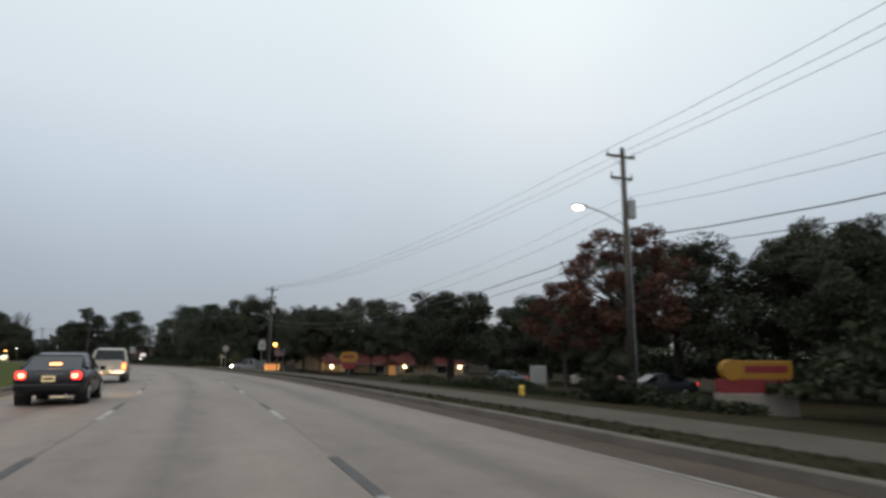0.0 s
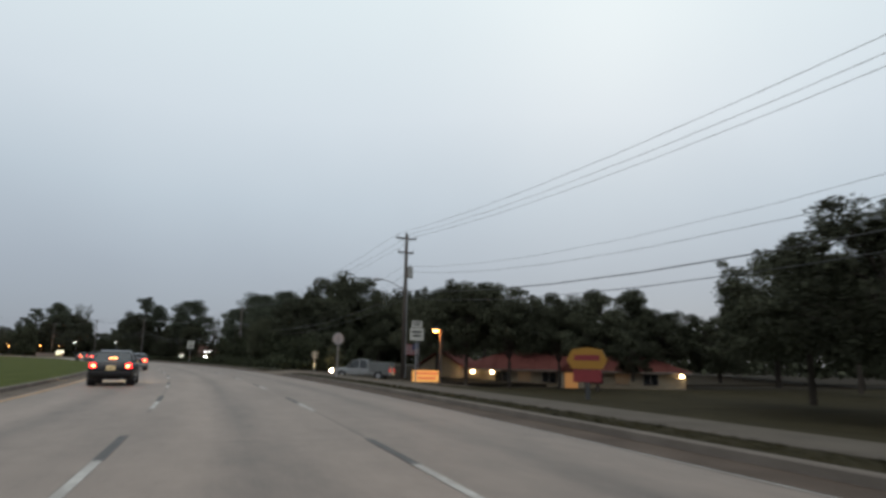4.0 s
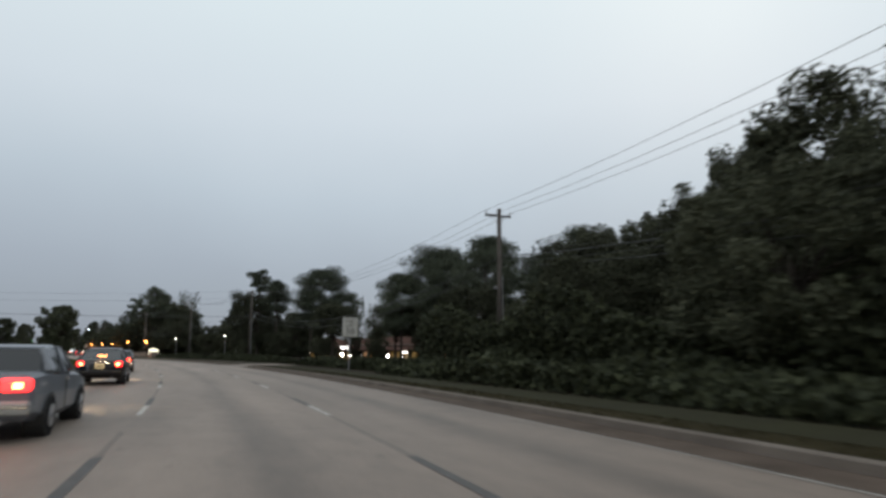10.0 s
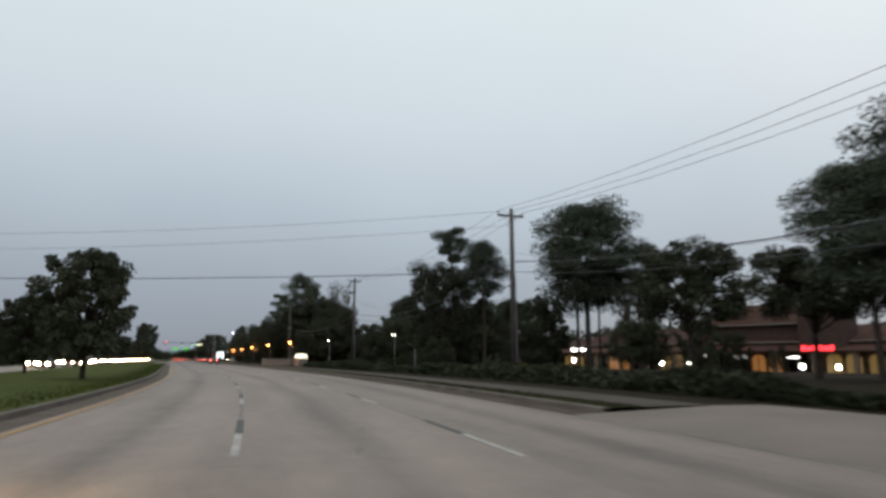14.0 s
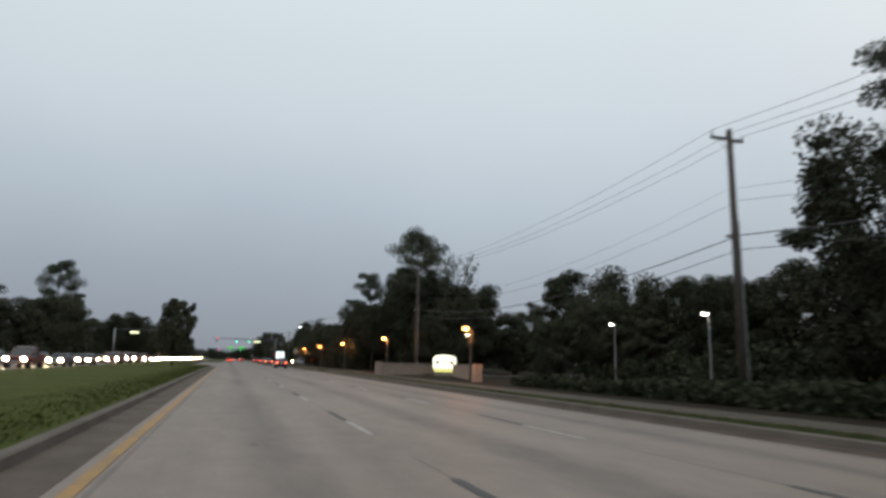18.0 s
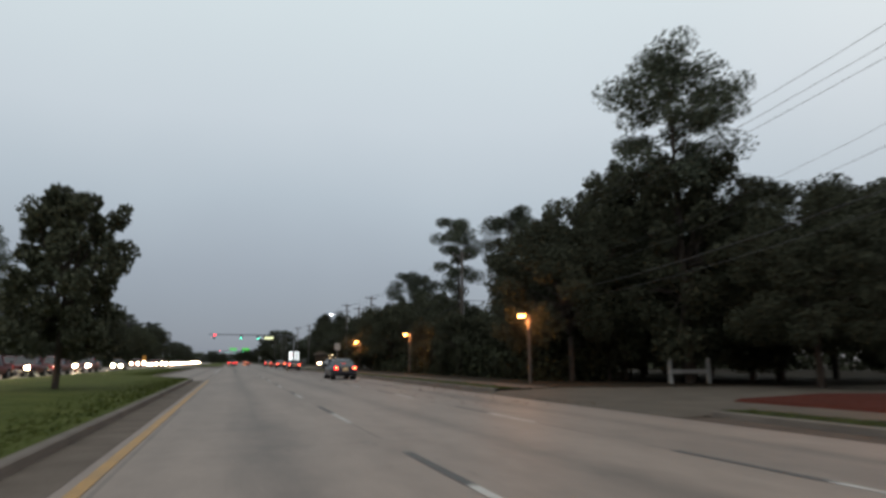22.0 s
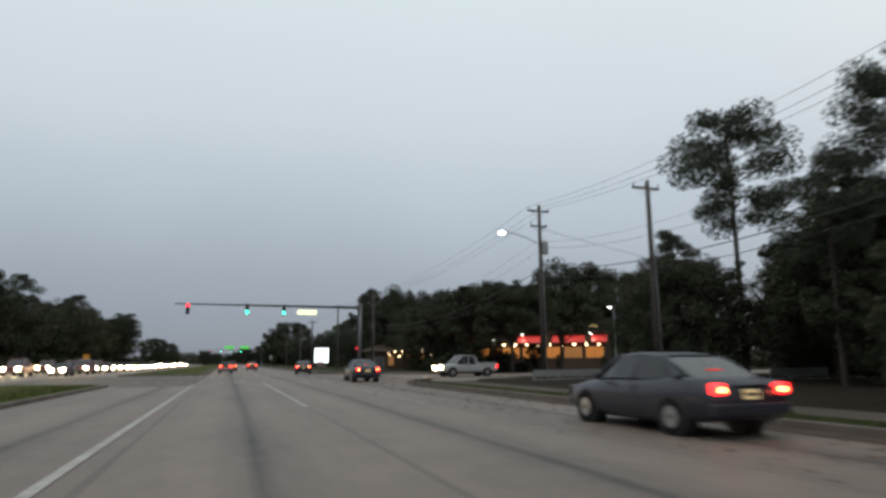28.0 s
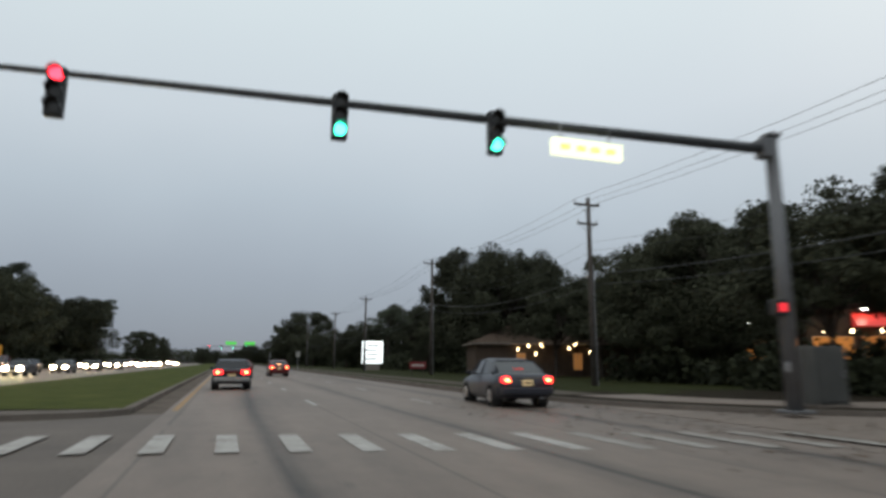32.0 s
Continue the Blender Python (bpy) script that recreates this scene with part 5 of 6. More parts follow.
def path_lamp(x, y, h, lens, label, name="path_lamp", power=0.0, color=(1.0, 0.5, 0.2), dish=0.24):
    """A short lamp post with a domed head on a bracket."""
    root = thing(name, pose(x, y, 0.1), label, "lamp post", "lamp posts")
    part("post", rod((0, 0, -0.3), (0, 0, h + 0.05), 0.085, 0.075, 8), M_POLE, root)
    part("bracket", rod((0, 0, h), (-0.42, 0, h + 0.08), 0.03, 0.03, 6), M_DARKSTEEL, root)
    hd = part("lamp_head", rod((-0.42, 0, h + 0.02), (-0.42, 0, h + 0.2), dish, dish * 0.45, 12), M_DARKSTEEL, root)
    b = bmesh.new()
    bmesh.ops.create_uvsphere(b, u_segments=12, v_segments=6, radius=dish * 0.85, matrix=Matrix.Translation((-0.42, 0, h)) @ Matrix.Diagonal((1, 1, 0.55, 1)))
    part("lens", b, lens, hd, "glowing lamp lens")
    if power:
        lt = bpy.data.lights.new("lamp_light", "POINT")
        lt.energy, lt.color, lt.shadow_soft_size = power, color, 0.15
        lo = new("lamp_light", lt)
        lo.parent = root
        lo.location = (-0.42, 0, h - 0.28)
    return root


for x, y in ((16.0, -155.8), (15.95, -132.1), (15.6, -108.6), (15.8, -83.7), (15.7, -60.0)):
    path_lamp(x, y, 3.6, M_LAMPO, "timber lamp post with a glowing sodium lamp", power=320.0, color=(1.0, 0.40, 0.14))
path_lamp(-12.0, -355.5, 3.0, M_LAMPO, "timber lamp post glowing orange over the banner", power=70.0, color=(1.0, 0.36, 0.10))


def lot_lamp(x, y, h, label="tall parking-lot lamp with a white flat head"):
    root = thing("parking_lamp", pose(x, y, -0.1), label, "lamp post", "parking-lot lamps")
    part("post", rod((0, 0, -0.3), (0, 0, h), 0.09, 0.06, 8), M_STEEL, root)
    hd = part("lamp_head", box(-0.3, 0, h - 0.05, 0.75, 0.34, 0.14, 0.03), M_STEEL, root)
    part("lens", box(-0.38, 0, h - 0.09, 0.45, 0.26, 0.05), M_LAMPW, hd, "bright white lens")


for x, y, h in ((35.9, -155.3, 5.8), (37.5, -140.1, 5.8), (53.2, -140.5, 5.4), (44.0, -120.0, 5.6), (30.0, -119.0, 5.2), (46.0, -172.0, 5.4), (66.0, 26.0, 6.0), (54.0, 60.0, 6.0), (47.0, 14.0, 8.2), (44.7, 47.0, 5.1), (46.6, 45.6, 5.3), (48.4, 44.2, 5.5)):
    lot_lamp(x, y, h)

hy = thing("fire_hydrant", pose(-31.9, -403.2, -0.62), "yellow fire hydrant standing in the grass", "hydrant")
part("barrel", rod((0, 0, 0), (0, 0, 0.58), 0.12, 0.11, 12), M_HYD, hy, smooth=True)
part("bonnet", loft([[(r * math.cos(a), r * math.sin(a), z) for a in [k * math.pi / 6 for k in range(12)]] for r, z in ((0.15, 0.56), (0.15, 0.61), (0.11, 0.70), (0.04, 0.76))]), M_HYD, hy)
part("base_flange", rod((0, 0, 0.0), (0, 0, 0.05), 0.17, 0.17, 12), M_HYD, hy)
for q in (-1, 1):
    part("nozzle", rod((0, 0, 0.42), (0.2 * q, 0, 0.42), 0.06, 0.06, 8), M_HYD, hy)

ub = thing("utility_box", pose(-14.1, -393.3, -0.6, 0, 0, -40), "pale metal utility box beside the parking lot", "cabinet")
part("body", box(0, 0, 0.08, 1.1, 0.8, 1.4, 0.03), M_CABINET, ub)
part("plinth", box(0, 0, -0.3, 1.3, 1.0, 0.38, 0.02), M_CURB, ub)
part("door", box(0, -0.41, 0.15, 0.98, 0.02, 1.22, 0.005), M_CABINET, ub)

# flag on a pole by the restaurant
fl = thing("flag", pose(-0.4, -340.9, -0.75, 0, 0, -55), "red and white striped flag on a metal pole", "flag")
part("flagpole", rod((0, 0, 0), (0, 0, 3.75), 0.035, 0.025, 8), M_STEEL, fl)
part("finial", rod((0, 0, 3.75), (0, 0, 3.84), 0.05, 0.02, 8), M_STEEL, fl)


def fold(x, z):
    return (-x, 0.11 * math.sin(x * 4.2 + 0.4) * x, z - 0.16 * x - 0.10 * math.sin(x * 3.1))


for k in range(9):
    z0 = 3.62 - k * 0.105
    part("stripe", loft([[fold(x, z0 - 0.105), Vector(fold(x, z0 - 0.105)) + Vector((0, 0.015, 0)), Vector(fold(x, z0)) + Vector((0, 0.015, 0)), fold(x, z0)] for x in np.linspace(0.03, 1.5, 11)]), M_FLAGR if k % 2 == 0 else M_FLAGW, fl)
part("canton", loft([[Vector(fold(x, 3.12)) + Vector((0, -0.012, 0)), Vector(fold(x, 3.12)) + Vector((0, 0.028, 0)), Vector(fold(x, 3.63)) + Vector((0, 0.028, 0)), Vector(fold(x, 3.63)) + Vector((0, -0.012, 0))] for x in np.linspace(0.03, 0.6, 6)]), M_FLAGB, fl)

# unclear mailbox-like post by the parking lot, built as a box on a post
nb = thing("newspaper_stand", pose(-29.6, -405.0, -0.75, 0, 0, -45), "pale mailbox-like box on a short post", "newspaper box")
part("post", box(0, 0, -0.1, 0.09, 0.09, 1.1, 0.01), M_POLE, nb)
part("body", loft([[(-0.26, y, 0.95), (0.26, y, 0.95), (0.26, y, 1.22), (0.14, y, 1.36), (-0.14, y, 1.36), (-0.26, y, 1.22)] for y in (-0.3, 0.3)]), M_BRICKPALE, nb)
part("flap", box(0, -0.31, 1.0, 0.44, 0.02, 0.2, 0.005), M_CABINET, nb)

# yellow roadside sign and the low sign before it
ys = thing("roadside_sign", pose(-6.67, -362.4, 0.0, 0, 0, -62) @ Matrix.Diagonal((0.86, 0.86, 0.86, 1)), "yellow six-sided restaurant sign over a red panel", "sign")
b = bmesh.new()
hexa = [(-1.35, 1.75), (-1.0, 1.15), (1.0, 1.15), (1.35, 1.75), (1.0, 2.45), (0.0, 2.6), (-1.0, 2.45)]
yel = part("panel", loft([[(x, y, z) for x, z in hexa] for y in (-0.15, 0.15)]), M_YSIGN, ys)
part("red_panel", box(0, 0, 0.25, 1.9, 0.25, 0.85, 0.02), M_RSIGN, ys)
part("post", box(0, 0, -1.4, 0.3, 0.2, 2.7), M_DARKSTEEL, ys)
bars(yel, 0, -0.165, 1.72, 1.7, 1, 0.36, M_RSIGN)
ms = thing("monument_sign", pose(-30.3, -413.3, -0.85, 0, 0, -52), "yellow and red monument sign on a pale base", "sign")
part("base", box(0, 0, -0.2, 3.1, 0.6, 1.1, 0.03), M_BRICKPALE, ms)
part("red_band", box(0, 0, 0.9, 3.0, 0.5, 0.55, 0.02), M_RSIGN, ms)
top = part("yellow_panel", box(0.35, 0, 1.45, 2.2, 0.46, 0.75, 0.03), M_YSIGN, ms)
part("emblem", rod((-0.95, -0.3, 1.82), (-0.95, 0.2, 1.82), 0.42, 0.42, 16), M_YSIGN, ms)
bars(top, 0.4, -0.24, 1.72, 1.7, 1, 0.28, M_RSIGN)

# low white board fences and a utility pedestal on the corner lot
def board_fence(x0, y0, x1, y1, z, tall):
    """A broad white board over a thin rail, on short posts."""
    w = math.hypot(x1 - x0, y1 - y0)
    root = thing("board_fence", pose((x0 + x1) / 2, (y0 + y1) / 2, z, 0, 0, math.degrees(math.atan2(y1 - y0, x1 - x0))), "low white board fence beside the corner lot", "fence", "low fences of the corner lot")
    part("board", box(0, 0, tall * 0.38, w, 0.05, tall * 0.62, 0.01), M_CABINET, root)
    part("rail", box(0.1, 0, tall * 0.06, w + 0.2, 0.05, tall * 0.13, 0.008), M_CABINET, root)
    for k in range(4):
        part("post", box(-w / 2 + 0.1 + k * (w - 0.2) / 3, 0.07, -0.3, 0.1, 0.09, tall + 0.26, 0.01), M_CABINET, root)


board_fence(18.8, -19.1, 24.9, -17.9, 0.08, 0.68)
board_fence(34.4, -22.5, 40.0, -22.0, -0.07, 0.86)
up = thing("utility_pedestal", pose(20.0, -29.4, 0.08, 0, 0, 20), "squat grey utility pedestal standing on the lawn", "utility box")
part("body", box(0, 0, -0.1, 0.42, 0.36, 0.66, 0.03), M_SIGCAB, up)
part("cap", box(0, 0, 0.56, 0.46, 0.40, 0.08, 0.03), M_SIGCAB, up)
part("hatch", box(0, -0.185, 0.08, 0.32, 0.012, 0.38, 0.004), M_SIGCAB, up)

# white post-and-board frame by the drive
hf = thing("entrance_board", pose(24.4, -110.2, 0.08), "low white timber board between two posts", "sign")
for q in (-1.25, 1.25):
    part("post", box(q, 0, -0.3, 0.16, 0.16, 1.7, 0.01), M_CABINET, hf)
part("board", box(0, 0, 0.55, 2.4, 0.08, 0.22, 0.01), M_CABINET, hf)
strip("mulch_bed", -134.0, -123.8, [(11.5, 0.13), (11.8, 0.22), (15.0, 0.32), (18.0, 0.26), (19.0, 0.02)], M_MULCH, label="bed of red mulch beside the driveway", category="mulch bed")

# lit entrance sign and its low brick wall
bs = thing("lit_entrance_sign", pose(21.2, -134.9, 0.1, 0, 0, -28), "glowing cream arched sign box with red emblems", "sign")
arch = [(-1.15, 0.75), (1.15, 0.75)] + [(1.15 * math.cos(radians(a)), 1.72 + 0.36 * math.sin(radians(a))) for a in range(0, 181, 15)]
face = part("face", loft([[(x, y, z) for x, z in arch] for y in (-0.12, 0.12)]), M_BOXSIGN, bs)
part("strip", box(0, 0, 0.42, 2.1, 0.22, 0.27, 0.02), M_BOXYEL, bs)
part("casing", loft([[(x * 1.06, y, (z - 0.75) * 1.07 + 0.72) for x, z in arch] for y in (-0.08, 0.14)]), M_TRIM, bs)
for q in (-0.72, 0.72):
    part("emblem", box(q, -0.13, 1.18, 0.3, 0.012, 0.34), M_RSIGN, face)
part("lettering_bar", box(0, -0.13, 1.5, 0.9, 0.012, 0.1), M_BRICK, face)
part("lettering_bar", box(0, -0.13, 1.2, 0.8, 0.012, 0.08), M_BRICK, face)
part("plinth", box(0, 0, -0.3, 2.2, 0.4, 0.72, 0.02), M_BRICKPALE, bs)


def brick_wall(pts, h, label):
    """A low wall of real bricks on both ends of each length, with a coping."""
    root = thing("brick_wall", pose(0, 0, 0), label, "wall")
    for (x0, y0), (x1, y1) in zip(pts, pts[1:]):
        ln = math.hypot(x1 - x0, y1 - y0)
        m = pose((x0 + x1) / 2, (y0 + y1) / 2, 0.0, 0, 0, math.degrees(math.atan2(y1 - y0, x1 - x0)))
        part("core", box(0, 0, -0.2, ln, 0.26, h + 0.2, 0, None, m), M_MORTAR, root)
        part("coping", box(0, 0, h, ln + 0.1, 0.4, 0.09, 0.015, None, m), M_BRICKPALE, root)
        rows, cols = int(h / 0.15), int(ln / 0.6)
        b = bmesh.new()
        for r in range(rows):
            for c in range(cols):
                x = -ln / 2 + (c + 0.5 + 0.5 * (r % 2)) * ln / cols
                if x > ln / 2 - 0.2:
                    continue
                box(x, 0, r * 0.15 + 0.012, ln / cols - 0.02, 0.30, 0.132, 0, b, m)
        o = part("bricks", b, M_BRICK, root)
        tagged(o, "", "", "", "stuff")
    for x, y in (pts[0], pts[-1]):
        part("pier", box(x, y, -0.2, 0.55, 0.55, h + 0.35, 0.02), M_BRICK, root)


brick_wall([(17.0, -154.5), (22.6, -133.2), (14.6, -134.4)], 1.2, "low tan brick entrance wall with a pale coping")

# lit boards beyond the crossing
wb = thing("lit_board", pose(21.7, 100.8, 0), "tall glowing white sign board beside the road", "sign")
part("face", box(0, 0, 1.2, 3.3, 0.4, 3.5, 0.05), M_BOXWHT, wb)
part("base", box(0, 0, -0.2, 2.4, 0.4, 1.4, 0.02), M_BRICKPALE, wb)
for k in range(4):
    part("lettering_bar", box(-0.2 + 0.3 * (k % 2), -0.21, 1.75 + k * 0.7, 2.0, 0.012, 0.28), M_SIGNBACK, wb)
rs = thing("yard_sign", pose(14.8, 50.8, 0.1), "small red and white yard sign on legs", "sign")
part("panel", box(0, 0, 0.75, 1.4, 0.05, 0.55, 0.01), M_RSIGN, rs)
part("leg", box(-0.5, 0, -0.2, 0.05, 0.05, 1.0), M_POLE, rs)
part("leg", box(0.5, 0, -0.2, 0.05, 0.05, 1.0), M_POLE, rs)
part("lettering_bar", box(0, -0.03, 0.95, 1.1, 0.012, 0.14), M_SIGNWHITE, rs)
mb = thing("lit_menu_sign", pose(25.5, 12.5, 0.1, 0, 0, -15), "glowing red and yellow sign before the restaurant", "sign")
part("yellow_panel", box(0, 0, 0.95, 2.2, 0.25, 0.36, 0.03), mat("lit_yellow_panel", (0.8, 0.5, 0.05), 0.4, glow=(1.0, 0.62, 0.04), power=1.6), mb)
part("red_panel", box(0, 0, 1.32, 1.5, 0.25, 0.42, 0.03), mat("lit_red_panel", (0.7, 0.05, 0.02), 0.4, glow=(1.0, 0.10, 0.03), power=1.8), mb)
part("post", box(0, 0, -0.2, 0.3, 0.2, 1.2), M_DARKSTEEL, mb)
oc = thing("work_sign", pose(-27.5, 92.0, 0.1, 0, 0, 10), "orange road-work sign on the far verge", "road sign")
part("panel", box(0, 0, 1.2, 1.2, 0.04, 1.9, 0.01), mat("orange_sign_panel", (0.75, 0.33, 0.03), 0.5), oc)
part("post", box(0, 0.05, -0.2, 0.1, 0.06, 3.0), M_STEEL, oc)


# ---- buildings ----
def window(root, x, y, z, w, h, material, facing=1):
    """A window with a raised surround and a pane, on a wall turned to -y (facing 1)."""
    f = part("window", box(x, y - 0.03 * facing, z - 0.06, w + 0.14, 0.10, h + 0.12, 0.01), M_BRICKPALE, root)
    part("pane", box(x, y - 0.085 * facing, z, w, 0.03, h), material, f)
    part("mullion", box(x, y - 0.105 * facing, z, 0.05, 0.03, h), M_BRICKPALE, f)


def hip_roof(root, cx, cy, w, d, z, rise, over, material, ridge=0.5):
    a, b2 = w / 2 + over, d / 2 + over
    r = max(0.02, w / 2 - d * ridge)
    lo = [(cx - a, cy - b2, z), (cx + a, cy - b2, z), (cx + a, cy + b2, z), (cx - a, cy + b2, z)]
    b = bmesh.new()
    v = [b.verts.new(p) for p in lo] + [b.verts.new((cx - r, cy, z + rise)), b.verts.new((cx + r, cy, z + rise))]
    for f in ((0, 1, 5, 4), (1, 2, 5), (2, 3, 4, 5), (3, 0, 4), (3, 2, 1, 0)):
        b.faces.new([v[k] for k in f])
    roof = part("roof", b, material, root)
    part("fascia", box(cx, cy, z - 0.18, 2 * a - 0.05, 2 * b2 - 0.05, 0.175), M_BRICKPALE, root)
    part("ridge_cap", rod((cx - r, cy, z + rise), (cx + r, cy, z + rise), 0.1, 0.1, 6), material, roof)
    for k in range(int(w / 1.6)):
        x = cx - w / 2 + 0.8 + k * 1.6
        q = min(1.0, (a - abs(x - cx)) / max(0.1, a - r))
        part("tile_rib", rod((x, cy - b2, z + 0.04), (x, cy - b2 + q * b2, z + 0.04 + rise * q), 0.05, 0.05, 4), material, roof)


M_DIMWIN = mat("dim_curtained_window", (0.16, 0.13, 0.09), 0.4, glow=(1.0, 0.5, 0.2), power=0.03)
rest = thing("restaurant", pose(17.0, -333.5, -1.25, 0, 0, -59), "low cream restaurant with a red tiled roof", "building")
part("wall", box(9.5, 5, -0.3, 25, 10, 2.1), M_STUCCO, rest)
hip_roof(rest, 9.5, 5, 25, 10, 1.75, 2.2, 0.7, M_ROOFRED)
for k, x in enumerate((2.0, 4.6, 7.4, 12.6, 15.4, 18.4)):
    window(rest, x, 0, 0.35, 1.5, 1.1, M_DIMWIN if k in (1, 4) else M_GLASSD)
porch = part("porch", box(10.0, -1.2, -0.3, 2.6, 2.4, 1.95), M_STUCCO, rest)
part("porch_roof", loft([[(8.3, y, 1.65), (11.7, y, 1.65), (10.0, y, 2.7)] for y in (-2.6, 1.5)]), M_ROOFRED, rest)
part("doorway", box(10.0, -2.42, -0.3, 1.4, 0.06, 1.8), M_WARMWIN, porch, "glowing orange doorway")
part("gable_wing", loft([[(-7.4, y, -0.3), (-2.6, y, -0.3), (-2.6, y, 1.9), (-5.0, y, 3.5), (-7.4, y, 1.9)] for y in (-2.0, 9)]), M_STUCCO, rest, "pale gabled end wing")
part("gable_roof", loft([[(-7.8, y, 1.82), (-5.0, y, 3.6), (-2.2, y, 1.82), (-2.2, y, 1.97), (-5.0, y, 3.78), (-7.8, y, 1.97)] for y in (-2.3, 9.2)]), M_ROOFRED, rest)
for x in (-1.4, 0.9, 11.9, 21.6):
    sc = part("wall_lamp", box(x, -0.12, 1.25, 0.2, 0.2, 0.3, 0.02), M_TRIM, rest)
    b = bmesh.new()
    bmesh.ops.create_uvsphere(b, u_segments=10, v_segments=6, radius=0.16, matrix=Matrix.Translation((x, -0.34, 1.35)))
    part("bulb", b, M_BULB, sc, "bright warm bulb")
# light added clear of the wall lamps, in front of the gable to brighten it
gl = bpy.data.lights.new("wall_lamp_light", "POINT")
gl.energy, gl.color, gl.shadow_soft_size = 30.0, (1.0, 0.68, 0.34), 0.15
go = new("wall_lamp_light", gl)
go.parent = rest
go.location = (-2.2, -2.9, 1.5)

M_PLAZARED = mat("dark_red_brown_stucco", (0.078, 0.050, 0.044), 0.9, var=0.25, scale=1.2, bump=0.4)
M_PLAZA = mat("weathered_tan_stucco", (0.13, 0.10, 0.075), 0.9, var=0.25, scale=1.2, bump=0.4)

# shopping plaza: units behind a lit arcade, set along a slant line
PLAZA_TURN = math.degrees(math.atan2(-50, 15.5)) + 180
plz = thing("shopping_plaza", pose(65.5, -190.0, -0.5, 0, 0, PLAZA_TURN - 180), "long low shopping plaza with tiled roofs and lit shop fronts", "building")
part("wall", box(6, 9, -0.3, 68, 14, 4.1), M_PLAZA, plz)
hip_roof(plz, 6, 9, 68, 14, 3.9, 2.0, 0.6, M_ROOFTAN, 0.35)
part("arcade_roof", loft([[(x, 2.2, 3.6), (x, -1.4, 2.75), (x, -1.4, 2.6), (x, 2.2, 3.4)] for x in (-28, 40)]), M_ROOFTAN, plz)
ARCH = [(-0.8, 0.0), (0.8, 0.0)] + [(0.8 * math.cos(radians(g)), 1.55 + 0.65 * math.sin(radians(g))) for g in range(0, 181, 20)]
for k in range(16):
    x = -27.4 + k * 4.35
    part("column", box(x, -1.0, -0.3, 0.45, 0.45, 3.0, 0.02), M_PLAZA, plz)
    if k < 15:
        m = (M_SHOPLIT, M_GLASSD, M_WARMWIN, M_GLASSD, M_SHOPLIT)[k % 5]
        if m == M_GLASSD:
            f = part("shop_front", box(x + 2.15, 1.95, 0.1, 3.4, 0.12, 2.3), m, plz)
            for q in (-1.7, -0.55, 0.55, 1.7):
                part("frame_post", box(x + 2.15 + q, 1.87, 0.1, 0.07, 0.06, 2.3), M_TRIM, f)
        else:
            for q in (-1.0, 1.0):
                f = part("arched_door", loft([[(x + 2.15 + q + p, y, 0.1 + z) for p, z in ARCH] for y in (1.9, 2.02)]), m, plz, "lit arched opening")
                part("frame_post", box(x + 2.15 + q, 1.86, 0.1, 0.07, 0.05, 2.15), M_TRIM, f)
for x, z, w, h, m in ((12.4, 2.72, 3.5, 0.55, M_NEONRED), (24.7, 2.85, 4.4, 0.5, M_NEONWHT), (-2.1, 1.95, 2.2, 0.3, M_NEONWHT), (3.5, 1.85, 1.9, 0.26, M_NEONWHT), (9.6, 1.85, 1.5, 0.2, M_NEONWHT), (-21.2, 2.95, 3.6, 0.45, M_NEONWHT), (37.2, 4.9, 2.6, 0.6, M_NEONRED)):
    n = 6
    sg = part("shop_sign", box(x, -1.47, z - 0.1, w + 0.3, 0.06, h + 0.2, 0.02), M_ROOFTAN, plz)
    for k in range(n):
        part("lettering_bar", box(x - w / 2 + (k + 0.5) * w / n, -1.53, z, w / n * 0.75, 0.05, h * (0.78 if k % 3 == 1 else 1.0)), m, sg)
for x, z in ((-22.6, 1.55), (-19.8, 1.4), (-7.4, 1.2), (-3.3, 1.15), (10.6, 0.9), (14.4, 0.85), (34.8, 0.95)):
    sc = part("wall_lamp", box(x, -1.28, z - 0.1, 0.2, 0.16, 0.3, 0.02), M_TRIM, plz)
    b = bmesh.new()
    bmesh.ops.create_uvsphere(b, u_segments=10, v_segments=6, radius=0.26, matrix=Matrix.Translation((x, -1.5, z)))
    part("bulb", b, M_LAMPW, sc, "bright white globe")
# upper storey, towers and a small turret over the middle shops
up2 = part("upper_storey", box(3.0, 7.0, 3.7, 14.0, 9.0, 2.6), M_PLAZARED, plz, "stucco upper storey above the shops")
hip_roof(plz, 3.0, 7.0, 14.0, 9.0, 6.2, 2.7, 0.6, M_ROOFTAN, 0.3)
part("turret", box(1.3, 4.0, 6.5, 1.4, 1.4, 2.6), M_PLAZARED, up2)
for x, w, top in ((12.3, 4.8, 8.0), (38.0, 5.0, 7.0)):
    tw = part("tower", box(x, 2.6, 3.0, w, 5.0, top - 3.0), M_PLAZARED, plz, "square stucco tower over the shops")
    b = bmesh.new()
    bmesh.ops.create_cone(b, cap_ends=True, segments=4, radius1=w * 0.8, radius2=0.05, depth=1.3, matrix=Matrix.Translation((x, 2.6, top + 0.65)) @ Matrix.Rotation(radians(45), 4, "Z"))
    part("tower_roof", b, M_ROOFTAN, tw)
b = bmesh.new()
bmesh.ops.create_cone(b, cap_ends=True, segments=4, radius1=1.2, radius2=0.03, depth=2.2, matrix=Matrix.Translation((1.3, 4.0, 10.15)) @ Matrix.Rotation(radians(45), 4, "Z"))
part("turret_roof", b, M_ROOFTAN, up2)

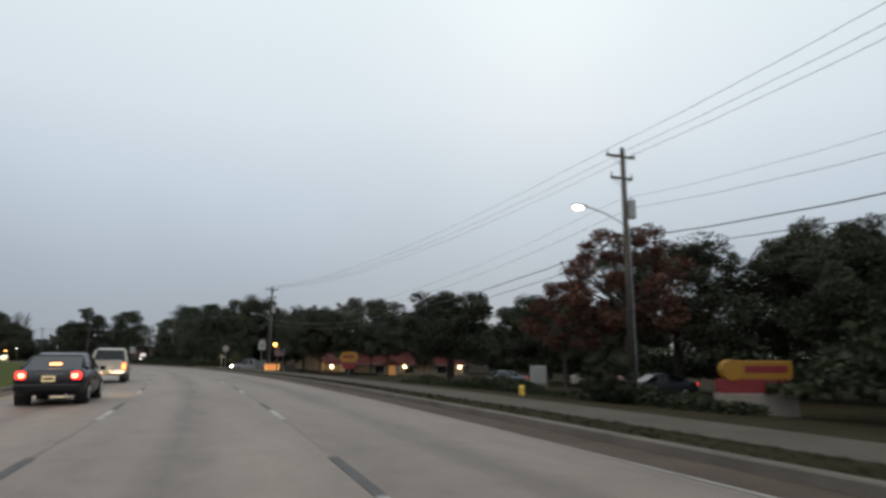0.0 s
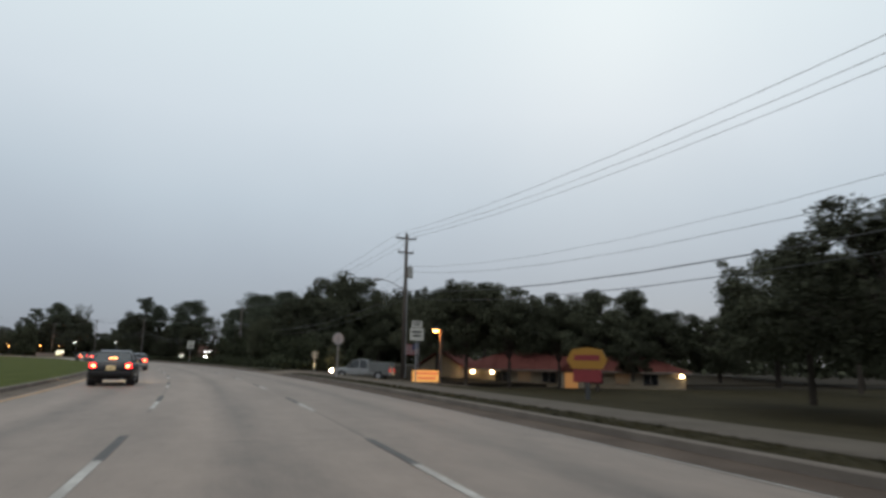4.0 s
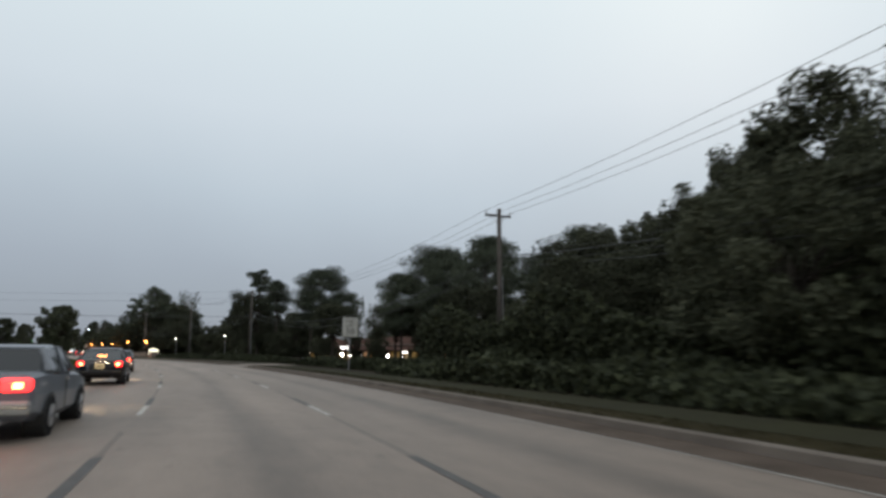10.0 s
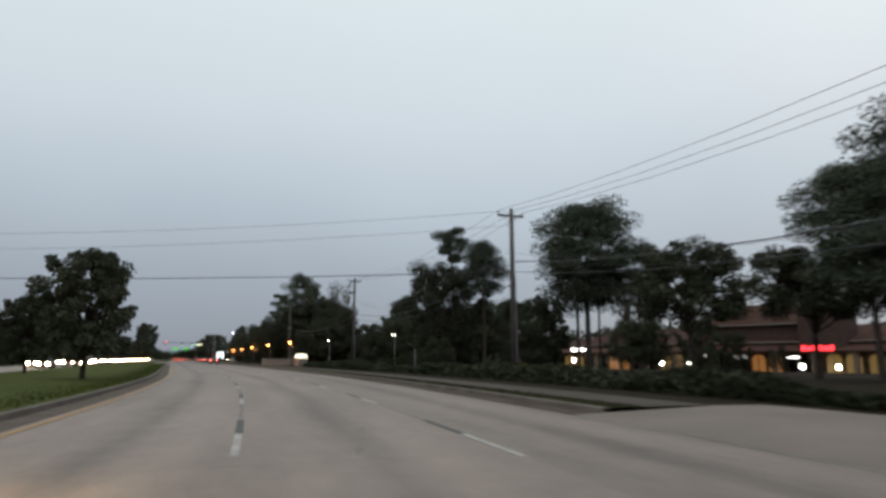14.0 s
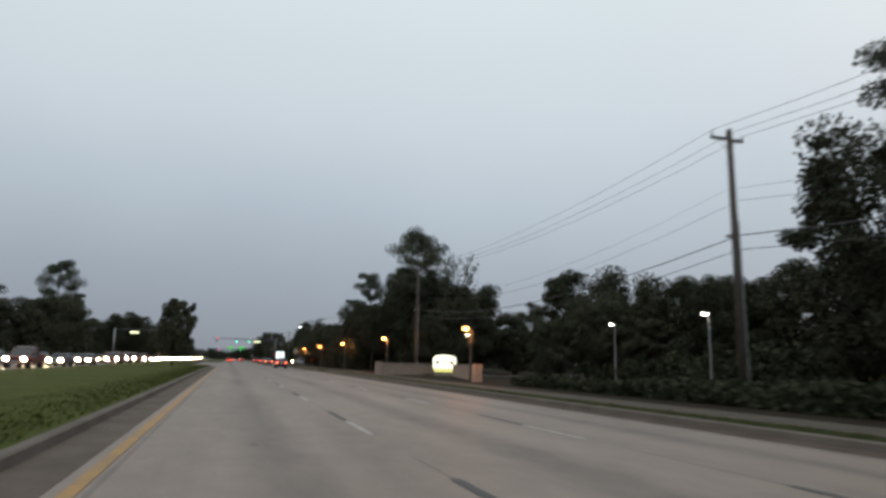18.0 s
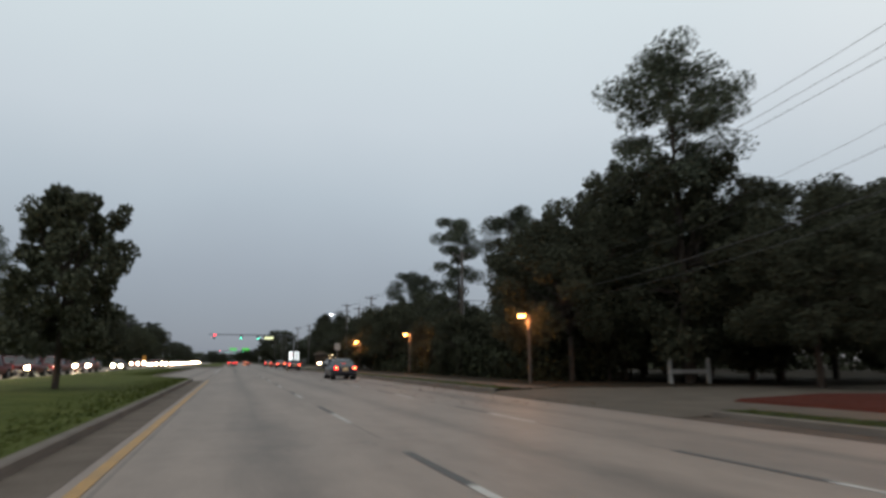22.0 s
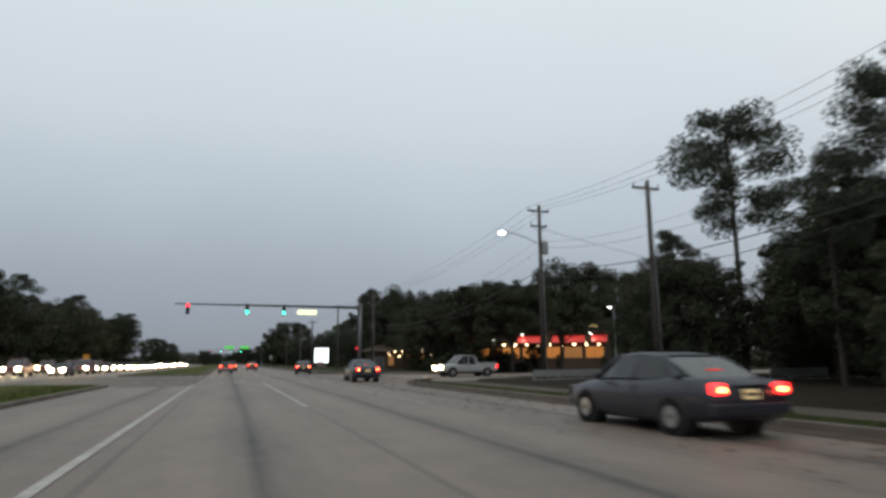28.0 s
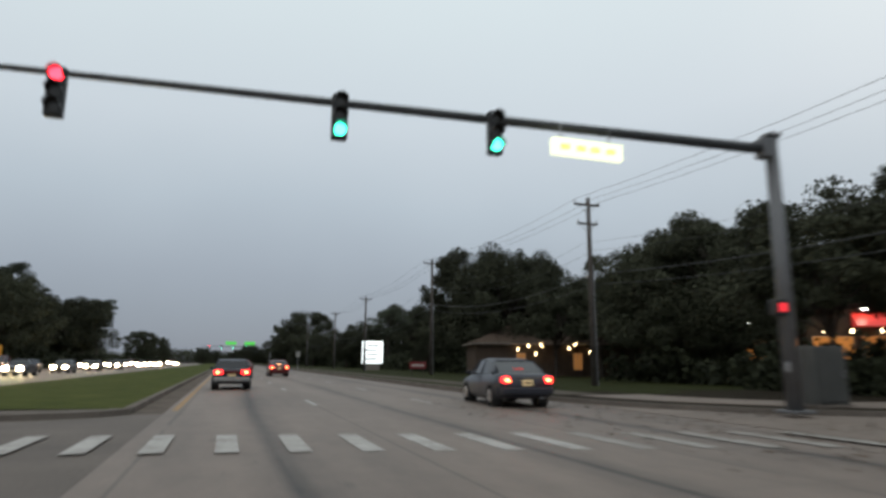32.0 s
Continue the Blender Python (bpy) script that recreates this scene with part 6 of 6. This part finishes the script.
pl2 = thing("plaza_pavilion", pose(60.0, -150.0, -0.5, 0, 0, -78), "small hip-roofed pavilion with lit walls", "building")
part("wall", box(0, 4, -0.3, 10, 8, 3.8), M_PLAZA, pl2)
hip_roof(pl2, 0, 4, 10, 8, 3.5, 2.6, 0.9, M_ROOFTAN, 0.45)
for q in (-3, 0, 3):
    window(pl2, q, 0, 0.6, 1.5, 1.8, M_SHOPLIT)
for q in (-4.6, 1.6):
    b = bmesh.new()
    bmesh.ops.create_uvsphere(b, u_segments=10, v_segments=6, radius=0.26, matrix=Matrix.Translation((q, -0.35, 1.8)))
    part("bulb", b, M_LAMPW, pl2, "bright white globe")
pl3 = thing("plaza_shop", pose(78.0, -162.0, -0.5, 0, 0, -80), "tile-roofed shop with pale lettering", "building")
part("wall", box(0, 5, -0.3, 16, 10, 4.6), M_PLAZA, pl3)
hip_roof(pl3, 0, 5, 16, 10, 4.4, 2.6, 0.7, M_ROOFTAN)
for k in range(8):
    part("lettering_bar", box(-2.2 + k * 0.62, -0.1, 4.9, 0.45, 0.1, 0.62 - 0.14 * (k % 3)), M_SIGNWHITE, pl3)
for q in (-5, -1.8, 1.6, 5):
    window(pl3, q, 0, 0.5, 2.2, 2.2, M_SHOPLIT)

# restaurant past the crossing, with red canopies
fd = thing("fast_food_restaurant", pose(47.0, 31.0, 0.0, 0, 0, -38), "low restaurant with glowing red canopies and warm windows", "building")
part("wall", box(0, 6, -0.3, 16, 11, 5.5), M_DARKSTUCCO, fd)
part("parapet", box(0, 6, 5.2, 16.4, 11.4, 0.6, 0.05), M_ROOFTAN, fd)
M_ORANGEWIN = mat("orange_lit_window", (0.3, 0.14, 0.05), 0.3, glow=(1.0, 0.36, 0.07), power=0.34)
for k, q in enumerate((-6.4, -3.2, 0.0, 3.2, 6.4)):
    window(fd, q, 0.5, 1.8, 2.6, 1.6, M_ORANGEWIN if k != 3 else M_WARMWIN)
for q, w in ((-3.4, 3.4), (2.6, 4.8), (7.2, 2.2)):
    part("canopy", loft([[(q - w / 2, 0.4, 5.1), (q - w / 2, -0.9, 4.1), (q - w / 2, 0.4, 4.1)], [(q + w / 2, 0.4, 5.1), (q + w / 2, -0.9, 4.1), (q + w / 2, 0.4, 4.1)]]), M_REDCAN, fd, "glowing red canopy")
wing = part("wing", box(-10.2, 7, -0.3, 4.4, 9, 4.3), M_DARKSTUCCO, fd, "lower side wing of the restaurant")
part("wing_roof", box(-10.2, 7, 4.0, 4.8, 9.6, 0.25, 0.05), M_ROOFTAN, wing)
for q in (-11.4, -9.2):
    window(fd, q, 2.5, 1.8, 1.7, 1.5, M_ORANGEWIN)
M_FEST = mat("festoon_bulb", (1, 0.8, 0.5), 0.3, glow=(1.0, 0.75, 0.4), power=14.0)
for k in range(9):
    b = bmesh.new()
    bmesh.ops.create_uvsphere(b, u_segments=8, v_segments=5, radius=0.13, matrix=Matrix.Translation((-7.2 + k * 1.8, -0.95, 3.75)))
    part("bulb", b, M_FEST, fd)
for q, z in ((-11.9, 4.4), (-10.6, 4.5), (-9.2, 4.6), (-4.4, 5.35), (6.1, 5.3)):
    hd = part("flood_lamp", box(q, -0.2, z, 0.4, 0.5, 0.14, 0.03), M_STEEL, fd, "roof-edge floodlight")
    part("lens", box(q, -0.28, z - 0.04, 0.34, 0.3, 0.04), M_LAMPW, hd, "bright white lens")
cr = part("roof_sign", box(5.0, 4, 6.3, 4.0, 0.5, 0.9, 0.05), M_DARKSTEEL, fd)
part("lettering_bar", box(5.0, 3.7, 6.5, 3.2, 0.05, 0.4), mat("lit_amber_letters", (0.9, 0.6, 0.2), 0.4, glow=(1.0, 0.7, 0.25), power=1.2), cr)
part("sign_leg", box(4.0, 4, 5.7, 0.2, 0.2, 0.7), M_DARKSTEEL, fd)
part("sign_leg", box(6.0, 4, 5.7, 0.2, 0.2, 0.7), M_DARKSTEEL, fd)
far_house = thing("roadside_shop", pose(33.5, 60.5, -0.2, 0, 0, -14), "dark low shop with warm windows and porch lanterns", "building")
part("wall", box(0, 5, -0.3, 18, 9, 4.0), M_DARKSTUCCO, far_house)
hip_roof(far_house, 0, 5, 18, 9, 3.7, 2.2, 0.6, M_DARKSTUCCO)
for q in (-4.2, 2):
    window(far_house, q, 0.5, 0.9, 0.9, 1.7, M_WARMWIN)
for q, z in ((-4.6, 2.9), (-3.5, 3.2), (-2.7, 2.4), (-2.1, 3.3), (0.9, 3.0), (1.6, 3.4), (3.2, 2.7)):
    ln = part("lantern", rod((q, -0.15, z), (q, -0.15, z + 0.3), 0.07, 0.05, 8), M_FEST, far_house, "glowing porch lantern")
    part("bracket", rod((q, -0.15, z + 0.42), (q, 0.55, z + 0.5), 0.03, 0.03, 5), M_DARKSTEEL, ln)


# ---- vehicles ----
def ring(y, w, zb, zt):
    """A rounded cross-section of a car body."""
    return [(-w * 0.86, y, zb), (-w * 0.98, y, zb + 0.12), (-w, y, zb + (zt - zb) * 0.55), (-w * 0.96, y, zt - 0.06), (-w * 0.84, y, zt), (w * 0.84, y, zt), (w * 0.96, y, zt - 0.06), (w, y, zb + (zt - zb) * 0.55), (w * 0.98, y, zb + 0.12), (w * 0.86, y, zb)]


M_TAILRED = mat("red_lit_lamp_lens", (0.4, 0.012, 0.012), 0.25, glow=(1.0, 0.02, 0.02), power=5.5)
M_TAILBAND = mat("dark_red_reflector", (0.10, 0.008, 0.008), 0.25)


def wheels(root, half, axles, r):
    for y in axles:
        for q in (-1, 1):
            part("wheel_arch", rod((q * (half - 0.3), y, r), (q * (half + 0.004), y, r), r * 1.17, r * 1.17, 20), M_TRIM, root, "black wheel well")
            w = part("wheel", rod((q * (half - 0.2), y, r), (q * (half + 0.02), y, r), r, r, 18), M_TYRE, root)
            part("rim", rod((q * (half - 0.1), y, r), (q * (half + 0.03), y, r), r * 0.66, r * 0.58, 12), M_RIM, w, "silver wheel rim")
            part("hub", rod((q * half, y, r), (q * (half + 0.04), y, r), r * 0.16, r * 0.14, 8), M_DARKSTEEL, w)


def panes(root, sec):
    """The glass of a cabin, pane by pane, from its cross-sections, rear to front."""
    for name, quads in (("rear_window", [(0, 1, 1, 2)]), ("windshield", [(3, 4, 1, 2)]), ("side_window", [(0, 2, 0, 1)]), ("side_window", [(2, 4, 0, 1)]), ("side_window", [(0, 2, 2, 3)]), ("side_window", [(2, 4, 2, 3)])):
        b = bmesh.new()
        for i0, i1, j0, j1 in quads:
            for i in range(i0, i1):
                b.faces.new([b.verts.new(sec[p][q]) for p, q in ((i, j0), (i, j1), (i + 1, j1), (i + 1, j0))])
        part(name, b, M_GLASSD, root, "dark tinted window glass")


BODIES = {
    "sedan": ([(-2.35, 0.74, 0.40, 0.82), (-2.22, 0.85, 0.30, 0.98), (-1.6, 0.89, 0.24, 1.02), (-0.6, 0.90, 0.20, 0.99), (0.7, 0.90, 0.20, 0.95), (1.5, 0.88, 0.23, 0.88), (2.1, 0.82, 0.28, 0.78), (2.36, 0.64, 0.38, 0.64)],
              [(-1.80, 0.70, 1.01), (-1.00, 0.62, 1.38), (-0.25, 0.64, 1.45), (0.45, 0.62, 1.40), (1.25, 0.72, 0.95)], (-1.38, 1.42), 0.33),
    "boxy": ([(-2.38, 0.78, 0.40, 0.86), (-2.30, 0.84, 0.32, 0.98), (-1.6, 0.86, 0.25, 1.00), (-0.5, 0.87, 0.22, 0.97), (0.8, 0.87, 0.22, 0.94), (1.6, 0.86, 0.24, 0.90), (2.25, 0.82, 0.30, 0.80), (2.38, 0.74, 0.38, 0.74)],
             [(-1.55, 0.72, 0.99), (-1.12, 0.64, 1.35), (-0.3, 0.65, 1.40), (0.35, 0.64, 1.37), (1.0, 0.73, 0.95)], (-1.36, 1.40), 0.31),
}


def car(kind, m, body, label, tail=None, head=None, group="cars on the road", plate=True, brake=True):
    """A saloon car, nose to +y, standing on the road."""
    lower, upper, axles, r = BODIES[kind]
    root = thing("car", m, label, "car", group)
    part("body", loft([ring(*s) for s in lower]), body, root, smooth=kind == "sedan")
    base = lower[3][3] - 0.02
    panes(root, [[(-0.83 if 0 < k < 4 else -w, y, base), (-w, y, z), (w, y, z), (0.83 if 0 < k < 4 else w, y, base)] for k, (y, w, z) in enumerate(upper)])
    part("roof", loft([[(-w - 0.015, y, z - 0.02), (-w * 0.9, y, z + 0.025), (w * 0.9, y, z + 0.025), (w + 0.015, y, z - 0.02)] for y, w, z in upper[1:4]]), body, root)
    for q in (-1, 1):
        part("pillar", rod((q * 0.645, -0.25, 1.40), (q * 0.838, -0.25, base), 0.035, 0.04, 5), body, root)
        part("pillar", rod((q * 0.625, upper[1][0], 1.36), (q * 0.80, upper[0][0] + 0.25, base + 0.03), 0.05, 0.08, 5), body, root)
        part("pillar", rod((q * 0.625, upper[3][0], upper[3][2]), (q * 0.78, upper[4][0] - 0.1, base + 0.02), 0.03, 0.035, 5), body, root)
        mr = part("mirror", box(q * 0.98, 0.72, 0.93, 0.16, 0.1, 0.13, 0.02), body, root)
        part("mirror_glass", box(q * 0.98, 0.665, 0.945, 0.13, 0.012, 0.1), M_GLASSD, mr)
        part("door_handle", box(q * 0.90, -0.35, 0.83, 0.03, 0.16, 0.035), M_CHROME, root)
        part("door_seam", box(q * 0.893, -0.28, 0.35, 0.012, 0.02, 0.6), M_TRIM, root)
        tl = part("tail_lamp", box(q * (0.67 if kind == "sedan" else 0.60), lower[0][0] + 0.03, 0.73, 0.24 if kind == "sedan" else 0.40, 0.16, 0.20 if kind == "sedan" else 0.19, 0.05), M_TAILRED if tail else M_TAILDIM, root, "red tail lamp lens")
        if tail:
            part("bulb", box(q * 0.64, lower[0][0] - 0.052, 0.78, 0.11, 0.012, 0.08, 0.005), tail, tl, "glowing lamp")
        part("headlamp", box(q * 0.54, lower[-1][0] - 0.03, 0.54, 0.40, 0.16, 0.21, 0.03), head or M_GLASSD, root, "headlamp")
    part("rear_bumper", box(0, lower[0][0] + 0.05, 0.40, 1.62, 0.22, 0.2, 0.04), body if kind == "sedan" else M_CABINET, root)
    part("front_bumper", box(0, lower[-1][0] - 0.08, 0.34, 1.5, 0.22, 0.2, 0.04), body if kind == "sedan" else M_CABINET, root)
    part("grille", box(0, lower[-1][0] - 0.02, 0.56, 0.7, 0.08, 0.14, 0.01), M_TRIM, root)
    if kind == "boxy":
        part("lamp_band", box(0, lower[0][0] + 0.0, 0.74, 0.8, 0.06, 0.16, 0.01), M_TAILBAND, root, "dark red reflector band")
        part("bumper_strip", box(0, lower[0][0] - 0.065, 0.50, 1.6, 0.02, 0.04), M_CHROME, root)
    else:
        part("trunk_strip", box(0, lower[0][0] + 0.03, 0.86, 0.7, 0.05, 0.03), M_CHROME, root, "bright strip above the plate")
    part("trunk_seam", box(0, lower[1][0] - 0.005, 0.88, 1.3, 0.02, 0.015), M_TRIM, root)
    if plate:
        p = part("number_plate", box(0, lower[0][0] - 0.0, 0.66, 0.32, 0.03, 0.16, 0.005), M_PLATE, root)
        part("lettering_bar", box(0, lower[0][0] - 0.018, 0.71, 0.24, 0.008, 0.06), M_INK, p)
    part("high_brake_lamp", box(0, upper[0][0] + 0.28, 1.12, 0.3, 0.05, 0.03), (tail if brake else None) or M_TAILDIM, root)
    part("exhaust", rod((0.45, lower[0][0] - 0.02, 0.3), (0.45, lower[0][0] + 0.3, 0.3), 0.035, 0.035, 8), M_STEEL, root)
    wheels(root, 0.885, axles, r)
    return root


def pickup(m, body, label, tail=None, head=None, utility=False, group="cars on the road"):
    """A pickup truck, nose to +y; utility: with a boxed work bed."""
    root = thing("pickup_truck", m, label, "truck", group)
    lower = [(-2.8, 0.88, 0.52, 0.98), (-2.72, 0.94, 0.42, 1.05), (-0.8, 0.95, 0.38, 1.06), (1.0, 0.95, 0.36, 1.08), (1.9, 0.93, 0.38, 1.08), (2.6, 0.88, 0.42, 1.0), (2.8, 0.80, 0.50, 0.9)]
    part("body", loft([ring(*s) for s in lower]), body, root)
    up = [(-0.75, 0.80, 1.07), (-0.62, 0.70, 1.76), (0.1, 0.72, 1.84), (0.75, 0.70, 1.78), (1.45, 0.78, 1.08)]
    panes(root, [[(-0.88 if 0 < k < 4 else -w, y, 1.05), (-w, y, z), (w, y, z), (0.88 if 0 < k < 4 else w, y, 1.05)] for k, (y, w, z) in enumerate(up)])
    part("roof", loft([[(-w - 0.015, y, z - 0.05), (-w * 0.9, y, z + 0.03), (w * 0.9, y, z + 0.03), (w + 0.015, y, z - 0.05)] for y, w, z in up[1:4]]), body, root)
    for q in (-1, 1):
        part("pillar", rod((q * 0.71, -0.62, 1.76), (q * 0.88, -0.72, 1.06), 0.07, 0.08, 5), body, root)
        part("pillar", rod((q * 0.72, 0.12, 1.8), (q * 0.885, 0.12, 1.06), 0.04, 0.045, 5), body, root)
        part("pillar", rod((q * 0.70, 0.75, 1.77), (q * 0.82, 1.4, 1.08), 0.035, 0.04, 5), body, root)
        part("mirror", box(q * 1.05, 0.95, 1.12, 0.18, 0.1, 0.24, 0.02), M_TRIM, root)
        part("tail_lamp", box(q * 0.84, -2.79, 0.72, 0.16, 0.1, 0.32, 0.02), tail or M_TAILDIM, root, "red tail lamp")
        part("headlamp", box(q * 0.66, 2.77, 0.70, 0.34, 0.14, 0.22, 0.03), head or M_GLASSD, root, "headlamp")
        part("door_seam", box(q * 0.948, 0.1, 0.5, 0.012, 0.02, 0.55), M_TRIM, root)
        part("door_handle", box(q * 0.955, -0.1, 0.92, 0.03, 0.16, 0.035), M_CHROME, root)
        if utility:
            t = part("tool_box", box(q * 0.78, -1.8, 0.75, 0.42, 2.0, 0.85, 0.03), M_BED, root, "grey side tool box of the work bed")
            for k in range(3):
                part("locker_door", box(q * 0.995, -2.45 + k * 0.66, 0.82, 0.02, 0.6, 0.7, 0.005), M_BED, t)
        else:
            part("bed_side", box(q * 0.88, -1.8, 0.98, 0.1, 1.95, 0.22, 0.02), body, root)
    part("tailgate", box(0, -2.74, 0.72, 1.5, 0.1, 0.48, 0.02), body, root)
    part("rear_bumper", box(0, -2.84, 0.46, 1.75, 0.16, 0.2, 0.03), M_CHROME, root)
    part("front_bumper", box(0, 2.74, 0.42, 1.8, 0.2, 0.22, 0.03), M_CHROME, root)
    part("grille", box(0, 2.76, 0.68, 0.95, 0.08, 0.24, 0.01), M_TRIM, root)
    p = part("number_plate", box(0, -2.94, 0.5, 0.32, 0.03, 0.16, 0.005), M_PLATE, root)
    part("lettering_bar", box(0, -2.96, 0.55, 0.24, 0.008, 0.06), M_INK, p)
    wheels(root, 0.94, (-1.75, 1.75), 0.38)
    return root


# grey of the work bed, with the shade it stands in put into the paint
M_BED = mat("shaded_grey_bed_paint", (0.11, 0.115, 0.115), 0.5, var=0.15, scale=2)
M_HOT = mat("hot_tail_bulb", (0.6, 0.2, 0.05), 0.3, glow=(1.0, 0.30, 0.09), power=16.0)
C_BLACK = paint("black_car_paint", (0.008, 0.007, 0.008))
C_GREY = paint("blue_grey_car_paint", (0.028, 0.030, 0.041))
C_SILVER = paint("silver_blue_car_paint", (0.135, 0.148, 0.172))
C_WHITE = paint("white_car_paint", (0.38, 0.38, 0.38))
# darker copy of the white, with the work truck's shade painted in
C_SHADED = paint("shaded_white_truck_paint", (0.21, 0.215, 0.22))
C_TAN = paint("pale_tan_truck_paint", (0.46, 0.42, 0.36))
C_RED = paint("dark_red_car_paint", (0.12, 0.015, 0.015))

pickup(on_road(-383.2, -2.1, 0.02), C_TAN, "pale pickup truck with lit tail lamps in the lane", M_TAILAMB)
black = car("sedan", on_road(-399.3, -1.9, 0.02), C_BLACK, "black sedan with bright red brake lamps", M_HOT, M_BEAM)
for q in (-353.2, -311.0, -279.5):
    copy_thing(black, on_road(q, -2.25, 0.02))
silver = car("boxy", on_road(-262.2, -2.4, 0.02), C_SILVER, "older silver-blue boxy sedan with glowing amber lamps", M_HOT, M_BEAM)
for q, d in ((-326.0, -1.95), (-296.6, -1.95), (-248.8, -2.6)):
    copy_thing(silver, on_road(q, d, 0.02))
car("boxy", on_road(34.0, -2.4, 0.02), C_GREY, "older grey boxy sedan with lit red tail lamps", M_HOT)
car("sedan", on_road(62.0, 1.9, 0.02), C_RED, "red sedan with bright brake lamps far along the lane", M_HOT)
car("sedan", on_road(54.0, -1.6, 0.02), C_RED, "dark red car braking ahead in the queue", M_HOT)
grey = car("sedan", on_road(19.6, 6.1, 0.02, -6), C_GREY, "blue-grey sedan with lit tail lamps in the outer lane", M_HOT, brake=False)
for q, d in ((-91.2, 5.3), (-44.6, 6.05), (-11.4, 6.6)):
    copy_thing(grey, on_road(q, d, 0.02))
pickup(pose(20.8, -1.5, 0.02, 0, 0, 98), C_WHITE, "white pickup truck crossing from the side street", M_TAIL, M_BEAM)
pickup(pose(-2.2, -335.2, -0.58, 0, 0, 36), C_SHADED, "white work truck with a boxed bed leaving the driveway", None, M_HEAD, True)
# white cars, all but one given darker paint so that they look dim
car("sedan", pose(-9.1, -386.3, -1.12, 0, 0, 60), C_SILVER, "white sedan painted silver to look dim in the lot", group="parked cars")
car("sedan", pose(-1.0, -391.5, -1.1, 0, 0, 50), C_SILVER, "white sedan painted silver to look dim in the lot", group="parked cars")
car("sedan", pose(5.1, -391.0, -1.2, 0, 0, 50), C_WHITE, "white sedan parked among trees", group="parked cars")
car("sedan", pose(-18.0, -404.5, -0.95, 0, 0, 50), C_GREY, "white sedan painted blue-grey to look dim behind the sign", group="parked cars")

# oncoming traffic with lit headlamps; dark paint stands for bodies lost in glare
onc = [car("sedan", on_road(-104.0, -19.6, 0.02, 180), C_BLACK, "dark oncoming car with glaring headlamps", None, M_HEAD, "oncoming cars"),
       car("boxy", on_road(-92.0, -23.1, 0.02, 180), C_GREY, "grey oncoming car with glaring headlamps", None, M_HEAD, "oncoming cars"),
       pickup(on_road(-84.0, -19.5, 0.02, 180), C_RED, "dark oncoming pickup with glaring headlamps", None, M_HEAD, False, "oncoming cars")]
rc = random.Random(12)
for q, d, k in ((-152.0, -19.6, 0), (-139.0, -23.1, 1), (-130.5, -19.5, 2), (-126.0, -23.3, 0), (-117.5, -19.6, 1), (-112.0, -23.0, 0), (-97.0, -26.7, 1)):
    copy_thing(onc[k], on_road(q, d, 0.02, 180))
s = -74.0
while s < 250:
    if not -12 < s < 14:
        for d in (-19.5, -23.2, -26.8):
            if rc.random() < 0.62:
                copy_thing(onc[rc.randrange(3)], on_road(s + rc.uniform(-3, 3), d, 0.02, 180))
    s += 11.0 + 0.03 * max(0, s + 74)
